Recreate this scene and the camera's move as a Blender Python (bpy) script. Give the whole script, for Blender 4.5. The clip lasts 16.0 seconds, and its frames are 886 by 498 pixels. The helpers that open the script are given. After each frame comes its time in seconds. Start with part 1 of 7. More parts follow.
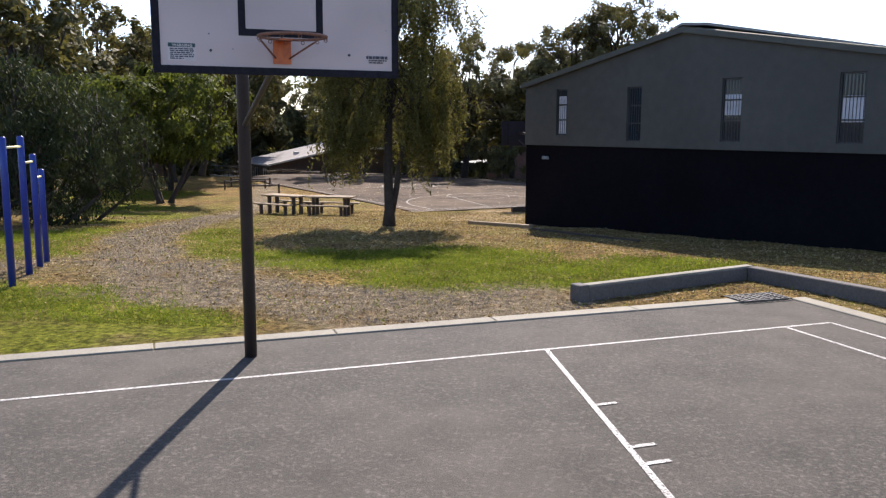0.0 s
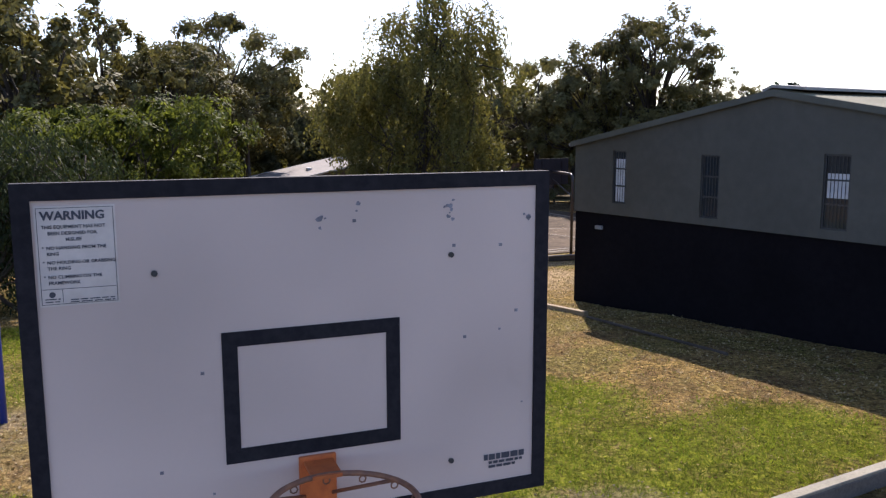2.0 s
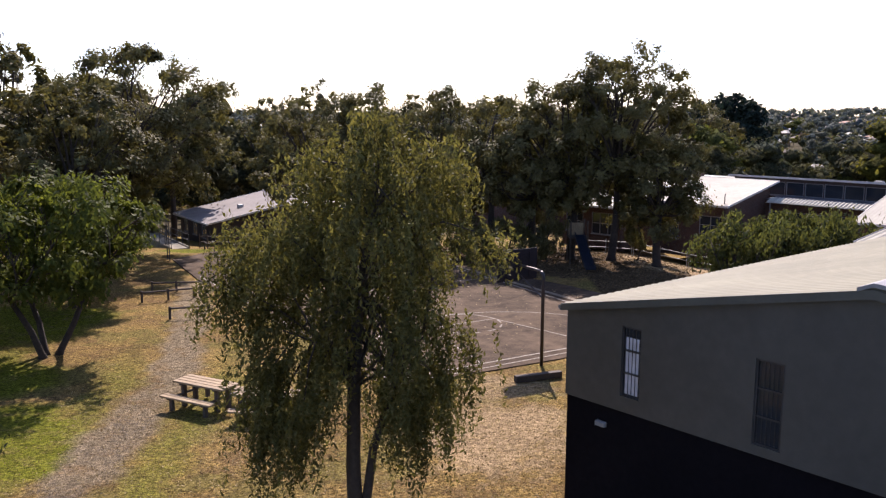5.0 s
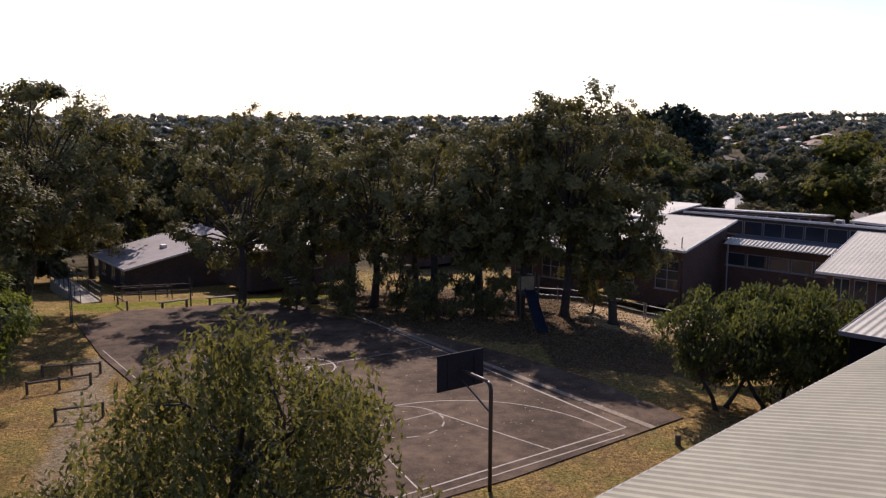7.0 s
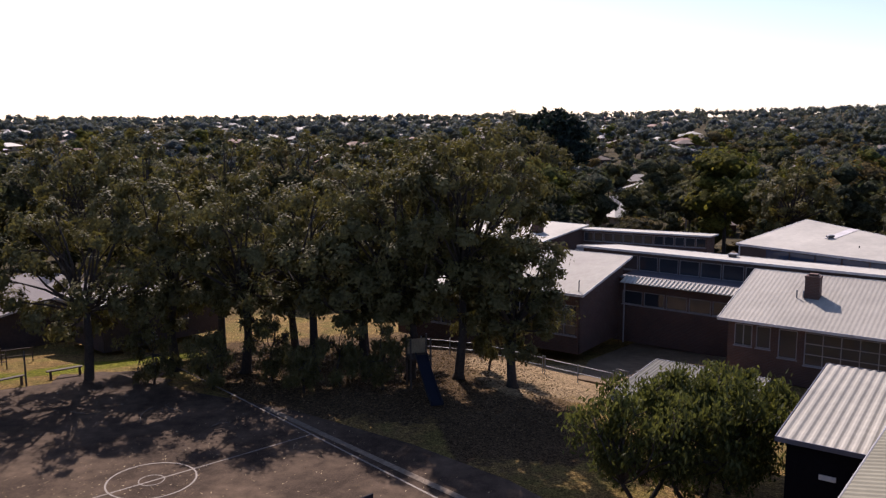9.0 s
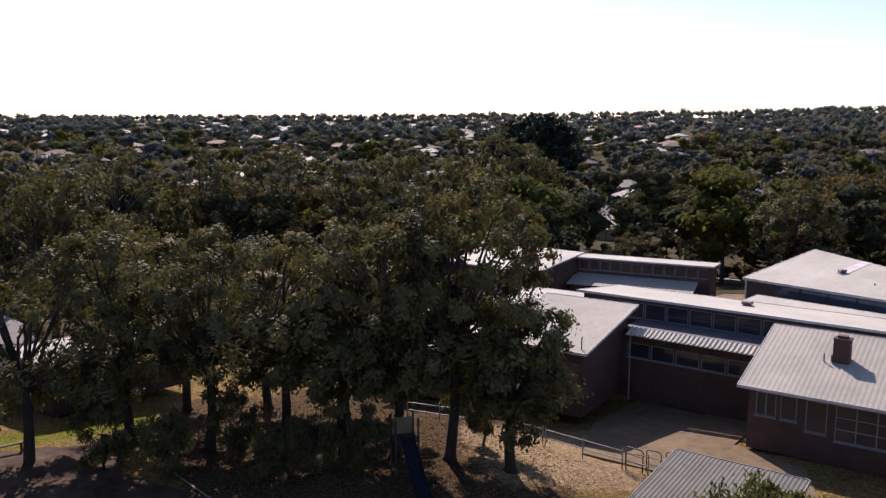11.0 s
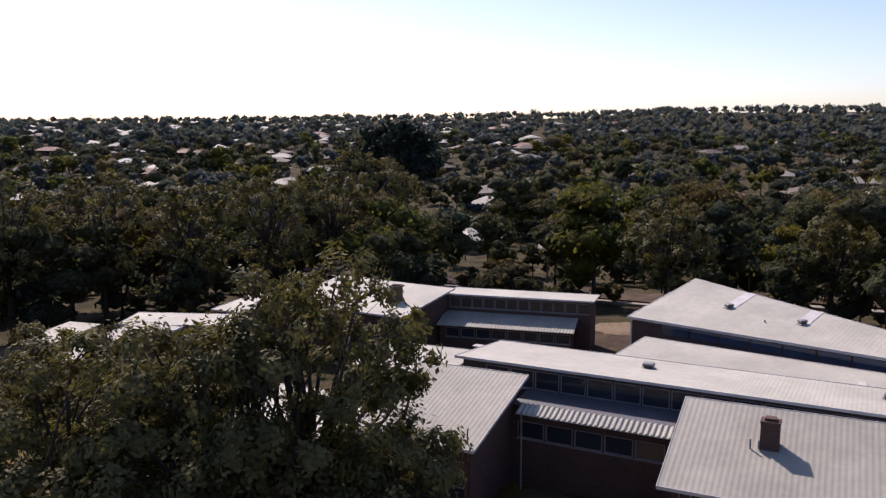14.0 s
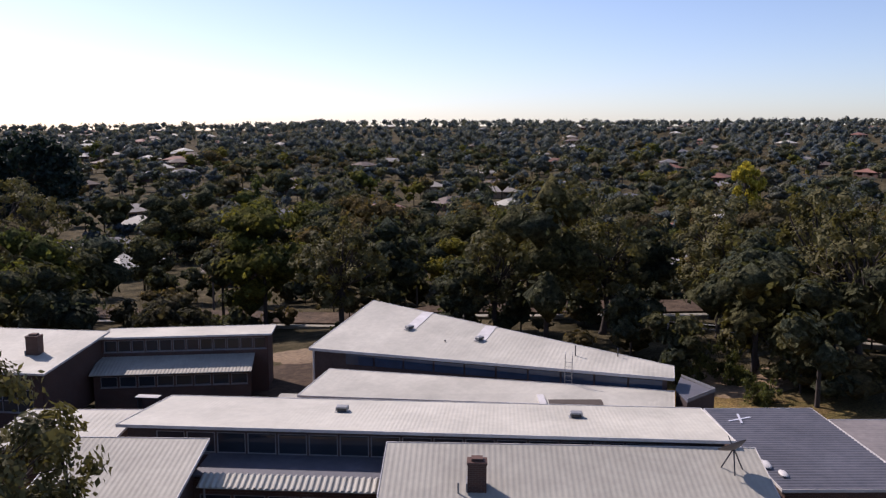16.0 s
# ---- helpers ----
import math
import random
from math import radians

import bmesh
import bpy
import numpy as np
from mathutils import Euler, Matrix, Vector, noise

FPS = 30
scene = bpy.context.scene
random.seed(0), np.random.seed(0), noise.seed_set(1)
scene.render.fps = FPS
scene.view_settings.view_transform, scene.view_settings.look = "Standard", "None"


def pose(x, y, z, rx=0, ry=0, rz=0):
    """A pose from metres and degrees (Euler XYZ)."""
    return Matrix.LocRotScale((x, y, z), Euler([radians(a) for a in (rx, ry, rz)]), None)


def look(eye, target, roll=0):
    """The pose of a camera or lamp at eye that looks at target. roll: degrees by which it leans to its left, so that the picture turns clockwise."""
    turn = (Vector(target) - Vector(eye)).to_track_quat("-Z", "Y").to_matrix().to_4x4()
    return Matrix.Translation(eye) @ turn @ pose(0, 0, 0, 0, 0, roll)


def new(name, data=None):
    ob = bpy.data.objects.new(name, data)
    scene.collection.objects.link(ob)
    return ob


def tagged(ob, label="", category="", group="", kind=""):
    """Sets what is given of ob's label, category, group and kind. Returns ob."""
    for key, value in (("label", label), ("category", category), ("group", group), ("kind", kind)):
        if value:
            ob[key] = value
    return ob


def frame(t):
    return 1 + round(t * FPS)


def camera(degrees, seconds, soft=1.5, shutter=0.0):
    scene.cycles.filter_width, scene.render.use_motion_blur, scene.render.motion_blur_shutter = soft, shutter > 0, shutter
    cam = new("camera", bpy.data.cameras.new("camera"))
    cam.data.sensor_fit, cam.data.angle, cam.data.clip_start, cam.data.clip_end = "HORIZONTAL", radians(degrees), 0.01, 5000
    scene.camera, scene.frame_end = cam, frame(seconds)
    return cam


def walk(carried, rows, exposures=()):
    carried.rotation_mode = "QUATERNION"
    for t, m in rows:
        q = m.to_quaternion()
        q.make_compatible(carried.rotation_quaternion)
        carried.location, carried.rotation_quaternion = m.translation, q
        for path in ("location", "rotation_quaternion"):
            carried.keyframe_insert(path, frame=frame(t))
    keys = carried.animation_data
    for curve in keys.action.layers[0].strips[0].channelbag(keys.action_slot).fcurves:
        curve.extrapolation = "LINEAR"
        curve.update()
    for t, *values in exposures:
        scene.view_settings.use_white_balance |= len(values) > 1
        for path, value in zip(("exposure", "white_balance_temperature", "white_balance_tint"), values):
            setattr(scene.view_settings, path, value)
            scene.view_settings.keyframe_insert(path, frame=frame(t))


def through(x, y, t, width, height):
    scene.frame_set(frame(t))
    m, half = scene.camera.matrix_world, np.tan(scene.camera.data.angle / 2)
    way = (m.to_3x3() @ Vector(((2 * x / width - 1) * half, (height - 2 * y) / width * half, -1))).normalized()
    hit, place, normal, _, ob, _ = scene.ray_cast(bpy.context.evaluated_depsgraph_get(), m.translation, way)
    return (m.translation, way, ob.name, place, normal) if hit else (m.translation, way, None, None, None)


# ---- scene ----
cam = camera(56.0, 16.0, soft=1.3)
PATH = [
    (0, (0.419, -0.995, 2.334), (-0.392, 8.866, 0.884), 0.15),
    (0.5, (0.152, -0.124, 2.647), (-0.699, 9.732, 1.181), 0.24),
    (1, (-0.108, 0.787, 2.989), (-0.984, 10.642, 1.537), 0.21),
    (1.5, (-0.327, 1.533, 3.487), (-1.271, 11.378, 2.012), -0.03),
    (2, (-0.552, 2.360, 4.096), (-1.495, 12.201, 2.591), -0.07),
    (2.5, (-0.773, 3.379, 4.636), (-1.705, 13.213, 3.084), -0.02),
    (3, (-0.912, 4.389, 5.081), (-1.634, 14.242, 3.537), -0.07),
    (3.5, (-1.068, 5.409, 5.539), (-1.545, 15.276, 3.985), -0.12),
    (4, (-1.152, 6.497, 6.008), (-1.508, 16.371, 4.467), -0.09),
    (4.2, (-1.151, 6.929, 6.213), (-1.496, 16.803, 4.670), 0.02),
    (6.3, (-0.865, 11.685, 8.427), (-0.926, 21.575, 6.955), 0.40),
    (6.5, (-0.769, 12.161, 8.682), (-0.754, 22.052, 7.209), 0.34),
    (7, (-0.705, 13.459, 9.285), (-0.373, 23.343, 7.805), 0.19),
    (7.5, (-0.587, 14.784, 9.849), (0.134, 24.647, 8.363), 0.04),
    (8, (-0.473, 16.054, 10.471), (0.735, 25.867, 8.973), -0.05),
    (8.5, (-0.367, 17.313, 11.037), (1.187, 27.076, 9.532), -0.09),
    (9, (-0.311, 18.543, 11.628), (1.412, 28.278, 10.120), -0.21),
    (9.2, (-0.318, 19.006, 11.873), (1.448, 28.733, 10.362), -0.32),
    (11.3, (0.524, 24.551, 14.163), (2.420, 34.248, 12.625), 0.03),
    (11.5, (0.549, 25.079, 14.355), (2.403, 34.783, 12.809), -0.02),
    (12, (0.687, 26.319, 14.811), (2.551, 36.019, 13.255), 0.01),
    (12.5, (0.942, 27.636, 15.259), (2.818, 37.336, 13.708), -0.12),
    (13, (1.366, 29.104, 15.551), (3.368, 38.779, 14.011), -0.15),
    (13.5, (1.990, 30.913, 15.717), (4.546, 40.458, 14.181), -0.23),
    (14, (2.708, 32.781, 15.793), (6.226, 42.015, 14.259), -0.29),
    (14.5, (3.365, 34.362, 15.969), (8.074, 43.053, 14.455), -0.12),
    (15, (3.768, 35.481, 16.124), (9.596, 43.472, 14.646), -0.10),
    (15.5, (4.100, 36.478, 16.227), (10.637, 43.907, 14.787), 0.03),
    (16, (4.304, 37.250, 16.301), (11.196, 44.359, 14.900), 0.05),
]
walk(cam, [(t, look(eye, target, roll)) for t, eye, target, roll in PATH],
     exposures=[(0, 0.98, 6400, 16), (1.5, 1.0, 6400, 17), (3.5, 1.12, 6480, 22), (7, 0.36, 6500, 26), (9, 0.26, 6500, 27), (12.5, 0.30, 6450, 27), (15, 0.02, 6330, 25), (16, 0.10, 6280, 25)])

import collections

# ---------------------------------------------------------------- light
SUN_EL, SUN_AZ = radians(40), radians(-1.7)          # the sun stands ahead of the first view
world = bpy.data.worlds.new("world")
scene.world = world
world.use_nodes = True
wn = world.node_tree.nodes
sky = wn.new("ShaderNodeTexSky")
sky.sky_type, sky.sun_disc = "NISHITA", False
sky.sun_elevation, sky.sun_rotation = SUN_EL, SUN_AZ
sky.air_density, sky.dust_density, sky.ozone_density, sky.altitude = 0.80, 0.70, 2.2, 100
wn["Background"].inputs["Strength"].default_value = 0.130
world.node_tree.links.new(sky.outputs[0], wn["Background"].inputs["Color"])
sun = new("sun", bpy.data.lights.new("sun", "SUN"))
sun.data.energy, sun.data.angle, sun.data.color = 5.0, radians(0.55), (1.0, 0.93, 0.82)
sun.matrix_world = look((60 * math.sin(SUN_AZ), 60 * math.cos(SUN_AZ), 60 * math.tan(SUN_EL)), (0, 0, 0))


# ---------------------------------------------------------------- materials
def shader(name):
    m = bpy.data.materials.new(name)
    m.use_nodes = True
    nt = m.node_tree
    return m, nt, nt.nodes, nt.nodes["Principled BSDF"]


def noise_tex(nt, scale, detail=4.0, vec=None, rough=0.6):
    n = nt.nodes.new("ShaderNodeTexNoise")
    n.inputs["Scale"].default_value, n.inputs["Detail"].default_value, n.inputs["Roughness"].default_value = scale, detail, rough
    if vec is None:
        g = nt.nodes.new("ShaderNodeNewGeometry")
        vec = g.outputs["Position"]
    nt.links.new(vec, n.inputs["Vector"])
    return n.outputs["Fac"]


def ramp(nt, fac, lo, hi, a=0.0, b=1.0):
    r = nt.nodes.new("ShaderNodeMapRange")
    for key, v in (("From Min", lo), ("From Max", hi), ("To Min", a), ("To Max", b)):
        r.inputs[key].default_value = v
    nt.links.new(fac, r.inputs["Value"])
    return r.outputs["Result"]


def mixc(nt, fac, a, b, blend="MIX"):
    m = nt.nodes.new("ShaderNodeMix")
    m.data_type, m.blend_type = "RGBA", blend
    for sock, v in ((m.inputs["Factor"], fac), (m.inputs["A"], a), (m.inputs["B"], b)):
        if isinstance(v, (int, float)):
            sock.default_value = v
        elif isinstance(v, tuple):
            sock.default_value = (*v[:3], 1)
        else:
            nt.links.new(v, sock)
    return m.outputs["Result"]


def math2(nt, op, a, b):
    m = nt.nodes.new("ShaderNodeMath")
    m.operation = op
    for sock, v in zip(m.inputs, (a, b)):
        if isinstance(v, (int, float)):
            sock.default_value = v
        else:
            nt.links.new(v, sock)
    return m.outputs[0]


def bump(nt, bsdf, height, strength, distance):
    b = nt.nodes.new("ShaderNodeBump")
    b.inputs["Strength"].default_value, b.inputs["Distance"].default_value = strength, distance
    nt.links.new(height, b.inputs["Height"])
    nt.links.new(b.outputs["Normal"], bsdf.inputs["Normal"])


def mat(name, c1, c2=None, fine=30.0, broad=0.6, rough=0.8, metal=0.0, relief=0.25, depth=0.01, vary=0.0, spec=0.5):
    """A weathered plain surface: fine grain between two colours, broad stains, relief, and a shift from piece to piece."""
    m, nt, nodes, b = shader(name)
    c2 = c2 or tuple(v * 0.75 for v in c1)
    f = noise_tex(nt, fine)
    col = mixc(nt, ramp(nt, f, 0.35, 0.65), c1, c2)
    stain = ramp(nt, noise_tex(nt, broad, 5), 0.3, 0.7, 0.80, 1.12)
    col = mixc(nt, 1.0, col, stain, "MULTIPLY")
    if vary:
        o = nodes.new("ShaderNodeObjectInfo")
        col = mixc(nt, 1.0, col, ramp(nt, o.outputs["Random"], 0, 1, 1 - vary, 1 + vary), "MULTIPLY")
    nt.links.new(col, b.inputs["Base Color"])
    b.inputs["Roughness"].default_value, b.inputs["Metallic"].default_value = rough, metal
    b.inputs["Specular IOR Level"].default_value = spec
    if relief:
        bump(nt, b, f, relief, depth)
    return m


def leaf_mat(name, c1, c2, through=0.45, rough=0.65, mixed=False):
    """Leaves: colour shifts leaf by leaf and branch by branch; some light passes through them."""
    m, nt, nodes, b = shader(name)
    g = nodes.new("ShaderNodeNewGeometry")
    col = mixc(nt, g.outputs["Random Per Island"], c1, c2)
    col = mixc(nt, 1.0, col, ramp(nt, noise_tex(nt, 0.9, 2), 0.3, 0.7, 0.6, 1.35), "MULTIPLY")
    if mixed:
        kinds = ramp(nt, noise_tex(nt, 0.085, 2), 0.38, 0.62)
        col = mixc(nt, 1.0, col, mixc(nt, kinds, (0.85, 0.95, 1.05), (1.5, 1.3, 0.95)), "MULTIPLY")
        leafy = noise_tex(nt, 2.6, 4, None, 0.75)
        col = mixc(nt, 1.0, col, ramp(nt, leafy, 0.38, 0.62, 0.50, 1.50), "MULTIPLY")
        bump(nt, b, leafy, 1.0, 0.9)
    nt.links.new(col, b.inputs["Base Color"])
    b.inputs["Roughness"].default_value = rough
    b.inputs["Specular IOR Level"].default_value = 0.10 if rough < 0.8 else 0.05
    t = nodes.new("ShaderNodeBsdfTranslucent")
    nt.links.new(mixc(nt, 1.0, col, (1.15, 1.12, 0.62), "MULTIPLY"), t.inputs["Color"])
    mx = nodes.new("ShaderNodeMixShader")
    mx.inputs[0].default_value = through
    nt.links.new(b.outputs[0], mx.inputs[1])
    nt.links.new(t.outputs[0], mx.inputs[2])
    nt.links.new(mx.outputs[0], nodes["Material Output"].inputs["Surface"])
    return m


def brick_mat(name, c1, c2, mortar):
    m, nt, nodes, b = shader(name)
    tc = nodes.new("ShaderNodeTexCoord")
    sep = nodes.new("ShaderNodeSeparateXYZ")
    nt.links.new(tc.outputs["Object"], sep.inputs[0])
    com = nodes.new("ShaderNodeCombineXYZ")
    nt.links.new(math2(nt, "ADD", sep.outputs[0], sep.outputs[1]), com.inputs[0])
    nt.links.new(sep.outputs[2], com.inputs[1])
    br = nodes.new("ShaderNodeTexBrick")
    nt.links.new(com.outputs[0], br.inputs["Vector"])
    br.inputs["Scale"].default_value = 1.0
    for key, v in (("Brick Width", 0.24), ("Row Height", 0.086), ("Mortar Size", 0.008)):
        br.inputs[key].default_value = v
    for key, v in (("Color1", c1), ("Color2", c2), ("Mortar", mortar)):
        br.inputs[key].default_value = (*v, 1)
    col = mixc(nt, 1.0, br.outputs["Color"], ramp(nt, noise_tex(nt, 0.8), 0.3, 0.7, 0.75, 1.15), "MULTIPLY")
    nt.links.new(col, b.inputs["Base Color"])
    b.inputs["Roughness"].default_value = 0.85
    bump(nt, b, br.outputs["Fac"], -0.4, 0.006)
    return m


def glass_mat(name, tint, rough=0.05):
    """Window panes seen from far outside: dark rooms behind, sharp reflections."""
    m, nt, nodes, b = shader(name)
    nt.links.new(mixc(nt, noise_tex(nt, 0.7, 2), tint, tuple(v * 2.2 for v in tint)), b.inputs["Base Color"])
    b.inputs["Roughness"].default_value, b.inputs["IOR"].default_value = rough, 1.5
    return m


def asphalt_mat(name, c1, c2, dust, spec=0.25, stain=0.78):
    m, nt, nodes, b = shader(name)
    f = noise_tex(nt, 95, 3)
    col = mixc(nt, ramp(nt, f, 0.38, 0.66), c1, c2)
    col = mixc(nt, ramp(nt, noise_tex(nt, 24, 3, None, 0.75), 0.52, 0.7), col, tuple(v * 1.5 for v in c2))
    col = mixc(nt, ramp(nt, noise_tex(nt, 0.35, 6), 0.42, 0.72, 0.0, 0.75), col, dust)
    col = mixc(nt, 1.0, col, ramp(nt, noise_tex(nt, 1.7, 5), 0.3, 0.7, stain, 1.93 - stain), "MULTIPLY")
    nt.links.new(col, b.inputs["Base Color"])
    b.inputs["Roughness"].default_value = 0.9
    b.inputs["Specular IOR Level"].default_value = spec
    bump(nt, b, f, 0.6, 0.006)
    return m


def paint_mat(name, c, under):
    """Worn line paint through which the asphalt shows."""
    m, nt, nodes, b = shader(name)
    col = mixc(nt, ramp(nt, noise_tex(nt, 45, 4), 0.46, 0.62), c, under)
    col = mixc(nt, ramp(nt, noise_tex(nt, 1.3, 3), 0.45, 0.7, 0.0, 0.45), col, under)
    nt.links.new(col, b.inputs["Base Color"])
    b.inputs["Roughness"].default_value = 0.75
    return m


M = {}
M["asphalt"] = asphalt_mat("asphalt", (0.0304, 0.0265, 0.0226), (0.0843, 0.0735, 0.0619), (0.0960, 0.0830, 0.0664))
M["asphalt_far"] = asphalt_mat("brown_asphalt", (0.038, 0.026, 0.018), (0.080, 0.055, 0.038), (0.155, 0.108, 0.072), 0.08, 0.62)
M["line"] = paint_mat("line_paint", (0.48, 0.46, 0.43), (0.10, 0.088, 0.083))
M["line_far"] = paint_mat("old_line_paint", (0.30, 0.255, 0.21), (0.11, 0.082, 0.06))
# retaining wall grey, darkened so the colour holds the shade on its face
M["shaded_concrete"] = mat("shade_grey_concrete", (0.125, 0.108, 0.098), (0.09, 0.078, 0.070), 30, 1.5, 0.9, 0, 0.4, 0.006)
M["concrete"] = mat("concrete", (0.285, 0.255, 0.195), (0.215, 0.19, 0.145), 40, 1.2, 0.9, 0, 0.4, 0.006, 0.08)
M["dusty"] = mat("dusty_concrete", (0.24, 0.19, 0.135), (0.15, 0.112, 0.078), 6, 1.4, 0.95, 0, 0.3)
M["pole_paint"] = mat("brown_pole_paint", (0.030, 0.022, 0.022), (0.045, 0.032, 0.030), 60, 3, 0.45)
M["galv"] = mat("galvanised_steel", (0.30, 0.30, 0.30), (0.22, 0.22, 0.22), 18, 2, 0.6, 0.35, 0.05)
M["arm"] = mat("weathered_arm_paint", (0.10, 0.078, 0.068), (0.065, 0.05, 0.045), 22, 3, 0.5, 0.2, 0.1)
M["board"] = mat("board_white", (0.66, 0.51, 0.46), (0.61, 0.47, 0.425), 6, 1.5, 0.55, 0, 0.05)
M["black_paint"] = mat("black_paint", (0.018, 0.016, 0.021), (0.028, 0.025, 0.030), 30, 2, 0.85, 0, 0.1, spec=0.15)
M["orange"] = mat("orange_paint", (0.62, 0.15, 0.035), (0.50, 0.11, 0.03), 25, 4, 0.5, 0, 0.1)
M["rim"] = mat("faded_rim_paint", (0.30, 0.125, 0.065), (0.19, 0.085, 0.055), 30, 6, 0.6, 0, 0.1)
M["sticker"] = mat("sticker_white", (0.66, 0.565, 0.52), (0.61, 0.52, 0.48), 20, 3, 0.5, 0, 0)
M["ink"] = mat("print_ink", (0.05, 0.05, 0.07), (0.07, 0.07, 0.09), 60, 3, 0.6, 0, 0)
M["green_ink"] = mat("green_print", (0.02, 0.06, 0.06), (0.03, 0.08, 0.08), 60, 3, 0.6, 0, 0)
M["scuff"] = mat("scuff_mark", (0.16, 0.14, 0.16), (0.30, 0.28, 0.32), 45, 6, 0.8, 0, 0)
M["yard"] = asphalt_mat("sandy_asphalt", (0.13, 0.092, 0.056), (0.21, 0.152, 0.094), (0.26, 0.185, 0.115), 0.1)
# slide blue taken almost to black; deep tree shade is in the colour
M["shade_blue"] = mat("shaded_blue_plastic", (0.006, 0.009, 0.022), (0.005, 0.008, 0.018), 9, 2, 0.6, 0, 0.05)
M["blue"] = mat("blue_gloss_paint", (0.012, 0.035, 0.26), (0.016, 0.045, 0.32), 20, 2, 0.35, 0, 0.05)
M["yellow"] = mat("pale_yellow_paint", (0.75, 0.68, 0.32), (0.68, 0.6, 0.28), 20, 2, 0.45, 0, 0.05)
M["timber"] = mat("weathered_timber", (0.33, 0.24, 0.14), (0.24, 0.17, 0.10), 14, 2, 0.85, 0, 0.4, 0.01, 0.15)
M["dark_timber"] = mat("dark_timber", (0.10, 0.075, 0.055), (0.07, 0.05, 0.04), 14, 2, 0.85, 0, 0.4, 0.01, 0.15)
M["bark"] = mat("dark_bark", (0.058, 0.043, 0.034), (0.034, 0.026, 0.021), 9, 1.3, 0.95, 0, 0.8, 0.03)
M["bark_pale"] = mat("grey_bark", (0.17, 0.14, 0.115), (0.10, 0.08, 0.065), 7, 1.0, 0.95, 0, 0.6, 0.03)
M["hall_clad"] = mat("grey_green_cladding", (0.074, 0.070, 0.062), (0.063, 0.060, 0.053), 5, 0.5, 0.6, 0, 0.05)
M["hall_base"] = mat("dark_painted_block", (0.0095, 0.0080, 0.0100), (0.0070, 0.0060, 0.0080), 8, 0.8, 0.95, 0, 0.2, spec=0.06)
M["hall_trim"] = mat("olive_trim_paint", (0.095, 0.094, 0.078), (0.08, 0.079, 0.066), 8, 1, 0.6, 0, 0.05)
M["roof_cream"] = mat("cream_metal_roof", (0.25, 0.235, 0.165), (0.225, 0.21, 0.147), 3, 0.35, 0.75, 0, 0.03, spec=0.25)
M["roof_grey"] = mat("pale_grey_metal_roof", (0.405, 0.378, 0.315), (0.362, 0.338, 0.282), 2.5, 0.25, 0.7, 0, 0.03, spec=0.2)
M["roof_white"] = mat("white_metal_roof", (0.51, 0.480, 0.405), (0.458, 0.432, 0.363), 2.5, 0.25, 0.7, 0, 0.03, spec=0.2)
M["roof_shed"] = mat("pale_ribbed_shed_roof", (0.40, 0.375, 0.31), (0.35, 0.33, 0.275), 3, 0.35, 0.75, 0, 0.03, spec=0.25)
M["trim_slate"] = mat("slate_blue_gutter", (0.10, 0.10, 0.13), (0.08, 0.08, 0.105), 8, 1, 0.5, 0, 0.05)
M["roof_shelter"] = mat("dull_olive_grey_sheet", (0.16, 0.155, 0.125), (0.125, 0.12, 0.10), 4, 0.5, 0.85, 0, 0.05)
M["roof_brown"] = mat("brown_grey_roof", (0.21, 0.185, 0.175), (0.17, 0.15, 0.145), 2.5, 0.3, 0.85, 0, 0.05)
M["roof_dark"] = mat("dark_grey_metal_roof", (0.13, 0.125, 0.14), (0.10, 0.10, 0.115), 2.5, 0.3, 0.55, 0, 0.03)
M["trim_white"] = mat("white_trim", (0.60, 0.57, 0.54), (0.54, 0.51, 0.49), 12, 1, 0.6, 0, 0.05)
M["trim_grey"] = mat("grey_trim", (0.26, 0.255, 0.26), (0.22, 0.215, 0.22), 12, 1, 0.6, 0, 0.05)
M["brick"] = brick_mat("brown_brick", (0.092, 0.041, 0.028), (0.066, 0.030, 0.022), (0.12, 0.10, 0.085))
M["brick_tan"] = brick_mat("tan_brick", (0.33, 0.22, 0.12), (0.28, 0.18, 0.10), (0.35, 0.3, 0.25))
M["weatherboard"] = mat("dark_brown_boards", (0.075, 0.050, 0.045), (0.055, 0.038, 0.035), 6, 0.7, 0.8, 0, 0.1)
M["glass"] = glass_mat("window_glass", (0.018, 0.022, 0.028))
M["glass_blue"] = glass_mat("blue_window_glass", (0.02, 0.035, 0.06))
M["glass_bright"] = mat("sunlit_blind", (0.62, 0.62, 0.66), (0.5, 0.5, 0.56), 6, 2, 0.4, 0, 0)
M["steel_dark"] = mat("dark_steel", (0.05, 0.05, 0.055), (0.07, 0.07, 0.075), 30, 2, 0.5, 0.5, 0.1)
M["leaf_pepper"] = leaf_mat("peppercorn_leaf", (0.078, 0.080, 0.030), (0.170, 0.150, 0.055), 0.42)
M["leaf_bushy"] = leaf_mat("bushy_leaf", (0.060, 0.072, 0.028), (0.12, 0.125, 0.045), 0.4)
M["leaf_gum"] = leaf_mat("gum_leaf", (0.105, 0.096, 0.043), (0.150, 0.133, 0.057), 0.28)
M["leaf_olive"] = leaf_mat("wattle_leaf", (0.060, 0.076, 0.020), (0.120, 0.138, 0.032), 0.50)
M["leaf_dark"] = leaf_mat("dark_shrub_leaf", (0.026, 0.036, 0.020), (0.048, 0.060, 0.028), 0.22)
M["leaf_far"] = leaf_mat("far_tree_leaf", (0.060, 0.068, 0.046), (0.108, 0.114, 0.070), 0.25, 0.9, True)
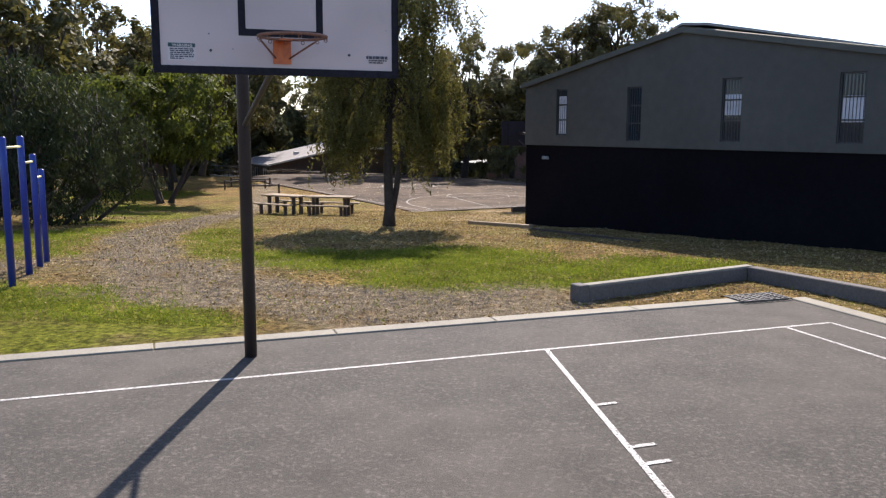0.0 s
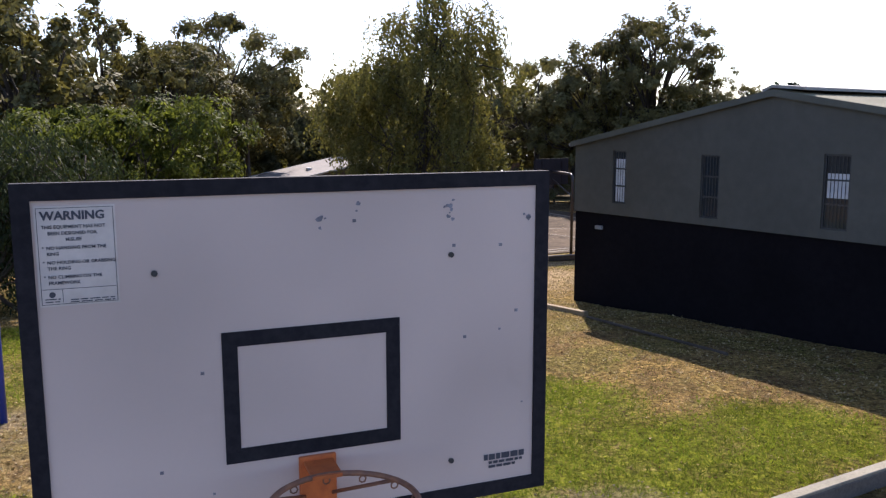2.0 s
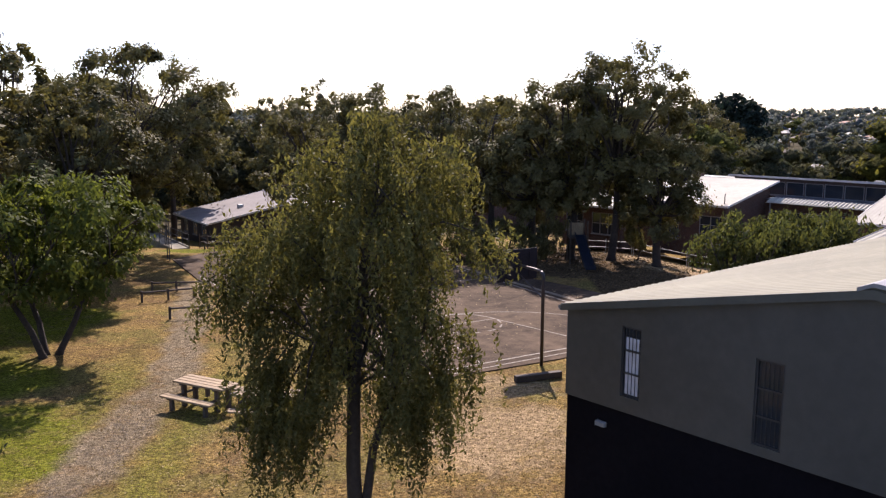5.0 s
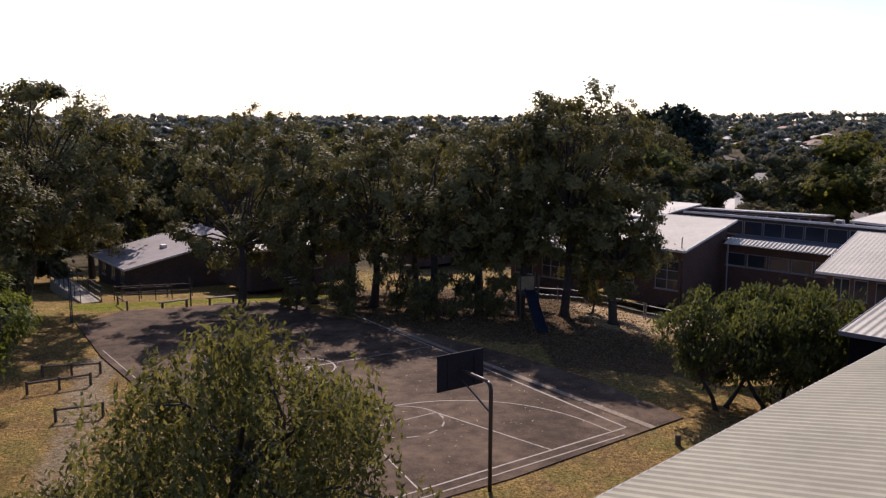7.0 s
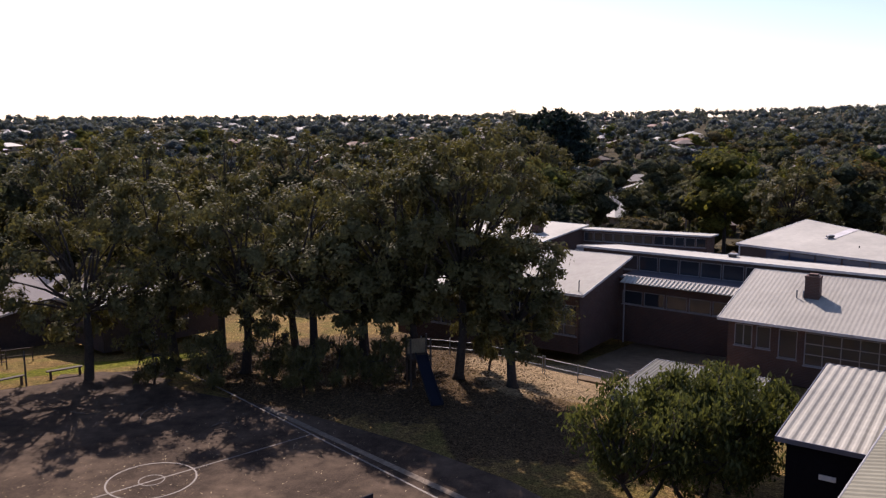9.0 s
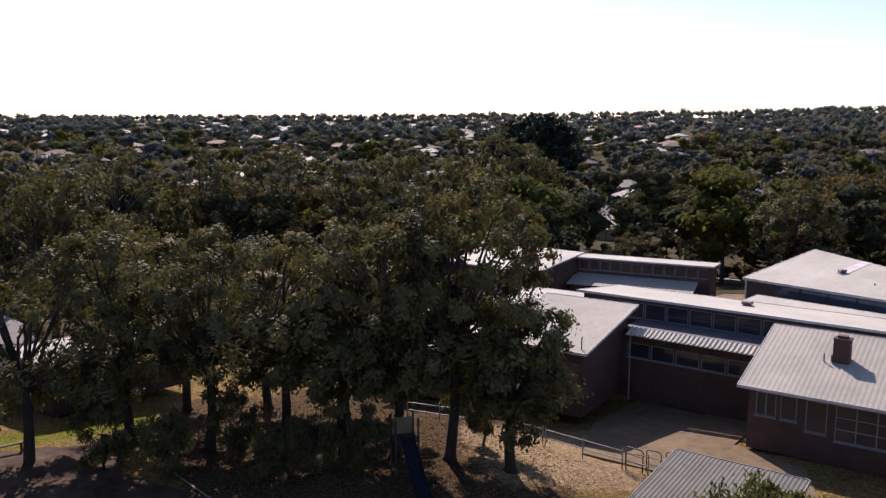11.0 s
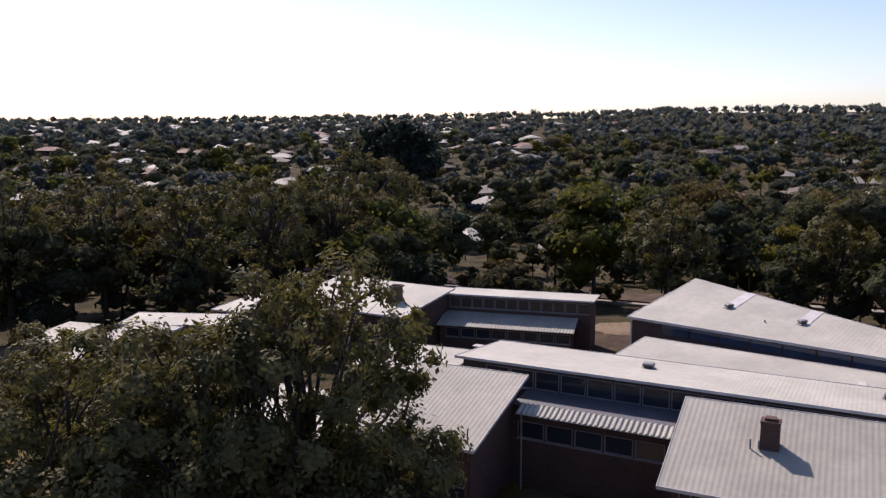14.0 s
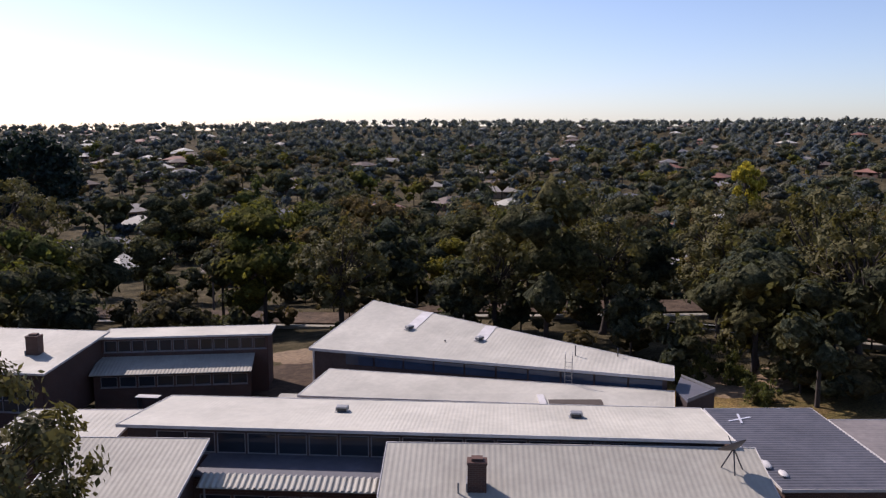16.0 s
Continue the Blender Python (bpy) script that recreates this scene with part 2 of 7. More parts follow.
# distant foliage: haze is painted into this paler, bluer leaf colour
M["leaf_hazy"] = leaf_mat("haze_blue_gum_leaf", (0.088, 0.104, 0.108), (0.132, 0.148, 0.150), 0.25, 0.95, True)
M["leaf_brown"] = leaf_mat("brown_green_gum_leaf", (0.090, 0.078, 0.046), (0.145, 0.122, 0.070), 0.25, 0.9, True)
M["leaf_lime"] = leaf_mat("yellow_green_leaf", (0.092, 0.100, 0.030), (0.165, 0.165, 0.050), 0.3, 0.9, True)
M["leaf_pine"] = leaf_mat("pine_needle", (0.018, 0.030, 0.026), (0.028, 0.042, 0.034), 0.15)
M["leaf_yellow"] = leaf_mat("autumn_leaf", (0.34, 0.30, 0.05), (0.46, 0.38, 0.07), 0.5)


# ---------------------------------------------------------------- mesh tools
def link(name, verts, faces, material, parent=None, label="", smooth=False, mats=None, fm=None):
    me = bpy.data.meshes.new(name)
    me.from_pydata([tuple(v) for v in verts], [], faces)
    for m in (mats or [material]):
        me.materials.append(m)
    if fm is not None:
        me.polygons.foreach_set("material_index", fm)
    if smooth:
        me.polygons.foreach_set("use_smooth", [True] * len(me.polygons))
    me.update()
    ob = new(name, me)
    if parent is not None:
        ob.parent = parent
    if label:
        ob["label"] = label
    return ob


class Shape:
    """Gathers boxes, tubes and sheets into one mesh."""

    def __init__(self):
        self.v, self.f = [], []

    def add(self, verts, faces):
        n = len(self.v)
        self.v += [tuple(v) for v in verts]
        self.f += [tuple(i + n for i in f) for f in faces]
        return self

    def box(self, lo, hi, m=None, bevel=0.0):
        """A box, its upright and upper edges eased where bevel is given."""
        x0, y0, z0 = lo
        x1, y1, z1 = hi
        if bevel:
            b = min(bevel, (x1 - x0) / 2.2, (y1 - y0) / 2.2, (z1 - z0) / 2.2)
            ring = lambda i, z: [(x0 + i, y0, z), (x1 - i, y0, z), (x1, y0 + i, z), (x1, y1 - i, z), (x1 - i, y1, z), (x0 + i, y1, z), (x0, y1 - i, z), (x0, y0 + i, z)]  # noqa
            low, mid = ring(b, z0), ring(b, z1 - b)
            top = [(x0 + b, y0 + b, z1), (x1 - b, y0 + b, z1), (x1 - b, y1 - b, z1), (x0 + b, y1 - b, z1)]
            vs = low + mid + top
            fs = [(i, (i + 1) % 8, 8 + (i + 1) % 8, 8 + i) for i in range(8)] + [tuple(range(7, -1, -1)), (16, 17, 18, 19)]
            fs += [(8, 9, 17, 16), (10, 11, 18, 17), (12, 13, 19, 18), (14, 15, 16, 19), (9, 10, 17), (11, 12, 18), (13, 14, 19), (15, 8, 16)]
        else:
            vs = [(x, y, z) for z in (z0, z1) for x, y in ((x0, y0), (x1, y0), (x1, y1), (x0, y1))]
            fs = [(3, 2, 1, 0), (4, 5, 6, 7), (0, 1, 5, 4), (1, 2, 6, 5), (2, 3, 7, 6), (3, 0, 4, 7)]
        if m is not None:
            vs = [m @ Vector(v) for v in vs]
        return self.add(vs, fs)

    def slab(self, quad, thick):
        """A plate under four corners, thick downwards."""
        q = [Vector(p) for p in quad]
        n = len(q)
        d = Vector((0, 0, -thick))
        vs = q + [p + d for p in q]
        fs = [tuple(range(n)), tuple(range(2 * n - 1, n - 1, -1))] + [(i, n + i, n + (i + 1) % n, (i + 1) % n) for i in range(n)]
        return self.add(vs, fs)

    def tube(self, pts, radii, sides=8, caps=True):
        pts = [Vector(p) for p in pts]
        if isinstance(radii, (int, float)):
            radii = [radii] * len(pts)
        rings, ref = [], None
        for i, p in enumerate(pts):
            d = (pts[min(i + 1, len(pts) - 1)] - pts[max(i - 1, 0)]).normalized()
            if ref is None:
                ref = d.orthogonal().normalized()
            a = (ref - d * ref.dot(d))
            a = a.normalized() if a.length > 1e-4 else d.orthogonal().normalized()
            ref = a
            b = d.cross(a)
            rings += [p + (a * math.cos(2 * math.pi * k / sides) + b * math.sin(2 * math.pi * k / sides)) * radii[i] for k in range(sides)]
        fs = [(r * sides + k, r * sides + (k + 1) % sides, (r + 1) * sides + (k + 1) % sides, (r + 1) * sides + k) for r in range(len(pts) - 1) for k in range(sides)]
        if caps:
            fs += [tuple(range(sides - 1, -1, -1)), tuple(range((len(pts) - 1) * sides, len(pts) * sides))]
        return self.add(rings, fs)

    def corrugated(self, a, b, c, d, pitch=0.2, amp=0.025, thick=0.03):
        """Ribbed sheet over the corners a, b (low edge) and d, c (high edge); the ribs run from a to d."""
        a, b, c, d = (Vector(p) for p in (a, b, c, d))
        n = max(2, round((b - a).length / pitch))
        vs, fs = [], []
        prof = ((0.0, 0.0), (0.25, 1.0), (0.5, 1.0), (0.75, 0.0))
        for i in range(n):
            for s, h in prof:
                u = (i + s) / n
                vs += [a.lerp(b, u) + Vector((0, 0, h * amp)), d.lerp(c, u) + Vector((0, 0, h * amp))]
        vs += [b, c]
        k = len(vs) // 2
        fs += [(2 * i, 2 * i + 2, 2 * i + 3, 2 * i + 1) for i in range(k - 1)]
        self.add(vs, fs)
        dn = Vector((0, 0, -0.004))
        return self.slab([a + dn, b + dn, c + dn, d + dn], thick)

    def done(self, name, material, parent=None, label="", smooth=False, weld=False):
        """Links the mesh; weld joins touching pieces into one body without inner faces."""
        ob = link(name, self.v, self.f, material, parent, label, smooth)
        if weld:
            bm = bmesh.new()
            bm.from_mesh(ob.data)
            bmesh.ops.remove_doubles(bm, verts=bm.verts, dist=0.0008)
            seen = collections.Counter(tuple(sorted(v.index for v in f.verts)) for f in bm.faces)
            bmesh.ops.delete(bm, geom=[f for f in bm.faces if seen[tuple(sorted(v.index for v in f.verts))] > 1], context="FACES_ONLY")
            bm.to_mesh(ob.data)
            bm.free()
        return ob


def thing(name, m, label, category, group=""):
    ob = new(name)
    ob.empty_display_size = 0.2
    ob.matrix_world = m
    return tagged(ob, label, category, group)


def on(pairs, t):
    """Straight lines through (place, height) pairs."""
    return float(np.interp(t, [p for p, _ in pairs], [h for _, h in pairs]))


# ---------------------------------------------------------------- lie of the land
FALL = ((-3000, 0.0), (9.5, 0.0), (12, 0.02), (16, -0.12), (20, -0.32), (22, -0.42), (25, -0.64), (30, -1.0), (34, -1.2), (58, -1.25), (64, -1.7), (72, -2.7), (85, -3.6), (110, -5.0),
        (160, -9.0), (250, -13.0), (400, -11.0), (650, -3.0), (950, 9.0), (1200, 18.0), (1600, 8.0), (3000, -10.0))


def land(x, y):
    far = math.hypot(x, y) if y > 110 else max(y, math.hypot(x, y) if abs(x) > 90 else y)
    z = on(FALL, far)
    s = min(max((x - 8.5) / 7.0, 0), 1) * min(max((y - 36) / 14, 0), 1) * min(max((75 - y) / 8, 0), 1)
    z -= 0.95 * s * s * (3 - 2 * s)
    if far > 200:
        z += 0.006 * (min(far, 900) - 200) * noise.noise(Vector((x / 420, y / 420, 0.3)))
    if far > 600:
        z += 0.012 * (min(far, 1200) - 600) * min(max((x / (abs(y) + 1) - 0.45) * 2, -0.6), 1)
    return z


def seg_dist(x, y, line):
    best = 1e9
    for (ax, ay), (bx, by) in zip(line, line[1:]):
        dx, dy = bx - ax, by - ay
        t = min(max(((x - ax) * dx + (y - ay) * dy) / (dx * dx + dy * dy), 0), 1)
        best = min(best, math.hypot(x - ax - t * dx, y - ay - t * dy))
    return best


def step(v, lo, hi):
    t = min(max((v - lo) / (hi - lo), 0), 1)
    return t * t * (3 - 2 * t)


A1 = radians(24.0)
U1, V1 = Vector((math.cos(A1), math.sin(A1), 0)), Vector((math.sin(A1), -math.cos(A1), 0))   # along the end line, and out into the court
O1 = Vector((0.80, 7.61, 0))                                                                 # where the key meets the end line
TRACK = [(0.6, 10.0), (-1.6, 9.7), (-4.2, 10.9), (-6.3, 13.2), (-8.1, 17.3), (-8.8, 21), (-9.5, 25), (-10.1, 30), (-10.7, 35), (-12.3, 41), (-15, 50)]
LAWNS = [((-3.6, 8.5), 1.15), ((-5.2, 8.8), 1.5), ((-4.6, 7.6), 1.0), ((-0.4, 11.7), 2.1), ((1.6, 12.8), 1.9), ((-0.8, 14.2), 2.2), ((-5.4, 9.6), 1.7), ((-7.4, 9.4), 1.8), ((-9.2, 9.6), 2.2), ((-3.0, 13.8), 2.0), ((3.2, 13.6), 1.6), ((-10.8, 17.5), 1.7), ((-11.0, 26.5), 1.7), ((-12.5, 15.5), 3.0), ((-12.2, 23.5), 2.4),
         ((-13.5, 29.0), 3.0), ((-16.5, 33.5), 3.4), ((-20, 41), 5.0), ((-16.5, 65.2), 2.2), ((-14.0, 66.6), 2.2), ((-11.6, 68.0), 2.2), ((-9.4, 69.0), 2.0), ((-7.4, 69.8), 1.7), ((-19.5, 63.5), 2.6)]


def cover(x, y):
    """How much gravel, lawn, bark litter with shade painted in, and bare sand lie at a place."""
    n = noise.noise(Vector((x * 0.55, y * 0.55, 0))) * 0.5 + noise.noise(Vector((x * 1.9, y * 1.9, 3))) * 0.3
    d = seg_dist(x, y, TRACK)
    wide = 0.80 if y > 13 else 1.2
    gravel = 1 - step(d + n * 0.8, wide * 0.6, wide * 1.25)
    gravel = max(gravel, 0.75 * (1 - step(math.hypot((x + 5.6) * 0.75, y - 12.0) + n * 2.2, 0.9, 2.2)))
    beyond = (O1 - Vector((x, y, 0))).dot(V1) - 1.55
    if -16 < x < 1.5 and beyond < 2:
        gravel = max(gravel, 0.7 * (1 - step(beyond + n * 1.0, 0.05, 0.5)) * (1 - step(-x, 2.2, 3.4)))
    lawn = max((1 - step(math.hypot(x - cx, (y - cy) * 1.15) / r + n * 0.7, 0.6, 1.15)) for (cx, cy), r in LAWNS)
    lawn = max(lawn, (0.56 - 0.25 * step(y, 30, 38)) * (1 - step(abs(d - 1.6) + n * 1.3, 0.25, 1.0)) * step(y, 11.5, 14) * (1 - step(y, 36, 42)))
    # bark litter, stretched farther so its dark tone also paints tree shade
    litter = step(y + n * 3 + (5.5 if x > 5.5 else 0), 52, 54) * (1 - step(y + n * 3, 73, 76)) * step(x + n * 2.5 - 0.25 * max(0, 64 - y), -7, -4.5) * (1 - step(x, 11, 14))
    sand = step(x + n * 2, 7.5, 10) * step(y + n, 54.5, 57.5) * (1 - step(y, 63, 66)) * (1 - step(x, 15, 18))
    sand = max(sand, 0.9 * (1 - step(math.hypot(x + 0.3, (y - 29.5) * 0.8) + n * 2, 1.2, 3.6)), 0.7 * (1 - step(math.hypot(x - 0.2, y - 33.6) + n * 2, 0.8, 2.2)))
    return gravel, lawn, litter, sand


def spread(lo, hi, fine, far):
    """Coordinates that are close together from lo to hi and wider and wider out to far."""
    inner = list(np.arange(lo, hi, fine))
    out, d, p = [], fine, hi
    while p < far:
        out.append(p)
        d *= 1.28
        p += d
    out.append(far)
    left, d, p = [], fine, lo - fine
    while p > -far:
        left.append(p)
        d *= 1.28
        p -= d
    left.append(-far)
    return left[::-1] + inner + out


gx, gy = spread(-24, 22, 0.4, 3200), spread(-6, 72, 0.4, 3200)
gverts, masks = [], []
for y in gy:
    for x in gx:
        near = -40 < x < 60 and -20 < y < 110
        rough = 0 if -17 < x < 11 and 36 < y < 62 else 0.035 * noise.noise(Vector((x * 0.8, y * 0.8, 5))) + 0.02 * noise.noise(Vector((x * 2.3, y * 2.3, 9))) if near and y > 9 else 0
        gverts.append((x, y, land(x, y) + rough - 0.02))
        masks.append((*cover(x, y), max(step(math.hypot(x, y - 40), 62, 95), step(y, 84, 90))) if near else (0, 0, 0, 0, 1))
nx = len(gx)
gfaces = [(j * nx + i, j * nx + i + 1, (j + 1) * nx + i + 1, (j + 1) * nx + i) for j in range(len(gy) - 1) for i in range(nx - 1)]

gm, nt, nodes, gb = shader("ground_cover")


def attr(nt, name):
    a = nt.nodes.new("ShaderNodeAttribute")
    a.attribute_name = name
    return a.outputs["Fac"]


def edged(nt, name, n, sharp=0.16):
    """A cover mask with a ragged edge."""
    return ramp(nt, math2(nt, "ADD", attr(nt, name), math2(nt, "MULTIPLY", math2(nt, "SUBTRACT", n, 0.5), 1.6)), 0.5 - sharp, 0.5 + sharp)


n_fine, n_mid, n_tuft = noise_tex(nt, 42, 4), noise_tex(nt, 2.2, 5), noise_tex(nt, 13, 5, None, 0.75)
patch, broad = noise_tex(nt, 1.1, 6, None, 0.7), noise_tex(nt, 0.45, 5)
straw = mixc(nt, ramp(nt, n_tuft, 0.34, 0.66), (0.090, 0.053, 0.020), (0.44, 0.30, 0.105))
n_grain = math2(nt, "ADD", math2(nt, "MULTIPLY", patch, 0.55), math2(nt, "MULTIPLY", n_tuft, 0.45))
soil = mixc(nt, ramp(nt, n_fine, 0.35, 0.65), (0.100, 0.060, 0.028), (0.31, 0.20, 0.090))
straw = mixc(nt, ramp(nt, patch, 0.44, 0.58), straw, soil)
dull = mixc(nt, ramp(nt, n_tuft, 0.34, 0.66), (0.095, 0.076, 0.022), (0.30, 0.240, 0.075))
straw = mixc(nt, ramp(nt, math2(nt, "ADD", math2(nt, "MULTIPLY", broad, 0.6), math2(nt, "MULTIPLY", patch, 0.4)), 0.49, 0.56, 0, 0.85), straw, dull)
green = mixc(nt, ramp(nt, n_tuft, 0.32, 0.68), (0.066, 0.080, 0.008), (0.235, 0.235, 0.026))
green = mixc(nt, ramp(nt, patch, 0.50, 0.66, 0, 0.8), green, dull)
cells = []
for size in (8.0, 19.0):
    vo = nodes.new("ShaderNodeTexVoronoi")
    vo.inputs["Scale"].default_value = size
    gp = nodes.new("ShaderNodeNewGeometry")
    nt.links.new(gp.outputs["Position"], vo.inputs["Vector"])
    sp = nodes.new("ShaderNodeSeparateXYZ")
    nt.links.new(vo.outputs["Color"], sp.inputs[0])
    cells.append(sp.outputs[0])
stone = noise_tex(nt, 60, 3, None, 0.8)
gravel = mixc(nt, ramp(nt, stone, 0.36, 0.64), (0.105, 0.080, 0.050), (0.37, 0.290, 0.185))
gravel = mixc(nt, ramp(nt, patch, 0.52, 0.66, 0, 0.8), gravel, soil)
# litter browns, deepened to carry the shade of the gums
litter = mixc(nt, ramp(nt, n_tuft, 0.35, 0.65), (0.042, 0.027, 0.016), (0.17, 0.112, 0.058))
sand = mixc(nt, ramp(nt, n_fine, 0.35, 0.65), (0.30, 0.21, 0.115), (0.42, 0.305, 0.175))
gcol = mixc(nt, edged(nt, "lawn", n_grain, 0.40), straw, green)
gcol = mixc(nt, edged(nt, "litter", n_mid, 0.3), gcol, litter)
gcol = mixc(nt, edged(nt, "sand", n_mid, 0.3), gcol, sand)
gcol = mixc(nt, edged(nt, "gravel", n_grain, 0.34), gcol, gravel)
scrub = mixc(nt, ramp(nt, noise_tex(nt, 0.22, 5), 0.35, 0.65), (0.040, 0.034, 0.018), (0.110, 0.088, 0.050))
gcol = mixc(nt, attr(nt, "under"), gcol, scrub)
gcol = mixc(nt, 1.0, gcol, ramp(nt, noise_tex(nt, 6.5, 3, None, 0.7), 0.36, 0.62, 0.66, 1.22), "MULTIPLY")
clods = math2(nt, "ADD", math2(nt, "MULTIPLY", cells[0], 0.5), math2(nt, "MULTIPLY", cells[1], 0.5))
gcol = mixc(nt, 1.0, gcol, ramp(nt, clods, 0.2, 0.8, 0.74, 1.28), "MULTIPLY")
gcol = mixc(nt, 1.0, gcol, ramp(nt, noise_tex(nt, 0.25, 4), 0.3, 0.7, 0.82, 1.15), "MULTIPLY")
nt.links.new(gcol, gb.inputs["Base Color"])
gb.inputs["Roughness"].default_value = 0.95
gb.inputs["Specular IOR Level"].default_value = 0.04
bump(nt, gb, math2(nt, "ADD", stone, n_tuft), 1.0, 0.05)

ground = tagged(link("ground", gverts, gfaces, gm, smooth=True), "dry straw-coloured school grounds with green patches and gravel track", "ground", kind="structure")
for k, key in enumerate(("gravel", "lawn", "litter", "sand", "under")):
    a = ground.data.attributes.new(key, "FLOAT", "POINT")
    a.data.foreach_set("value", [m[k] for m in masks])

# ---------------------------------------------------------------- near court
def c1(u, v, z=0.0):
    return O1 + U1 * u + V1 * v + Vector((0, 0, z))


court = Shape().slab([c1(-40, -1.30), c1(-40, 30), c1(4.35, 30), c1(4.35, -1.30)], 0.14)
court = tagged(link("court_near", [v + Vector((0, 0, 0.012)) for v in map(Vector, court.v)], court.f, M["asphalt"]), "worn dark grey asphalt basketball court", "court", kind="structure")


def stripe(s, f, pts, w=0.048, z=0.016):
    """A painted line along points, drawn by the court's own frame f."""
    pts = [f(*p) for p in pts]
    for a, b in zip(pts, pts[1:]):
        d = (b - a).normalized()
        side = Vector((-d.y, d.x, 0)) * w / 2
        up = Vector((0, 0, z))
        s.add([a - side + up, b - side + up, b + side + up, a + side + up], [(0, 1, 2, 3)])
    return s


ends = stripe(Shape(), c1, [(-30, 0), (3.80, 0)])
stripe(ends, c1, [(3.80, 0), (3.80, 25)])
stripe(ends, c1, [(3.12, 0.03), (3.12, 14)])
tagged(ends.done("end_line", M["line"]), "worn white end line and side lines on asphalt", "court line", kind="structure")
key = stripe(Shape(), c1, [(0, 0.03), (-1.40, 5.8), (-5.2, 5.8), (-6.6, 0.03)], 0.052, 0.018)
for d in (1.75, 2.66, 2.96):
    k = -1.40 * d / 5.8
    stripe(key, c1, [(k + 0.03, d), (k + 0.23, d)], 0.05, 0.018)
tagged(key.done("key_line", M["line"]), "white key line with lane marks on asphalt", "court line", kind="structure")


def border(x0, x1, z0, z1, b, ya, yb):
    """A flat square-cornered border in one piece."""
    o = [(x0, z0), (x1, z0), (x1, z1), (x0, z1)]
    i = [(x0 + b, z0 + b), (x1 - b, z0 + b), (x1 - b, z1 - b), (x0 + b, z1 - b)]
    vs = [(x, y, z) for y in (ya, yb) for x, z in o + i]
    fs = []
    for k in range(4):
        n = (k + 1) % 4
        fs += [(k, n, 4 + n, 4 + k), (8 + n, 8 + k, 12 + k, 12 + n), (n, k, 8 + k, 8 + n), (4 + k, 4 + n, 12 + n, 12 + k)]
    return Shape().add(vs, fs)


def hoop(name, m, label, pole_r, reach, board_w=1.83, board_h=1.22, detail=True, dx=0.0):
    """Pole at the origin, arm reaching along -y to a board that faces -y, rim in front."""
    t = thing(name, m, label, "basketball hoop")
    elbow = 3.22
    Shape().tube([(0, 0, -0.05), (0, 0, elbow - 0.2), (0, -0.04, elbow - 0.08), (0, -0.14, elbow)], pole_r, 14).done("pole", M["pole_paint"], t, smooth=True)
    Shape().tube([(0, -0.10, elbow - 0.01), (0, -0.4, elbow + 0.02), (0, -reach + 0.08, elbow + 0.04)], pole_r * 0.85, 12).done("arm", M["arm"], t, "brown-grey steel arm", True)
    Shape().tube([(0, -0.06, 2.35), (0, -reach + 0.10, 2.95)], 0.025, 8).done("brace", M["pole_paint"], t)
    y0, zb = -reach, 2.70
    w, h = board_w / 2, board_h
    whole, t = t, new("backboard")
    t.parent = whole
    t.matrix_local = pose(dx, 0, 0)
    Shape().box((-w + 0.02, y0 + 0.02, zb + 0.02), (w - 0.02, y0 + 0.05, zb + h - 0.02)).done("backing", M["black_paint"], t)
    for x in (-0.5, 0.5):
        Shape().box((x - 0.03, y0 + 0.05, zb + 0.1), (x + 0.03, y0 + 0.09, zb + h - 0.1)).done("back_rail", M["black_paint"], t)
    Shape().box((-w + 0.045, y0 - 0.004, zb + 0.05), (w - 0.045, y0 + 0.02, zb + h - 0.05)).done("board", M["board"] if detail else M["black_paint"], t)
    border(-w, w, zb, zb + h, 0.052, y0 - 0.012, y0 + 0.03).done("board_frame", M["black_paint"], t)
    border(-0.305, 0.305, zb + 0.27, zb + 0.72, 0.05, y0 - 0.008, y0 - 0.003).done("target_square", M["black_paint"], t)
    plate = Shape().box((-0.065, y0 - 0.02, zb + 0.08), (0.065, y0 - 0.004, zb + 0.262), bevel=0.004).box((-0.05, y0 - 0.16, zb + 0.235), (0.05, y0 - 0.02, zb + 0.247))
    plate.done("rim_plate", M["orange"], t)
    ring = [(0.23 * math.sin(a), y0 - 0.37 - 0.23 * math.cos(a), zb + 0.24) for a in np.linspace(0, 2 * math.pi, 41)]
    rim = Shape().tube(ring, 0.010, 8, False)
    for s in (-1, 1):
        rim.tube([(s * 0.05, y0 - 0.02, zb + 0.12), (s * 0.20, y0 - 0.24, zb + 0.23)], 0.007, 6)
    rim.done("rim", M["rim"], t, smooth=True)
    for a in np.linspace(0, 2 * math.pi, 13)[:-1]:
        c = Vector((0.23 * math.sin(a), y0 - 0.37 - 0.23 * math.cos(a), zb + 0.232))
        Shape().tube([c + Vector((0.012 * math.cos(q), 0, 0.012 * math.sin(q) - 0.012)) for q in np.linspace(0, 2 * math.pi, 8)], 0.003, 5, False).done("net_hook", M["rim"], t)
    return whole, t, y0, zb, w, h


near_pole, near_hoop, hy, hz, hw, hh = hoop("basketball_hoop", pose(-2.21, 7.08, 0, 0, 0, 27.0), "white backboard with black border on dark brown steel pole", 0.062, 2.24, 1.775, dx=-0.065)
tagged(near_pole, group="basketball hoops")


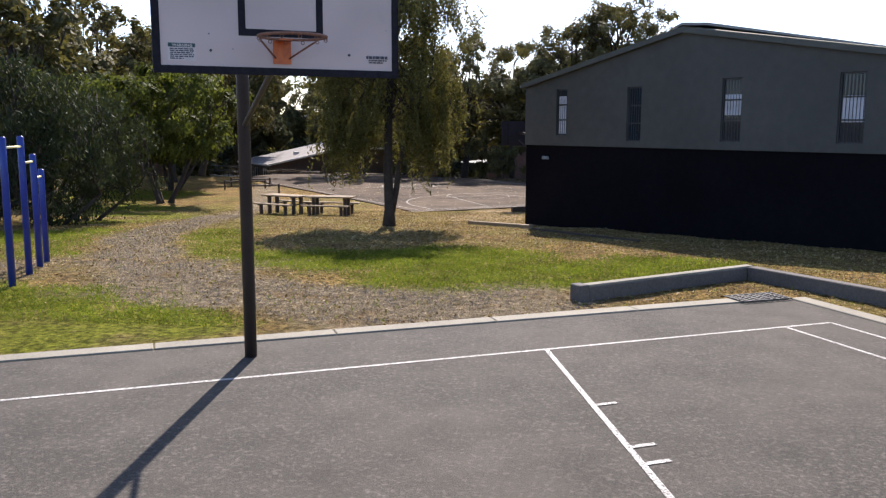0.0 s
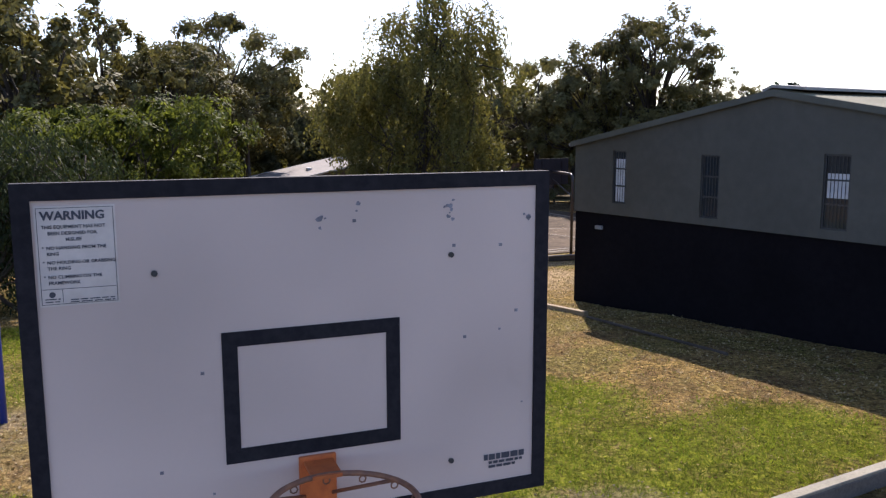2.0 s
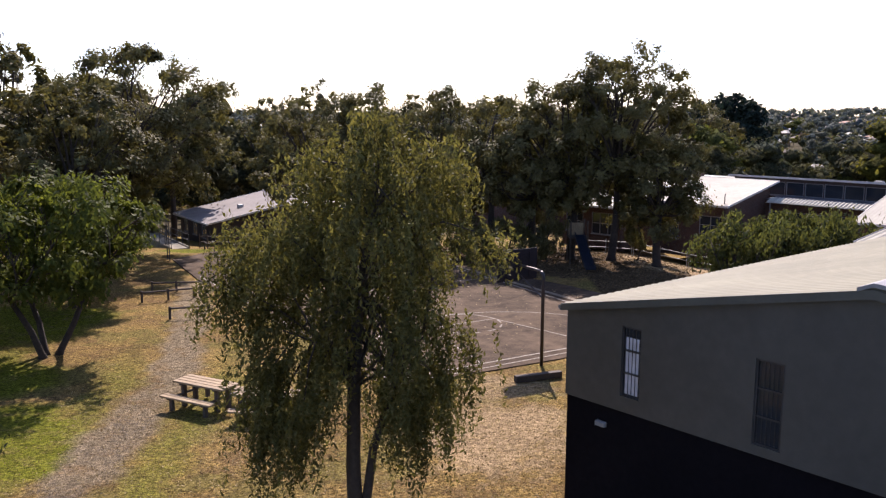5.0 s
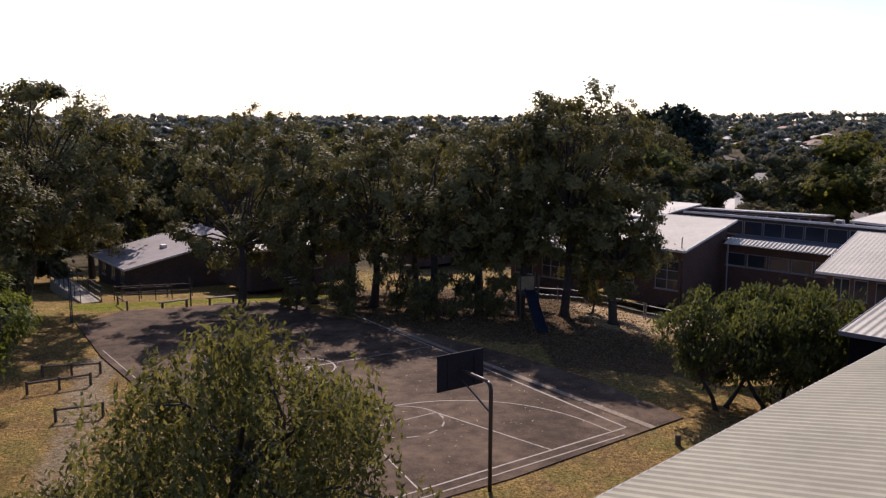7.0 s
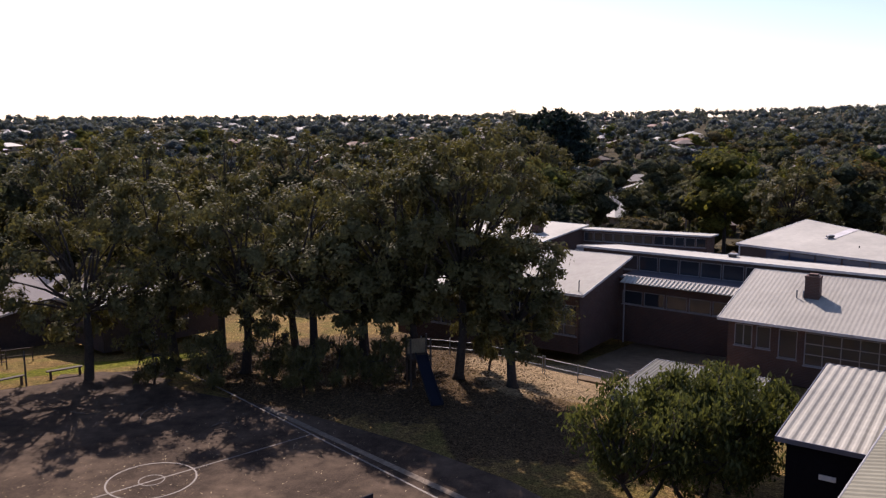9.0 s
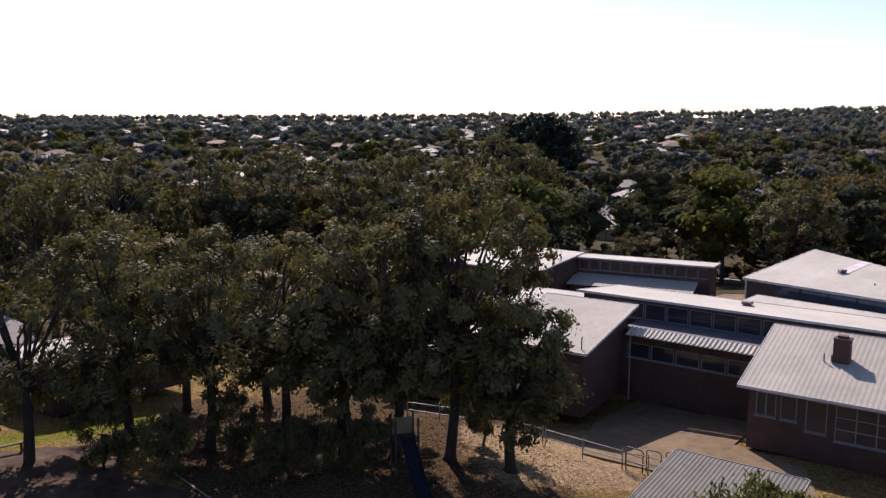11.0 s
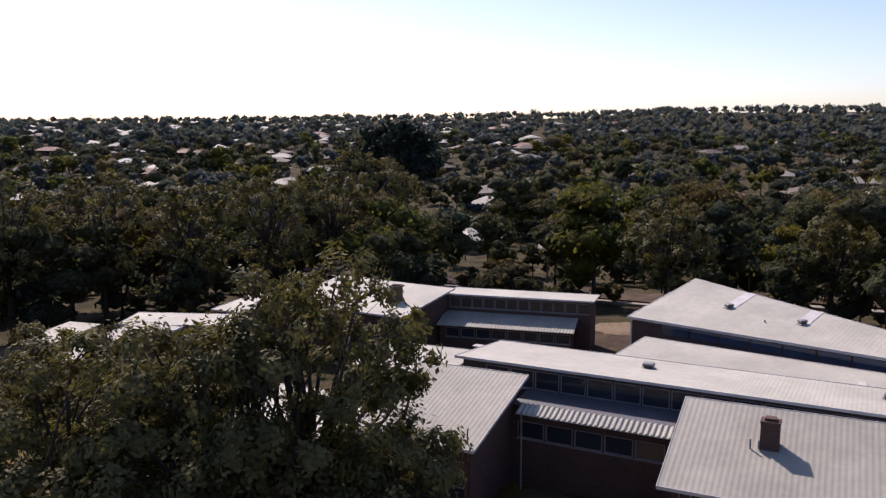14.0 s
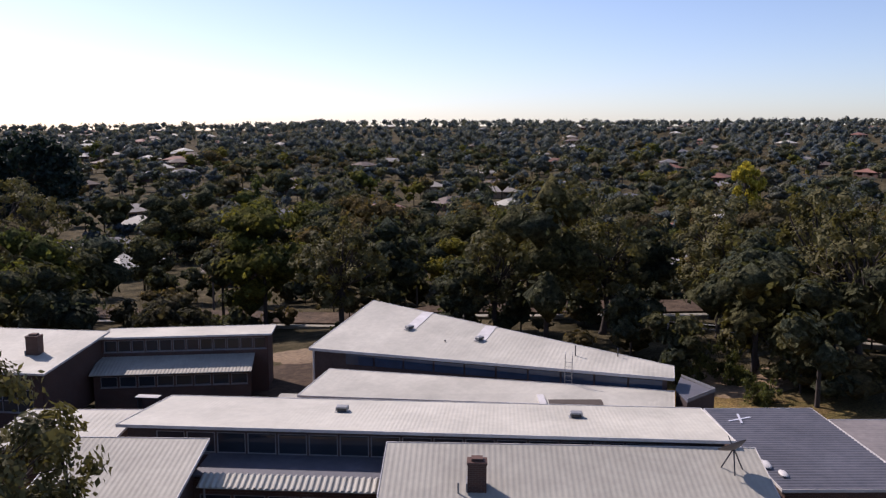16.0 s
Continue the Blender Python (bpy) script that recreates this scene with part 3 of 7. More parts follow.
def text_on(parent, body, x, z, size, material, y):
    cu = bpy.data.curves.new("lettering", "FONT")
    cu.body, cu.size, cu.extrude, cu.align_x = body, size, 0.0008, "LEFT"
    cu.resolution_u = 2
    cu.offset = size * 0.02
    tmp = new("lettering", cu)
    bpy.context.view_layer.update()
    me = bpy.data.meshes.new_from_object(tmp.evaluated_get(bpy.context.evaluated_depsgraph_get()))
    bpy.data.objects.remove(tmp)
    me.materials.clear()
    me.materials.append(material)
    ob = new("lettering", me)
    ob.parent = parent
    ob.matrix_local = pose(x, y, z, 90, 0, 0)
    return ob


def bars(s, x, y, z, widths, h, gap):
    """Unreadable small print: a row of dashes a line, of uneven lengths."""
    for w in widths:
        p = x
        while p < x + w - 0.004:
            q = min(p + random.uniform(0.012, 0.034), x + w)
            s.box((p, y - 0.0012, z - h), (q, y, z))
            p = q + 0.005
        z -= h + gap
    return s


yb = hy - 0.0065
st = Shape().box((-hw + 0.060, yb, hz + 0.848), (-hw + 0.285, yb + 0.002, hz + 1.152)).done("warning_sticker", M["sticker"], near_hoop, "white printed warning notice")
sx, sz = -hw + 0.060, hz + 0.848
text_on(near_hoop, "WARNING", sx + 0.016, sz + 0.262, 0.0365, M["ink"], yb - 0.001)
text_on(near_hoop, "WARNING", sx + 0.0172, sz + 0.2626, 0.0365, M["ink"], yb - 0.0014)
for line, x, z in (("THIS EQUIPMENT HAS NOT", 0.018, 0.236), ("BEEN DESIGNED FOR", 0.034, 0.217), ("MISUSE", 0.082, 0.198), ("NO HANGING FROM THE", 0.028, 0.173), ("RING", 0.028, 0.155),
                   ("NO HOLDING OR GRABBING", 0.028, 0.129), ("THE RING", 0.028, 0.111), ("NO CLIMBING ON THE", 0.028, 0.085), ("FRAMEWORK", 0.028, 0.067)):
    text_on(near_hoop, line, sx + x, sz + z, 0.0143, M["ink"], yb - 0.001)
s = Shape()
for z in (0.178, 0.134, 0.090):
    s.box((sx + 0.017, yb - 0.001, sz + z), (sx + 0.021, yb, sz + z + 0.004))
for lo, hi in (((0.006, 0.006), (0.219, 0.0075)), ((0.006, 0.2965), (0.219, 0.298)), ((0.006, 0.0076), (0.0075, 0.2964)), ((0.2175, 0.0076), (0.219, 0.2964)), ((0.010, 0.052), (0.215, 0.0535)), ((0.064, 0.012), (0.0655, 0.0519))):
    s.box((sx + lo[0], yb - 0.001, sz + lo[1]), (sx + hi[0], yb, sz + hi[1]))
s.tube([(sx + 0.036, yb - 0.0012, sz + 0.036), (sx + 0.036, yb, sz + 0.036)], 0.009, 12)
bars(s, sx + 0.016, yb, sz + 0.024, (0.042, 0.040), 0.003, 0.005)
bars(s, sx + 0.085, yb, sz + 0.020, (0.125, 0.125), 0.003, 0.004)
tagged(s.done("small_print", M["ink"], near_hoop), kind="stuff")
Shape().box((-hw + 0.10, yb, hz + 0.085), (-hw + 0.285, yb + 0.002, hz + 0.205)).done("warning_sticker", M["sticker"], near_hoop, "white and green warning label")
Shape().box((-hw + 0.102, yb - 0.001, hz + 0.176), (-hw + 0.283, yb, hz + 0.203)).done("label_header", M["green_ink"], near_hoop)
text_on(near_hoop, "WARNING", -hw + 0.128, hz + 0.179, 0.028, M["sticker"], yb - 0.002)
tagged(bars(Shape(), -hw + 0.114, yb, hz + 0.168, (0.155, 0.16, 0.15, 0.16, 0.155, 0.09), 0.008, 0.005).done("small_print", M["ink"], near_hoop), kind="stuff")
tagged(bars(bars(Shape(), hw - 0.255, yb, hz + 0.160, (0.17,), 0.022, 0.004), hw - 0.235, yb, hz + 0.132, (0.14, 0.11), 0.010, 0.006).done("maker_mark", M["ink"], near_hoop), kind="stuff")
for bx, bz in ((-0.50, 0.16), (0.50, 0.16), (-0.50, 0.93), (0.50, 0.93)):
    Shape().tube([(bx, hy - 0.004, hz + bz), (bx, hy - 0.012, hz + bz)], 0.010, 10).done("bolt", M["steel_dark"], near_hoop)
s = Shape()
for k in range(12):
    bx, bz = random.uniform(-0.82, 0.82), random.uniform(0.08, 1.12)
    r = random.choice((0.003, 0.004, 0.006))
    s.box((bx - r, hy - 0.0062, hz + bz - r), (bx + r, hy - 0.0042, hz + bz + r * 0.8))
for bx, bz, k, w in ((0.02, 1.08, 4, 0.012), (0.49, 1.09, 9, 0.012), (0.80, 1.06, 4, 0.008), (0.15, 1.12, 2, 0.012)):
    for _ in range(k):
        dx, dz = random.gauss(0, w), random.gauss(0, w * 1.2)
        a, r = random.uniform(0, 3), random.uniform(0.004, 0.013)
        ring = [(bx + dx + r * random.uniform(0.5, 1.2) * math.cos(q + a), hy - 0.0058, hz + bz + dz + r * random.uniform(0.4, 1.1) * math.sin(q + a)) for q in np.linspace(0, 2 * math.pi, 8)[:-1]]
        s.add(ring, [tuple(range(7))])
tagged(s.done("scuffing", M["scuff"], near_hoop), kind="stuff")

# concrete edging blocks and the low retaining wall
kerb = tagged(thing("kerb", pose(0, 0, 0), "pale concrete edging along the court", "kerb"), kind="structure")
for k in range(-9, 3):
    a, b = k * 1.95 + 0.006, (k + 1) * 1.95 - 0.006
    Shape().box((a, -0.125, -0.10), (min(b, 4.33), 0.125, 0.03), Matrix.Translation(c1(0, -1.42)) @ Matrix.Rotation(A1, 4, "Z"), 0.01).done("kerb_block", M["concrete"], kerb)
for k in range(8):
    a, b = k * 1.95 + 0.006, (k + 1) * 1.95 - 0.006
    Shape().box((-0.125, -b, -0.10), (0.125, -a, 0.03), Matrix.Translation(c1(4.47, -1.30)) @ Matrix.Rotation(A1, 4, "Z"), 0.01).done("kerb_block", M["concrete"], kerb)
wall = tagged(thing("retaining_wall", pose(4.10, 12.22, -0.03, 0, 0, 35.0), "low grey concrete retaining wall at the court corner", "retaining wall"), kind="structure")
Shape().box((-3.24, -0.085, -0.15), (0.085, 0.085, 0.205), bevel=0.01).done("wall_long", M["shaded_concrete"], wall)
# top sheet in the paler concrete paints the sunlit upper face
Shape().box((-3.24, -0.075, 0.207), (0.075, 0.075, 0.235), bevel=0.01).done("wall_cap", M["concrete"], wall, "wall top coloured paler for the sun on it")
# added dark plate stands for the shade at the wall's foot
Shape().slab([(-3.3, -0.09, 0.004), (-3.1, -0.30, 0.004), (-0.4, -0.62, 0.004), (-0.09, -0.62, 0.004), (-0.09, -0.09, 0.004)], 0.1).done("shade_apron", M["shaded_concrete"], wall)
Shape().box((-0.085, -14.0, -0.15), (0.085, -0.09, 0.23), bevel=0.012).done("wall_side", M["shaded_concrete"], wall)
Shape().box((-3.42, -0.11, -0.15), (-3.25, 0.11, 0.245), bevel=0.012).done("wall_end", M["shaded_concrete"], wall)
grate = tagged(thing("drain_grate", pose(*c1(3.9, -1.42, 0.035), 0, 0, 24), "rusty steel grid over the corner drain", "drain"), kind="structure")
s = Shape()
for k in range(9):
    s.box((-0.38 + k * 0.095, -0.2, 0), (-0.355 + k * 0.095, 0.2, 0.012))
for k in range(6):
    s.box((-0.38, -0.2 + k * 0.08, 0.003), (0.42, -0.18 + k * 0.08, 0.015))
s.done("grid", M["steel_dark"], grate)

# ---------------------------------------------------------------- buildings: walls with openings, windows, roofs
def wall_panel(s, length, h0, h1, thick, holes=()):
    """A wall along x from 0, from z 0 up to h0 at its start and h1 at its end, its face at y 0 and its back at y thick. holes: x0, z0, x1, z1."""
    xs = sorted({0.0, length, *(h[0] for h in holes), *(h[2] for h in holes)})
    top = lambda x: h0 + (h1 - h0) * x / length  # noqa
    for a, b in zip(xs, xs[1:]):
        mid = (a + b) / 2
        mine = sorted((h[1], h[3]) for h in holes if h[0] <= mid <= h[2])
        z = 0.0
        for lo, hi in mine + [(None, None)]:
            if lo is None:
                za, zb = top(a), top(b)
            else:
                za = zb = lo
            if za > z + 0.002 or zb > z + 0.002:
                vs = [(a, 0, z), (b, 0, z), (b, thick, z), (a, thick, z), (a, 0, za), (b, 0, zb), (b, thick, zb), (a, thick, za)]
                s.add(vs, [(3, 2, 1, 0), (4, 5, 6, 7), (0, 1, 5, 4), (1, 2, 6, 5), (2, 3, 7, 6), (3, 0, 4, 7)])
            z = hi
    return s


def window(parent, m, w, h, cols, rows, pane=None, frame_mat=None, bar=0.05, sill=True, name="window"):
    """A window whose face lies at y 0, sunk a little into its opening."""
    win = new(name)
    win.parent = parent
    win.matrix_local = m
    s = Shape()
    for x in np.linspace(0, w - bar, cols + 1):
        s.box((x, 0.02, 0), (x + bar, 0.10, h))
    for z in np.linspace(0, h - bar, rows + 1):
        s.box((0.004, 0.025, z), (w - 0.004, 0.095, z + bar))
    s.done("window_frame", frame_mat or M["trim_grey"], win)
    Shape().box((0.01, 0.055, 0.01), (w - 0.01, 0.065, h - 0.01)).done("pane", pane or M["glass"], win)
    if sill:
        Shape().box((-0.04, -0.06, -0.06), (w + 0.04, 0.09, -0.002)).done("window_sill", M["trim_grey"], win)
    return win


def fascia(parent, pts, material, h=0.16, t=0.05, name="fascia"):
    """A board along each edge of a roof."""
    for a, b in zip(pts, pts[1:]):
        a, b = Vector(a), Vector(b)
        d = (b - a).normalized()
        side = d.cross(Vector((0, 0, 1))).normalized() * t
        up = Vector((0, 0, 0.035))
        dn = Vector((0, 0, -h))
        vs = [a + up, b + up, b + up + side, a + up + side, a + dn, b + dn, b + dn + side, a + dn + side]
        Shape().add(vs, [(0, 1, 2, 3), (7, 6, 5, 4), (0, 4, 5, 1), (1, 5, 6, 2), (2, 6, 7, 3), (3, 7, 4, 0)]).done(name, material, parent)


def vent(parent, x, y, z):
    """A squat roof ventilator: flashing tray, dark louvred throat and a pale cap with turned-down ends."""
    v = Shape().box((x - 0.36, y - 0.26, z), (x + 0.36, y + 0.26, z + 0.05), bevel=0.02).done("roof_vent", M["galv"], parent, "squat metal roof ventilator")
    Shape().box((x - 0.22, y - 0.17, z + 0.05), (x + 0.22, y + 0.17, z + 0.24), bevel=0.02).done("throat", M["steel_dark"], v, "dark louvred throat")
    cap = Shape().box((x - 0.29, y - 0.22, z + 0.24), (x + 0.29, y + 0.22, z + 0.31), bevel=0.03)
    for e in (-1, 1):
        cap.box((x + e * 0.27 - 0.03, y - 0.20, z + 0.12), (x + e * 0.27 + 0.03, y + 0.20, z + 0.26), bevel=0.015)
    cap.done("cap", M["galv"], v)


def chimney(parent, x, y, z, h=1.25, w=0.42):
    c = new("chimney")
    c.parent = parent
    c.matrix_local = pose(x, y, z)
    Shape().box((-w, -w * 0.8, -0.5), (w, w * 0.8, h)).done("shaft", M["brick"], c)
    Shape().box((-w - 0.03, -w * 0.8 - 0.03, h), (w + 0.03, w * 0.8 + 0.03, h + 0.10), bevel=0.02).box((-w * 0.6, -w * 0.5, h + 0.10), (w * 0.6, w * 0.5, h + 0.22)).done("cap", M["brick"], c)
    Shape().box((-w - 0.06, -w * 0.8 - 0.10, -0.02), (-w, w * 0.8, 0.35)).done("flashing", M["galv"], c)
    return c


# ---- the hall beside the near court
HALL = pose(0.84, 24.30, -0.95, 0, 0, -47.6)      # x runs along the gable wall, y along the ridge; z 0 is its footing
hall = thing("hall", HALL, "grey-green clad hall on dark painted base wall with cream metal roof", "building")
HW, HL = 13.4, 27.0
EAVE, RIDGE, MID, RX = 4.53, 5.66, 2.76, 5.55


def hall_top(x):
    return EAVE + (RIDGE - EAVE) * x / RX if x < RX else RIDGE + (x - RX) * (EAVE - RIDGE) / (HW - RX) * 1.22


for lo, hi in (((0, 0), (HW, 0.22)), ((0, 0.222), (0.22, HL)), ((HW - 0.22, 0.222), (HW, HL)), ((0.222, HL - 0.22), (HW - 0.222, HL - 0.002))):
    Shape().box((*lo, 0), (*hi, MID)).done("base_wall", M["hall_base"], hall, "near-black painted lower wall")
WINS = [(1.28, 1.70, 3.05, 4.35), (3.85, 4.33, 2.92, 4.32), (6.68, 7.22, 2.95, 4.42), (9.48, 10.05, 2.95, 4.42)]
holes = [(a, c - MID, b, d - MID) for a, b, c, d in WINS]
up = wall_panel(Shape(), RX, EAVE - MID, RIDGE - MID, 0.2, [h for h in holes if h[2] < RX])
right = wall_panel(Shape(), HW - RX, RIDGE - MID, hall_top(HW) - MID, 0.2, [(a - RX, b, c - RX, d) for a, b, c, d in holes if a > RX])
up.add([(x + RX + 0.0, y, z) for x, y, z in right.v], right.f)
up.v = [(x, y - 0.06, z + MID + 0.004) for x, y, z in up.v]
up.done("gable_wall", M["hall_clad"], hall, weld=True)
Shape().box((-0.06, 0.142, MID + 0.004), (0.14, HL, EAVE - 0.03)).done("side_wall", M["hall_clad"], hall)
Shape().box((HW - 0.14, 0.142, MID + 0.004), (HW + 0.06, HL, hall_top(HW) - 0.02)).done("side_wall", M["hall_clad"], hall)
gable = wall_panel(Shape(), HW - 0.3, EAVE - MID - 0.05, hall_top(HW) - MID - 0.05, 0.2)
gable.v = [(x + 0.15, y + HL - 0.2, z + MID + 0.004) for x, y, z in gable.v]
gable.done("back_wall", M["hall_clad"], hall)
for k, (a, b, c, d) in enumerate(WINS):
    w = window(hall, pose(a, -0.05, c), b - a, d - c, 1, 3, M["glass"], M["steel_dark"], 0.035, False)
    for x in np.arange(0.06, b - a - 0.03, 0.075):
        Shape().tube([(x, 0.035, 0.04), (x, 0.035, d - c - 0.04)], 0.007, 5).done("security_bar", M["steel_dark"], w)
    if k in (0, 2, 3):
        z0 = {0: 0.05, 2: 0.62, 3: 0.45}[k]
        Shape().box((0.05, 0.047, z0), (b - a - 0.05 if k else b - a - 0.06, 0.053, {0: 1.1, 2: 1.1, 3: 1.0}[k])).done("blind", M["glass_bright"], w, "pale sunlit blind behind the glass")
OV = 0.16
Shape().corrugated((-0.07, HL, EAVE + 0.0), (-0.07, -OV, EAVE + 0.0), (RX, -OV, RIDGE + 0.03), (RX, HL, RIDGE + 0.03), 0.25, 0.028).done("roof_left", M["roof_cream"], hall, "cream ribbed metal roof slope")
Shape().corrugated((HW + 0.2, -OV, hall_top(HW) + 0.0), (HW + 0.2, HL, hall_top(HW) + 0.0), (RX, HL, RIDGE + 0.03), (RX, -OV, RIDGE + 0.03), 0.25, 0.028).done("roof_right", M["roof_cream"], hall, "cream ribbed metal roof slope")
Shape().slab([(RX - 0.22, -OV - 0.03, RIDGE + 0.04), (RX + 0.0, -OV - 0.03, RIDGE + 0.13), (RX + 0.0, HL, RIDGE + 0.13), (RX - 0.22, HL, RIDGE + 0.04)], 0.06).slab(
    [(RX + 0.0, -OV - 0.03, RIDGE + 0.13), (RX + 0.75, -OV - 0.03, RIDGE + 0.06), (RX + 0.75, HL, RIDGE + 0.06), (RX + 0.0, HL, RIDGE + 0.13)], 0.06).done("ridge_cap", M["trim_grey"], hall, "raised grey ridge cap")
fascia(hall, [(RX, -OV - 0.02, RIDGE), (-0.08, -OV - 0.02, EAVE - 0.02)], M["hall_trim"], 0.10, 0.03, "barge_board")
fascia(hall, [(HW + 0.22, -OV - 0.02, hall_top(HW) - 0.02), (RX, -OV - 0.02, RIDGE)], M["hall_trim"], 0.10, 0.03, "barge_board")
Shape().tube([(-0.11, -OV, EAVE - 0.06), (-0.11, HL, EAVE - 0.06)], 0.045, 8).done("gutter", M["trim_grey"], hall)
Shape().box((0.75, -0.10, 2.36), (0.98, -0.002, 2.45), bevel=0.02).done("wall_light", M["trim_grey"], hall, "small grey bulkhead lamp")

# ---- school wings: x runs along each wing towards the near right, y away from the court
def wing(name, x, y, base, yaw, label):
    return thing(name, pose(x, y, base, 0, 0, yaw), label, "building")


def skillion(b, length, depth, lo, hi, roof, wall_mat, front=(), left=(), right=(), over=0.45, pitch=0.2, thick=0.2, trim=None, amp=0.007):
    """A block under one sloping roof of that length and depth, at height lo along its front edge and hi along its back; the walls stand in by over. Openings: x0, z0, x1, z1, cols, rows, from the roof's corner."""
    rise = (hi - lo) / depth
    wl, wd = length - 2 * over, depth - 2 * over
    zf, zb = lo + rise * over - 0.09, hi - rise * over - 0.09
    for holes, m, ln, h0, h1 in ((front, pose(over, over, 0), wl, zf, zf), (right, pose(length - over, over + 0.001, 0, 0, 0, 90), wd - 0.002, zf, zb),
                                 ((), pose(length - over, depth - over, 0, 0, 0, 180), wl, zb, zb), (left, pose(over, depth - over - 0.001, 0, 0, 0, -90), wd - 0.002, zb, zf)):
        holes = [(q[0] - over, q[1], q[2] - over, *q[3:]) for q in holes]
        w = wall_panel(Shape(), ln, h0, h1, thick, [q[:4] for q in holes]).done("wall", wall_mat, b, weld=True)
        w.matrix_local = m
        for x0, z0, x1, z1, cols, rows in holes:
            window(b, m @ pose(x0, 0, z0), x1 - x0, z1 - z0, cols, rows)
    Shape().corrugated((0, 0, lo), (length, 0, lo), (length, depth, hi), (0, depth, hi), pitch, amp, 0.05).done("roof", roof, b)
    fascia(b, [(length, 0, lo), (length, depth, hi), (0, depth, hi), (0, 0, lo), (length, 0, lo)], trim or M["trim_white"], 0.11, 0.03)


# wing C, nearest, with the chimney
wc = wing("classroom_wing", 22.12, 59.54, -2.17, -46.5, "brown brick classroom wing under pale grey ribbed roof with chimney")
skillion(wc, 15.9, 6.6, 3.22, 4.95, M["roof_grey"], M["brick"], front=[(0.8, 1.75, 1.75, 2.95, 2, 1), (1.95, 1.75, 2.70, 2.95, 1, 1), (3.1, 1.40, 4.05, 2.95, 1, 1), (4.4, 1.2, 8.8, 2.95, 5, 3), (9.4, 1.2, 14.8, 2.95, 6, 3)], pitch=0.24, amp=0.008)
chimney(wc, 3.95, 3.75, 4.20, 1.08, 0.38)
Shape().tube([(0.55, 0.5, 0.0), (0.55, 0.5, 3.2)], 0.045, 8).done("downpipe", M["trim_grey"], wc)
Shape().tube([(3.2, 3.4, 4.0), (3.2, 3.4, 4.55)], 0.04, 8).done("flue", M["galv"], wc)
tagged(wc, group="school wings")
dish = thing("satellite_dish", wc.matrix_world @ pose(14.5, 5.0, 4.58), "grey satellite dish on a tripod on the roof", "satellite dish")
rings = [[(r * math.cos(a), r * math.sin(a), 0.55 * r * r) for a in np.linspace(0, 2 * math.pi, 25)[:-1]] for r in (0.05, 0.24, 0.44, 0.62)]
s = Shape().add([p for ring in rings for p in ring], [(i * 24 + k, i * 24 + (k + 1) % 24, i * 24 + 24 + (k + 1) % 24, i * 24 + 24 + k) for i in range(3) for k in range(24)] + [tuple(range(24))])
s.add([(x, y, z - 0.03) for x, y, z in s.v], [tuple(reversed(f)) for f in s.f])
tilt = pose(0, 0, 0.95, 0, 0, 35) @ pose(0, 0, 0, -32, 0, 0)
s.v = [tuple(tilt @ Vector(v)) for v in s.v]
s.done("reflector", M["roof_brown"], dish)
Shape().tube([tilt @ Vector((0, 0, 0)), tilt @ Vector((0, 0, 0.55))], 0.02, 6).done("feed_arm", M["steel_dark"], dish)
for a in (0.4, 2.5, 4.6):
    Shape().tube([(0.5 * math.cos(a), 0.5 * math.sin(a), 0), (0, 0, 0.98)], 0.03, 6).done("leg", M["steel_dark"], dish)
# wing B, the block beyond the courtyard
wb = wing("classroom_block", 11.95, 69.2, -2.37, -46.0, "brown brick classroom block under pale grey ribbed roof")
skillion(wb, 6.2, 7.2, 3.79, 5.2, M["roof_grey"], M["brick"], front=[(0.9, 1.2, 2.3, 2.9, 2, 3), (3.9, 1.1, 5.6, 3.0, 2, 3)], pitch=0.24, amp=0.008)
Shape().tube([(5.7, 0.5, 3.9), (5.7, 0.5, 4.5), (5.75, 0.5, 4.6)], 0.035, 8).done("flue", M["steel_dark"], wb)
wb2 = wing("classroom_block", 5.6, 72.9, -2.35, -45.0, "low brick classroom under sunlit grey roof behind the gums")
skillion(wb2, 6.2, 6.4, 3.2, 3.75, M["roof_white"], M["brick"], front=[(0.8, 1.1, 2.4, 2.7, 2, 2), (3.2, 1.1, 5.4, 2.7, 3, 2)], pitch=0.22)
for g in (wb, wb2):
    tagged(g, group="school wings")
# wing M, long clerestory wing behind both
wm = wing("corridor_wing", 19.0, 73.8, -2.66, -48.3, "long low wing with clerestory windows under grey roof")
cl = [(1.7 + k * 1.42, 4.35, 1.7 + k * 1.42 + 1.34, 5.35, 1, 1) for k in range(17)]
skillion(wm, 27.6, 6.4, 5.7, 5.0, M["roof_white"], M["weatherboard"], front=cl, over=0.35, trim=M["trim_white"], pitch=0.2, amp=0.004)
low = wall_panel(Shape(), 9.6, 4.1, 4.1, 0.2, [(0.6 + k * 1.5, 2.5, 0.6 + k * 1.5 + 1.4, 3.4) for k in range(6)])
low.v = [(x + 3.9, y - 1.9, z) for x, y, z in low.v]
low.done("corridor_wall", M["brick"], wm, weld=True)
for k in range(6):
    window(wm, pose(3.9 + 0.6 + k * 1.5, -1.9, 2.5), 1.4, 0.9, 1, 1)
# this low roof lies in shadow; its dark sheet colour stands for that
Shape().slab([(4.2, -1.9, 4.24), (13.4, -1.9, 4.24), (13.4, 0.34, 4.36), (4.2, 0.34, 4.36)], 0.08).done("corridor_roof", M["roof_dark"], wm, "lower corridor roof coloured dark for the shadow on it")
Shape().corrugated((4.7, -2.75, 4.06), (12.7, -2.75, 4.06), (12.7, -1.92, 4.34), (4.7, -1.92, 4.34), 0.27, 0.07, 0.02).done("awning", M["roof_white"], wm, "striped corrugated awning sheet")
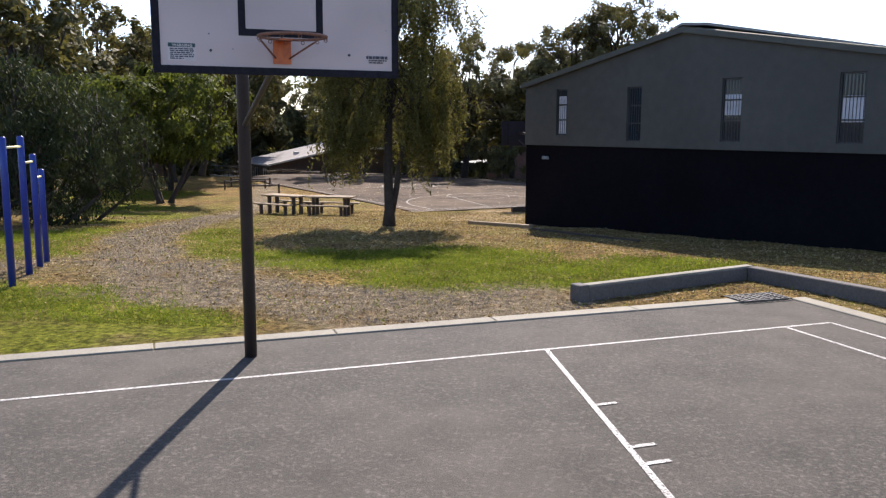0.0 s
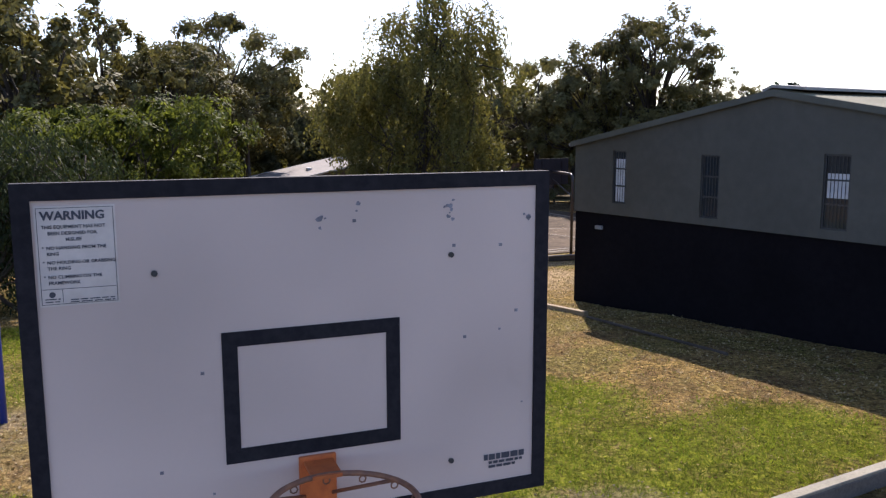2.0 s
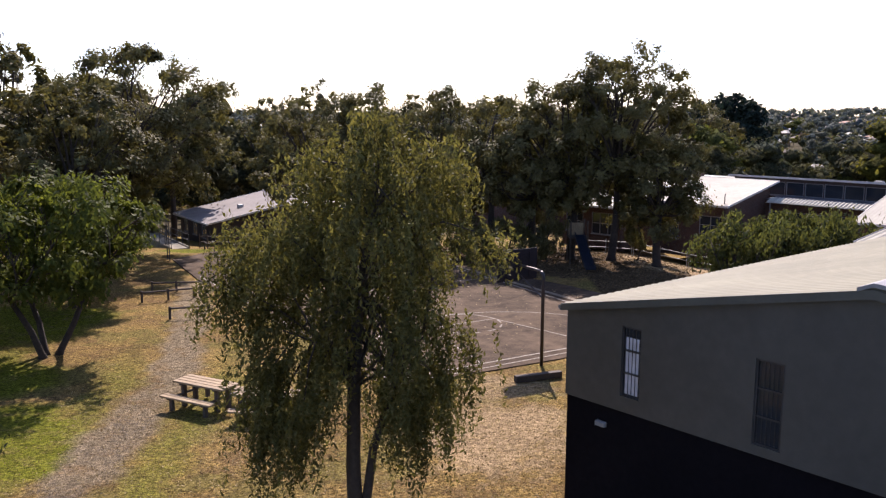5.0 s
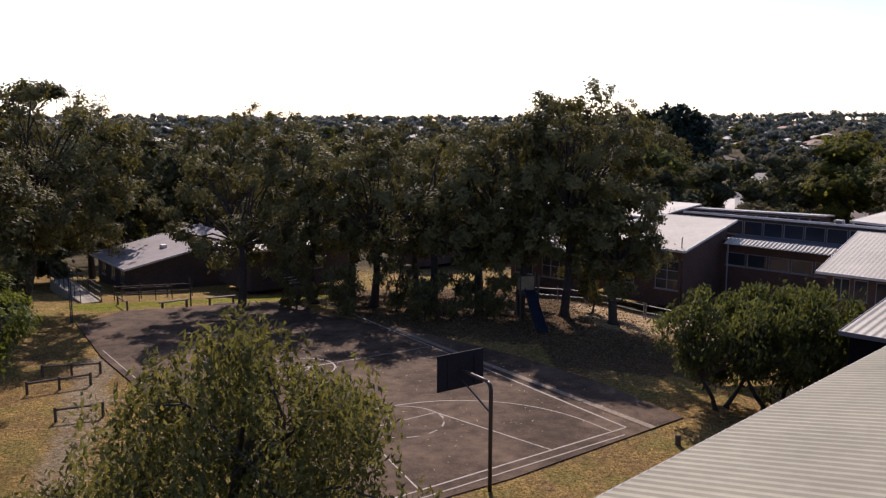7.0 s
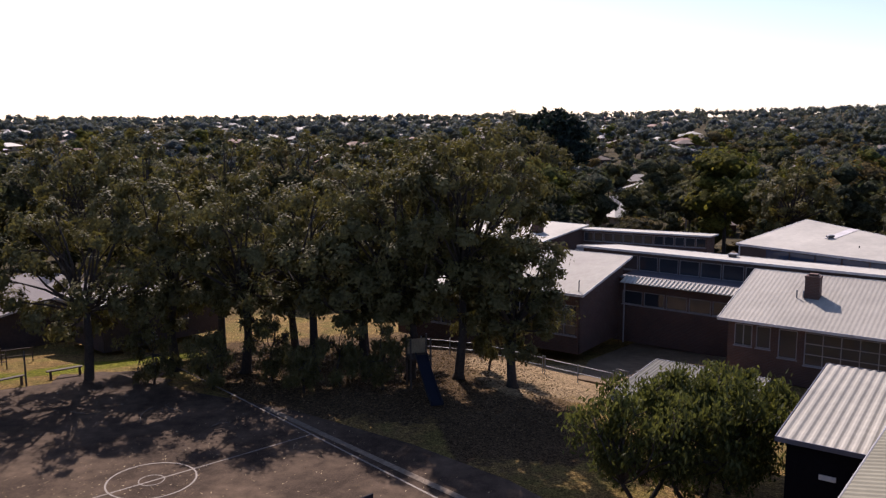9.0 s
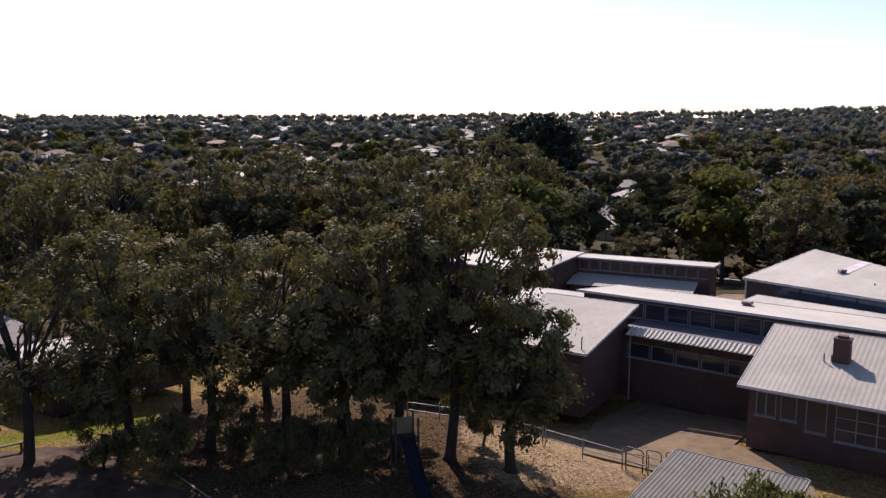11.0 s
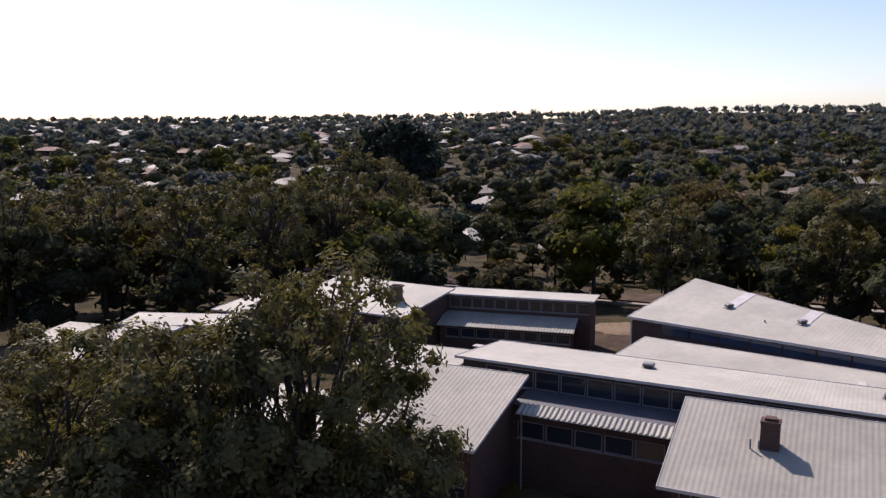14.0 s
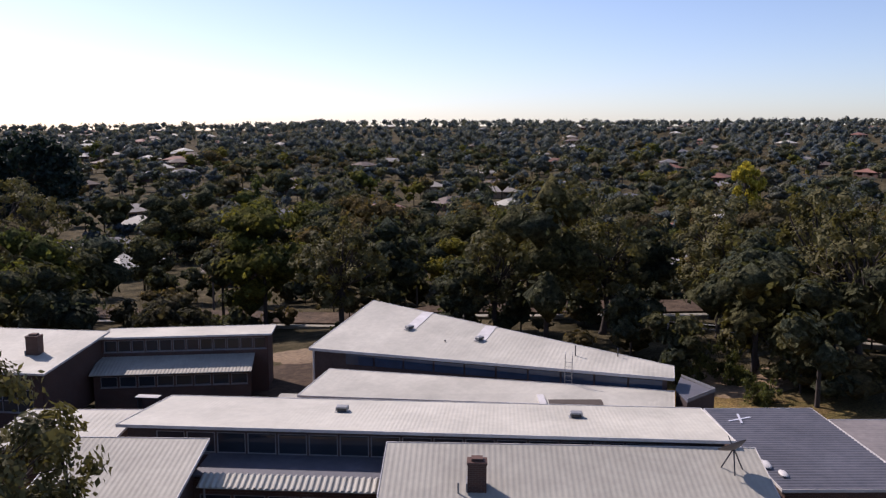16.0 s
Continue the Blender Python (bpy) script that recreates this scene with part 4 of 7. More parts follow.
for x in (5.0, 12.4):
    Shape().tube([(x, -2.65, 0.1), (x, -2.65, 4.04)], 0.05, 8).done("post", M["trim_grey"], wm)
for x in (9.7, 21.1):
    vent(wm, x, 3.7, 5.28)
tagged(wm, group="school wings")

# the wedge-shaped assembly hall and the low roof before it
gym = thing("assembly_hall", pose(0, 0, -3.6), "assembly hall under broad pale metal roof with ventilators", "building")
P1, P2, P3, P4 = (37.7, 85.4, 4.58), (47.6, 90.2, 5.92), (52.1, 64.8, 4.63), (50.3, 63.7, 4.43)
Shape().corrugated(P1, P4, P3, P2, 0.3, 0.005, 0.08).done("roof", M["roof_white"], gym)
fascia(gym, [P4, P3, P2, P1, P4], M["trim_white"], 0.16, 0.04)


def inset(p, c, k, z):
    return (p[0] + (c[0] - p[0]) * k, p[1] + (c[1] - p[1]) * k, z)


cg = (46, 77)
q = [inset(p, cg, 0.03, p[2] - 0.1) for p in (P1, P4, P3, P2)]
for a, b in zip(q, q[1:] + q[:1]):
    Shape().add([(*a[:2], 0), (*b[:2], 0), b, a, (*inset(a, cg, 0.02, 0)[:2], 0), (*inset(b, cg, 0.02, 0)[:2], 0), inset(b, cg, 0.02, b[2]), inset(a, cg, 0.02, a[2])],
                [(0, 1, 2, 3), (7, 6, 5, 4), (3, 2, 6, 7), (0, 3, 7, 4), (1, 5, 6, 2)]).done("wall", M["weatherboard"], gym)
for u, v in ((0.22, 0.56), (0.45, 0.56)):
    a, b = Vector(P1).lerp(Vector(P4), u), Vector(P2).lerp(Vector(P3), u)
    p = a.lerp(b, v)
    vent(gym, p.x, p.y, p.z)
    d = (b - a).normalized()
    w = Vector((d.y, -d.x, 0)) * 0.45
    lift = Vector((0, 0, 0.03))
    Shape().slab([p - w + lift, p + w + lift, b + w + lift, b - w + lift], 0.02).done("roof_sheet", M["trim_white"], gym, "pale translucent roof strip")
for k in range(10):
    a = Vector(q[0]).lerp(Vector(q[1]), (k + 1.12) / 11.2) + Vector((-0.03, -0.02, 0))
    b = Vector(q[0]).lerp(Vector(q[1]), (k + 2.06) / 11.2) + Vector((-0.03, -0.02, 0))
    Shape().slab([a + Vector((-0.02, -0.02, -0.13)), b + Vector((-0.02, -0.02, -0.13)), b + Vector((0.02, 0.02, -0.13)), a + Vector((0.02, 0.02, -0.13))], 0.72).done("highlight_window", M["glass_blue"], gym)
Shape().tube([(q[0][0] - 0.10, q[0][1] - 0.06, 0), (q[0][0] - 0.10, q[0][1] - 0.06, q[0][2] - 0.05)], 0.07, 8).done("downpipe", M["trim_white"], gym)
lowroof = thing("linking_roof", pose(0, 0, -3.6), "low pale metal roof before the assembly hall", "building")
L1, L2, L3, L4 = (33.0, 80.0, 3.4), (37.2, 82.3, 3.8), (50.0, 63.5, 3.7), (48.0, 62.3, 3.35)
Shape().corrugated(L1, L4, L3, L2, 0.3, 0.005, 0.06).done("roof", M["roof_white"], lowroof)
fascia(lowroof, [L4, L3, L2, L1, L4], M["trim_white"], 0.11, 0.04)
qq = [inset(p, (42, 72), 0.04, p[2] - 0.08) for p in (L1, L4, L3, L2)]
for a, b in zip(qq, qq[1:] + qq[:1]):
    Shape().add([(*a[:2], 0), (*b[:2], 0), b, a, (*inset(a, (42, 72), 0.02, 0)[:2], 0), (*inset(b, (42, 72), 0.02, 0)[:2], 0), inset(b, (42, 72), 0.02, b[2]), inset(a, (42, 72), 0.02, a[2])],
                [(0, 1, 2, 3), (7, 6, 5, 4), (3, 2, 6, 7), (0, 3, 7, 4), (1, 5, 6, 2)]).done("wall", M["weatherboard"], lowroof)

# wing D, farther off, in two parts
wd = wing("far_wing", 14.7, 104.1, -3.85, -51.0, "far brown brick wing with white roof and chimney")
skillion(wd, 12.6, 8.6, 4.1, 4.95, M["roof_white"], M["brick"], front=[(0.9, 1.2, 5.4, 2.8, 4, 2), (6.9, 1.2, 11.4, 2.8, 4, 2)], pitch=0.3)
chimney(wd, 9.7, 3.6, 4.40, 1.3, 0.45)
wd2 = wing("far_clerestory_wing", 28.2, 99.9, -4.25, -37.5, "far wing with a row of clerestory windows and ribbed awning")
skillion(wd2, 13.2, 4.6, 4.95, 4.6, M["roof_white"], M["brick"], front=[(0.6 + k * 1.02, 3.75, 0.6 + k * 1.02 + 0.94, 4.65, 1, 1) for k in range(12)], over=0.3, pitch=0.3, amp=0.004)
lw = wall_panel(Shape(), 11.4, 2.75, 2.75, 0.2, [(0.5 + k * 1.35, 1.7, 0.5 + k * 1.35 + 1.2, 2.5) for k in range(8)])
lw.v = [(x + 0.4, y - 2.1, z) for x, y, z in lw.v]
lw.done("corridor_wall", M["brick"], wd2, weld=True)
for k in range(8):
    window(wd2, pose(0.4 + 0.5 + k * 1.35, -2.1, 1.7), 1.2, 0.8, 1, 1)
Shape().corrugated((0.2, -2.6, 2.78), (11.9, -2.6, 2.78), (11.9, 0.28, 3.4), (0.2, 0.28, 3.4), 0.26, 0.025, 0.04).done("awning", M["roof_grey"], wd2, "ribbed grey awning roof")
for g in (wd, wd2):
    tagged(g, group="school wings")

# building A, beyond the far court on the low side
wa = wing("classroom_hut", -26.9, 80.6, -3.40, -55.0, "dark brown timber classroom hut under grey sloping roof")
skillion(wa, 9.4, 8.9, 2.30, 4.05, M["roof_brown"], M["weatherboard"], front=[(1.5, 0.9, 2.6, 1.9, 2, 1), (4.0, 0.9, 5.1, 1.9, 2, 1), (6.4, 0.9, 7.6, 1.9, 2, 1)], over=0.5, pitch=0.35)
Shape().box((5.3, 3.9, 2.9), (5.9, 4.3, 3.35), bevel=0.03).done("roof_vent", M["trim_white"], wa)
wa2 = wing("classroom_hut", -12.3, 70.9, -2.45, 37.0, "long dark brown timber classroom hut under pale roof")
skillion(wa2, 8.8, 6.4, 2.95, 2.75, M["roof_grey"], M["weatherboard"], front=[(5.2, 1.2, 6.2, 2.1, 2, 1)], over=0.35, pitch=0.35)
for g in (wa, wa2):
    tagged(g, group="classroom huts")

# shed against the hall's side and the covered way roof
sh = thing("shed", pose(12.98, 39.24, -1.75, 0, 0, -46.0), "dark shed with white ribbed roof against the hall", "shed")
skillion(sh, 6.6, 6.6, 4.45, 5.0, M["roof_shed"], M["hall_base"], over=0.25, pitch=0.27, trim=M["trim_slate"], amp=0.035)
Shape().box((1.15, 0.21, 3.4), (1.6, 0.248, 3.54)).done("sign", M["trim_white"], sh, "small white plate")
cw = thing("covered_way", pose(11.85, 49.3, -2.1, 0, 0, -47.0), "low shelter with pale ribbed roof on posts", "shelter")
Shape().corrugated((0, 0, 2.78), (4.95, 0, 2.78), (4.95, 5.0, 3.1), (0, 5.0, 3.1), 0.16, 0.02, 0.05).done("roof", M["roof_shelter"], cw)
fascia(cw, [(4.95, 0, 2.78), (4.95, 5.0, 3.1), (0, 5.0, 3.1), (0, 0, 2.78), (4.95, 0, 2.78)], M["trim_grey"], 0.12, 0.03)
for x in (0.2, 4.75):
    for y in (0.2, 4.8):
        Shape().tube([(x, y, -0.9), (x, y, 2.74 + 0.06 * y)], 0.05, 8).done("post", M["steel_dark"], cw)
# dark roofed blocks past wing C
dk = thing("workshop", pose(42.9, 47.4, -3.2, 0, 0, 46.5), "low workshop under dark grey ribbed roof", "building")
skillion(dk, 10.6, 6.0, 4.2, 4.2, M["roof_dark"], M["brick"], over=0.2, pitch=0.3, trim=M["trim_white"], amp=0.035)
dk2 = thing("workshop", pose(47.6, 45.8, -3.2, 0, 0, 46.5), "low workshop under brown grey roof", "building")
skillion(dk2, 7.5, 4.0, 3.9, 3.9, M["roof_brown"], M["brick"], over=0.2, pitch=0.3)

# ---------------------------------------------------------------- far court
A2 = radians(34.0)
U2, V2 = Vector((math.cos(A2), math.sin(A2), 0)), Vector((-math.sin(A2), math.cos(A2), 0))     # across, and away along the side line
O2 = Vector((6.66, 41.15, -1.24))                                                              # near right corner of the lines


def c2(u, v, z=0.0):
    return O2 + U2 * u + V2 * v + Vector((0, 0, z))


corners = [c2(2.5, -0.5), c2(3.1, 4), c2(2.9, 9), c2(1.7, 16), Vector((-7.2, 60.0, O2.z)), Vector((-9.6, 62.4, O2.z)), Vector((-17.2, 60.0, O2.z)), Vector((-18.6, 57.0, O2.z)), c2(-12.62, 20), c2(-12.55, 9), c2(-12.75, -0.6), c2(-6, -0.9)]
tagged(Shape().slab([p + Vector((0, 0, 0.05)) for p in corners], 0.4).done("court_far", M["asphalt_far"]), "dusty brown asphalt netball court", "court", kind="structure")
ln = stripe(Shape(), c2, [(0, 0, 0), (-12.3, 0, 0)], 0.07, 0.058)
stripe(ln, c2, [(0, 0), (0.62, 12.75), (1.2, 26)], 0.09, 0.058)
stripe(ln, c2, [(-0.55, -0.45), (-13, -0.45)], 0.06, 0.058)
stripe(ln, c2, [(-12.3, 0), (-12.3, 21)], 0.05, 0.058)
stripe(ln, c2, [(0.62, 12.75), (-12.3, 13.3)], 0.07, 0.058)
stripe(ln, c2, [(-0.7, 0), (-0.7, 1.2)] + [(-6.15 + 5.45 * math.cos(a), 1.2 + 5.45 * math.sin(a)) for a in np.linspace(0, math.pi, 41)] + [(-11.6, 0)], 0.06, 0.060)
stripe(ln, c2, [(-6.15 + 1.57 * math.cos(a), 13.1 + 1.57 * math.sin(a)) for a in np.linspace(0, 2 * math.pi, 49)], 0.07, 0.062)
stripe(ln, c2, [(-6.15 + 0.45 * math.cos(a), 13.1 + 0.45 * math.sin(a)) for a in np.linspace(0, 2 * math.pi, 25)], 0.05, 0.062)
stripe(ln, c2, [(-3.55, 0), (-4.55, 5.1), (-7.75, 5.1), (-8.75, 0)], 0.06, 0.062)
stripe(ln, c2, [(-6.15 + 1.6 * math.cos(a), 5.1 + 1.6 * math.sin(a)) for a in np.linspace(0, math.pi, 25)], 0.06, 0.064)
for k in range(6):
    a = math.pi + (k + 0.2) * math.pi / 6
    stripe(ln, c2, [(-6.15 + 1.6 * math.cos(q), 5.1 + 1.6 * math.sin(q)) for q in np.linspace(a, a + 0.28, 5)], 0.06, 0.064)
tagged(ln.done("court_lines", M["line_far"]), "faded white court lines on brown asphalt", "court line", kind="structure")
tagged(stripe(Shape(), c2, [(0.75, -0.6), (0.85, 6), (0.95, 12), (1.05, 17)], 0.30, 0.066).done("court_edge", M["dusty"]), "pale concrete edge strip of the court", "kerb", kind="structure")
far_hoop = hoop("basketball_hoop", pose(1.44, 36.25, -1.2, 0, 0, 34.0 + 180), "dark backboard seen from behind on brown steel pole", 0.06, 1.45, 1.7, 1.1, False)[0]
tagged(far_hoop, group="basketball hoops")

# ---------------------------------------------------------------- trees
def leaf_mesh(name, centres, ways, length, width, material, parent, rng, outs=None):
    """Leaves as bent diamonds: one at each centre, lying along its way; outs: the side of the clump on which each one grows, which it faces."""
    n = len(centres)
    c, d = np.asarray(centres, float), np.asarray(ways, float)
    d /= np.linalg.norm(d, axis=1)[:, None] + 1e-9
    face = rng.normal(size=(n, 3))
    if outs is not None:
        o = np.asarray(outs, float)
        face = o / (np.linalg.norm(o, axis=1)[:, None] + 1e-9) + face * 0.28
        d -= face * (d * face).sum(1)[:, None] / (face * face).sum(1)[:, None]
        d /= np.linalg.norm(d, axis=1)[:, None] + 1e-9
    s = np.cross(d, face)
    s /= np.linalg.norm(s, axis=1)[:, None] + 1e-9
    nrm = np.cross(d, s)
    ln = (length * rng.uniform(0.6, 1.35, n))[:, None]
    wd = (width * rng.uniform(0.7, 1.3, n))[:, None]
    v = np.empty((n, 4, 3))
    v[:, 0] = c - d * ln / 2
    v[:, 1] = c + s * wd / 2 + nrm * wd * 0.18
    v[:, 2] = c + d * ln / 2
    v[:, 3] = c - s * wd / 2 + nrm * wd * 0.18
    me = bpy.data.meshes.new(name)
    me.vertices.add(4 * n)
    me.vertices.foreach_set("co", v.reshape(-1))
    me.loops.add(4 * n)
    me.loops.foreach_set("vertex_index", np.arange(4 * n))
    me.polygons.add(n)
    me.polygons.foreach_set("loop_start", np.arange(0, 4 * n, 4))
    me.polygons.foreach_set("loop_total", np.full(n, 4))
    me.materials.append(material)
    me.update(calc_edges=True)
    ob = new(name, me)
    if parent is not None:
        ob.parent = parent
    return ob


def limb(s, a, b, r0, r1, rng, bend=0.12, sides=6):
    a, b = Vector(a), Vector(b)
    d = b - a
    off = Vector(rng.normal(size=3)) * d.length * bend
    pts = [a + d * t + off * math.sin(math.pi * t) + Vector((0, 0, d.length * 0.06 * math.sin(math.pi * t))) for t in (0, 0.25, 0.5, 0.75, 1)]
    s.tube(pts, [r0 + (r1 - r0) * t for t in (0, 0.25, 0.5, 0.75, 1)], sides)
    return pts


def tree(name, x, y, h, spread_r, label, leaf, bark, seed, trunk_r=0.16, fork=0.35, lean=(0, 0), clumps=26, leaves=9000, size=(0.2, 0.07), clump_r=0.9, low=0.42, hang=0.0, stems=1, squash=0.55, base=None, category="tree", fill=0.35, apart=0.72, dome=False):
    """A tree with a tapered trunk, forking limbs that reach each clump, and leaves gathered in uneven clumps with gaps between."""
    rng = np.random.default_rng(seed)
    t = thing(name, pose(x, y, (land(x, y) if base is None else base) - 0.05), label, category)
    wood = Shape()
    forks = []
    for k in range(stems):
        a = 2 * math.pi * k / max(stems, 1) + rng.uniform(0, 1)
        off = 0.0 if stems == 1 else 0.3
        foot = Vector((off * math.cos(a), off * math.sin(a), 0))
        top = Vector((lean[0] * h * fork + foot.x * (1 + 3.5 * (stems > 1)), lean[1] * h * fork + foot.y * (1 + 3.5 * (stems > 1)), h * fork))
        mid = foot.lerp(top, 0.5) + Vector((*rng.normal(size=2) * 0.05 * h * fork, 0))
        rr = trunk_r / math.sqrt(stems)
        wood.tube([foot, foot + (mid - foot) * 0.12 + Vector((0, 0, 0.05)), mid, top], [rr * 1.5, rr * 1.08, rr * 0.9, rr * 0.72], 10)
        forks.append((top, rr * 0.72))
    cz = h * (low + (1 - low) / 2)
    ez = h * (1 - low) / 2
    centres = []
    tries = 0
    while len(centres) < clumps and tries < 4000:
        tries += 1
        p = rng.normal(size=3)
        p /= np.linalg.norm(p)
        p *= rng.uniform(fill, 1.0) ** 0.6
        q = np.array([p[0] * spread_r + lean[0] * h, p[1] * spread_r + lean[1] * h, cz + p[2] * ez])
        if all(np.linalg.norm((q - o) * (1, 1, 1.35)) > clump_r * apart for o in centres):
            centres.append(q)
    pts, ways, outs = [], [], []
    per = leaves // max(1, len(centres))
    for q in centres:
        f, r = min(forks, key=lambda fr: (Vector(q) - fr[0]).length)
        start = f if rng.uniform() < 0.6 else f.lerp(Vector(q), 0.25)
        path = limb(wood, start, q, r * 0.55, 0.015, rng)
        cr = clump_r * rng.uniform(0.65, 1.25)
        n = int(per * rng.uniform(0.6, 1.4))
        sub = rng.normal(size=(max(3, n // 60), 3))
        sub = sub / np.linalg.norm(sub, axis=1)[:, None] * rng.uniform(0.45, 1.0, (len(sub), 1)) * cr
        sub[:, 2] = (np.abs(sub[:, 2]) - 0.25 * cr if dome else sub[:, 2]) * squash
        for sp in sub[:4]:
            wood.tube([path[3], Vector(q + sp * 0.8)], [0.018, 0.006], 4, False)
        pick = sub[rng.integers(0, len(sub), n)] + rng.normal(size=(n, 3)) * cr * (0.17 if dome else 0.22)
        outs.append(pick + np.array([0, 0, 0.30 * cr]))
        if hang:
            pick[:, 2] -= rng.uniform(0, 1, n) ** 1.2 * hang
        pts.append(q + pick)
        w = rng.normal(size=(n, 3))
        w[:, 2] = w[:, 2] * (0.4 if hang else 0.8) - (1.6 if hang else 0.35)
        ways.append(w)
    wood.done("trunk", bark, t, smooth=True)
    leaf_mesh("crown", np.concatenate(pts), np.concatenate(ways), size[0], size[1], leaf, t, rng, np.concatenate(outs) if dome else None)
    return t


def weeping_tree(x, y, seed):
    """The peppercorn: two trunks, arching limbs, and curtains of hanging twigs set with narrow leaflets."""
    rng = np.random.default_rng(seed)
    t = thing("peppercorn_tree", pose(x, y, land(x, y) - 0.05), "weeping peppercorn tree with two dark trunks on dry grass", "tree")
    wood = Shape()
    main = [Vector(p) for p in ((0, 0, 0), (0.02, 0, 0.5), (-0.02, 0.0, 1.6), (0.0, 0.05, 3.0), (0.10, 0.0, 4.6), (0.35, 0, 5.9), (0.6, 0.05, 6.6))]
    wood.tube(main, [0.20, 0.14, 0.125, 0.11, 0.09, 0.05, 0.02], 10)
    side = [Vector(p) for p in ((0.06, 0.02, 0.35), (0.20, 0.05, 1.0), (0.32, 0.1, 1.9), (0.7, 0.2, 3.1), (1.0, 0.3, 4.2))]
    wood.tube(side, [0.10, 0.085, 0.075, 0.05, 0.02], 8)
    tips = []
    # crown, shoulders and the two low hanging masses: centre, radii, how many limbs
    for c, rad, count in (((0.5, 0.1, 7.45), (0.5, 0.6, 0.25), 4), ((0.45, 0.0, 6.8), (1.2, 1.2, 0.5), 10), ((0.40, 0.0, 5.6), (1.85, 1.75, 0.8), 18), ((0.15, 0.0, 4.4), (1.9, 1.75, 0.5), 10), ((-1.55, 0.2, 5.1), (0.6, 0.9, 0.8), 8), ((-1.05, -0.2, 3.15), (0.62, 0.9, 0.70), 6), ((0.95, 0, 3.1), (0.52, 0.85, 0.70), 6)):
        made = tries = 0
        while made < count and tries < 3000:
            tries += 1
            p = rng.normal(size=3)
            p *= rng.uniform(0.25, 1.0) ** 0.5 / np.linalg.norm(p)
            q = np.array(c) + p * np.array(rad)
            if all(np.linalg.norm(q - o) > 0.66 for o in tips):
                tips.append(q)
                made += 1
    pts, ways = [], []
    for q in tips:
        stem = main if rng.uniform() < 0.75 else side
        k = min(max(int((q[2] - 1.2) / 7.0 * len(stem)), 3), len(stem) - 2)
        if q[2] < 3.7:
            stem, k = main, 4
        limb(wood, stem[k], Vector(q), 0.036, 0.010, rng, 0.12)
        for _ in range(rng.integers(30, 54)):
            o = q + rng.normal(size=3) * np.array([0.25, 0.25, 0.14])
            out = np.array([q[0] - 0.2, q[1], 0.0])
            out /= np.linalg.norm(out) + 1e-6
            ln = rng.uniform(0.35, 1.25) * (1.25 if q[2] < 4.3 else 0.85)
            n = int(ln * 37)
            u = np.linspace(0, 1, n)[:, None]
            line = o + out * 0.22 * np.sin(u * 1.4) + np.array([0, 0, -1.0]) * ln * u ** 1.15 + rng.normal(size=(n, 3)) * 0.035
            pts.append(line)
            w = rng.normal(size=(n, 3)) * 0.75
            w[:, 2] -= 0.8
            ways.append(w)
    wood.done("trunk", M["bark"], t, smooth=True)
    leaf_mesh("crown", np.concatenate(pts), np.concatenate(ways), 0.105, 0.038, M["leaf_pepper"], t, rng)
    return t


weeping_tree(-3.04, 22.3, 11)
# dark shrubs left of the track
for x, y, h, r, sd in ((-12.2, 20.9, 4.2, 1.4, 1), (-13.8, 20.0, 4.8, 1.9, 2), (-12.5, 23.4, 4.4, 1.9, 3), (-15.5, 23.0, 5.0, 2.2, 4)):
    tagged(tree("bottlebrush", x, y, h, r, "dense dark green bottlebrush shrub beside the track", M["leaf_dark"], M["bark"], 20 + sd, 0.10, 0.2, (0, 0), 44, 9000, (0.17, 0.044), 0.75, 0.06, 0.25, 3, 0.9, category="shrub"), group="bottlebrushes")
# wattles with several stems
for x, y, h, r, sd in ((-15.7, 36.6, 6.4, 3.4, 1), (-20.5, 38.5, 6.0, 3.0, 2), (-18.6, 44.5, 5.0, 2.6, 3), (-19.6, 33.2, 5.4, 2.2, 5)):
    tagged(tree("wattle", x, y, h, r, "olive green spreading tree with several leaning trunks", M["leaf_olive"], M["bark"], 30 + sd, 0.2, 0.34, (0.03, 0), 56, 17000, (0.235, 0.108), 1.05, 0.36, 0.1, 3, 0.55, apart=0.9, dome=True), group="wattles")
# gums beyond the far court
for x, y, h, r, sd, ln in ((-10.9, 61.8, 9.6, 4.1, 1, 0.03), (-7.0, 64.4, 10.9, 4.0, 2, 0.02), (-3.2, 62.8, 10.5, 4.0, 3, 0.03), (0.4, 62.2, 10.2, 3.9, 4, 0.0), (3.0, 60.6, 9.4, 3.4, 5, 0.0),
                           (5.2, 59.5, 11.4, 3.4, 6, -0.03), (7.6, 58.8, 12.8, 3.9, 7, 0.04), (10.0, 57.2, 7.6, 2.4, 11, 0.0), (-5.2, 71.6, 10.0, 3.9, 12, 0.0), (-0.6, 70.6, 10.4, 3.9, 13, 0.0), (3.6, 68.0, 9.6, 3.4, 14, 0.0), (-23.2, 61.0, 13.2, 6.0, 29, 0.12), (-21.5, 51.5, 9.5, 3.4, 10, 0.0)):
    tagged(tree("gum_tree", x, y, h, r, "tall dark gum tree in bark litter beyond the court", M["leaf_gum"], M["bark"], 40 + sd, 0.24, 0.40, (ln, 0), 110 if r > 5 else 64 if h > 11 else 36, 36000 if r > 5 else 23000 if h > 11 else 14500, (0.25, 0.120), 1.35 if r > 5 else 1.10, 0.24, 0.0, 1, 0.80, apart=0.85 if h > 11 else 1.08, dome=True, fill=0.5), group="gum trees by the court")
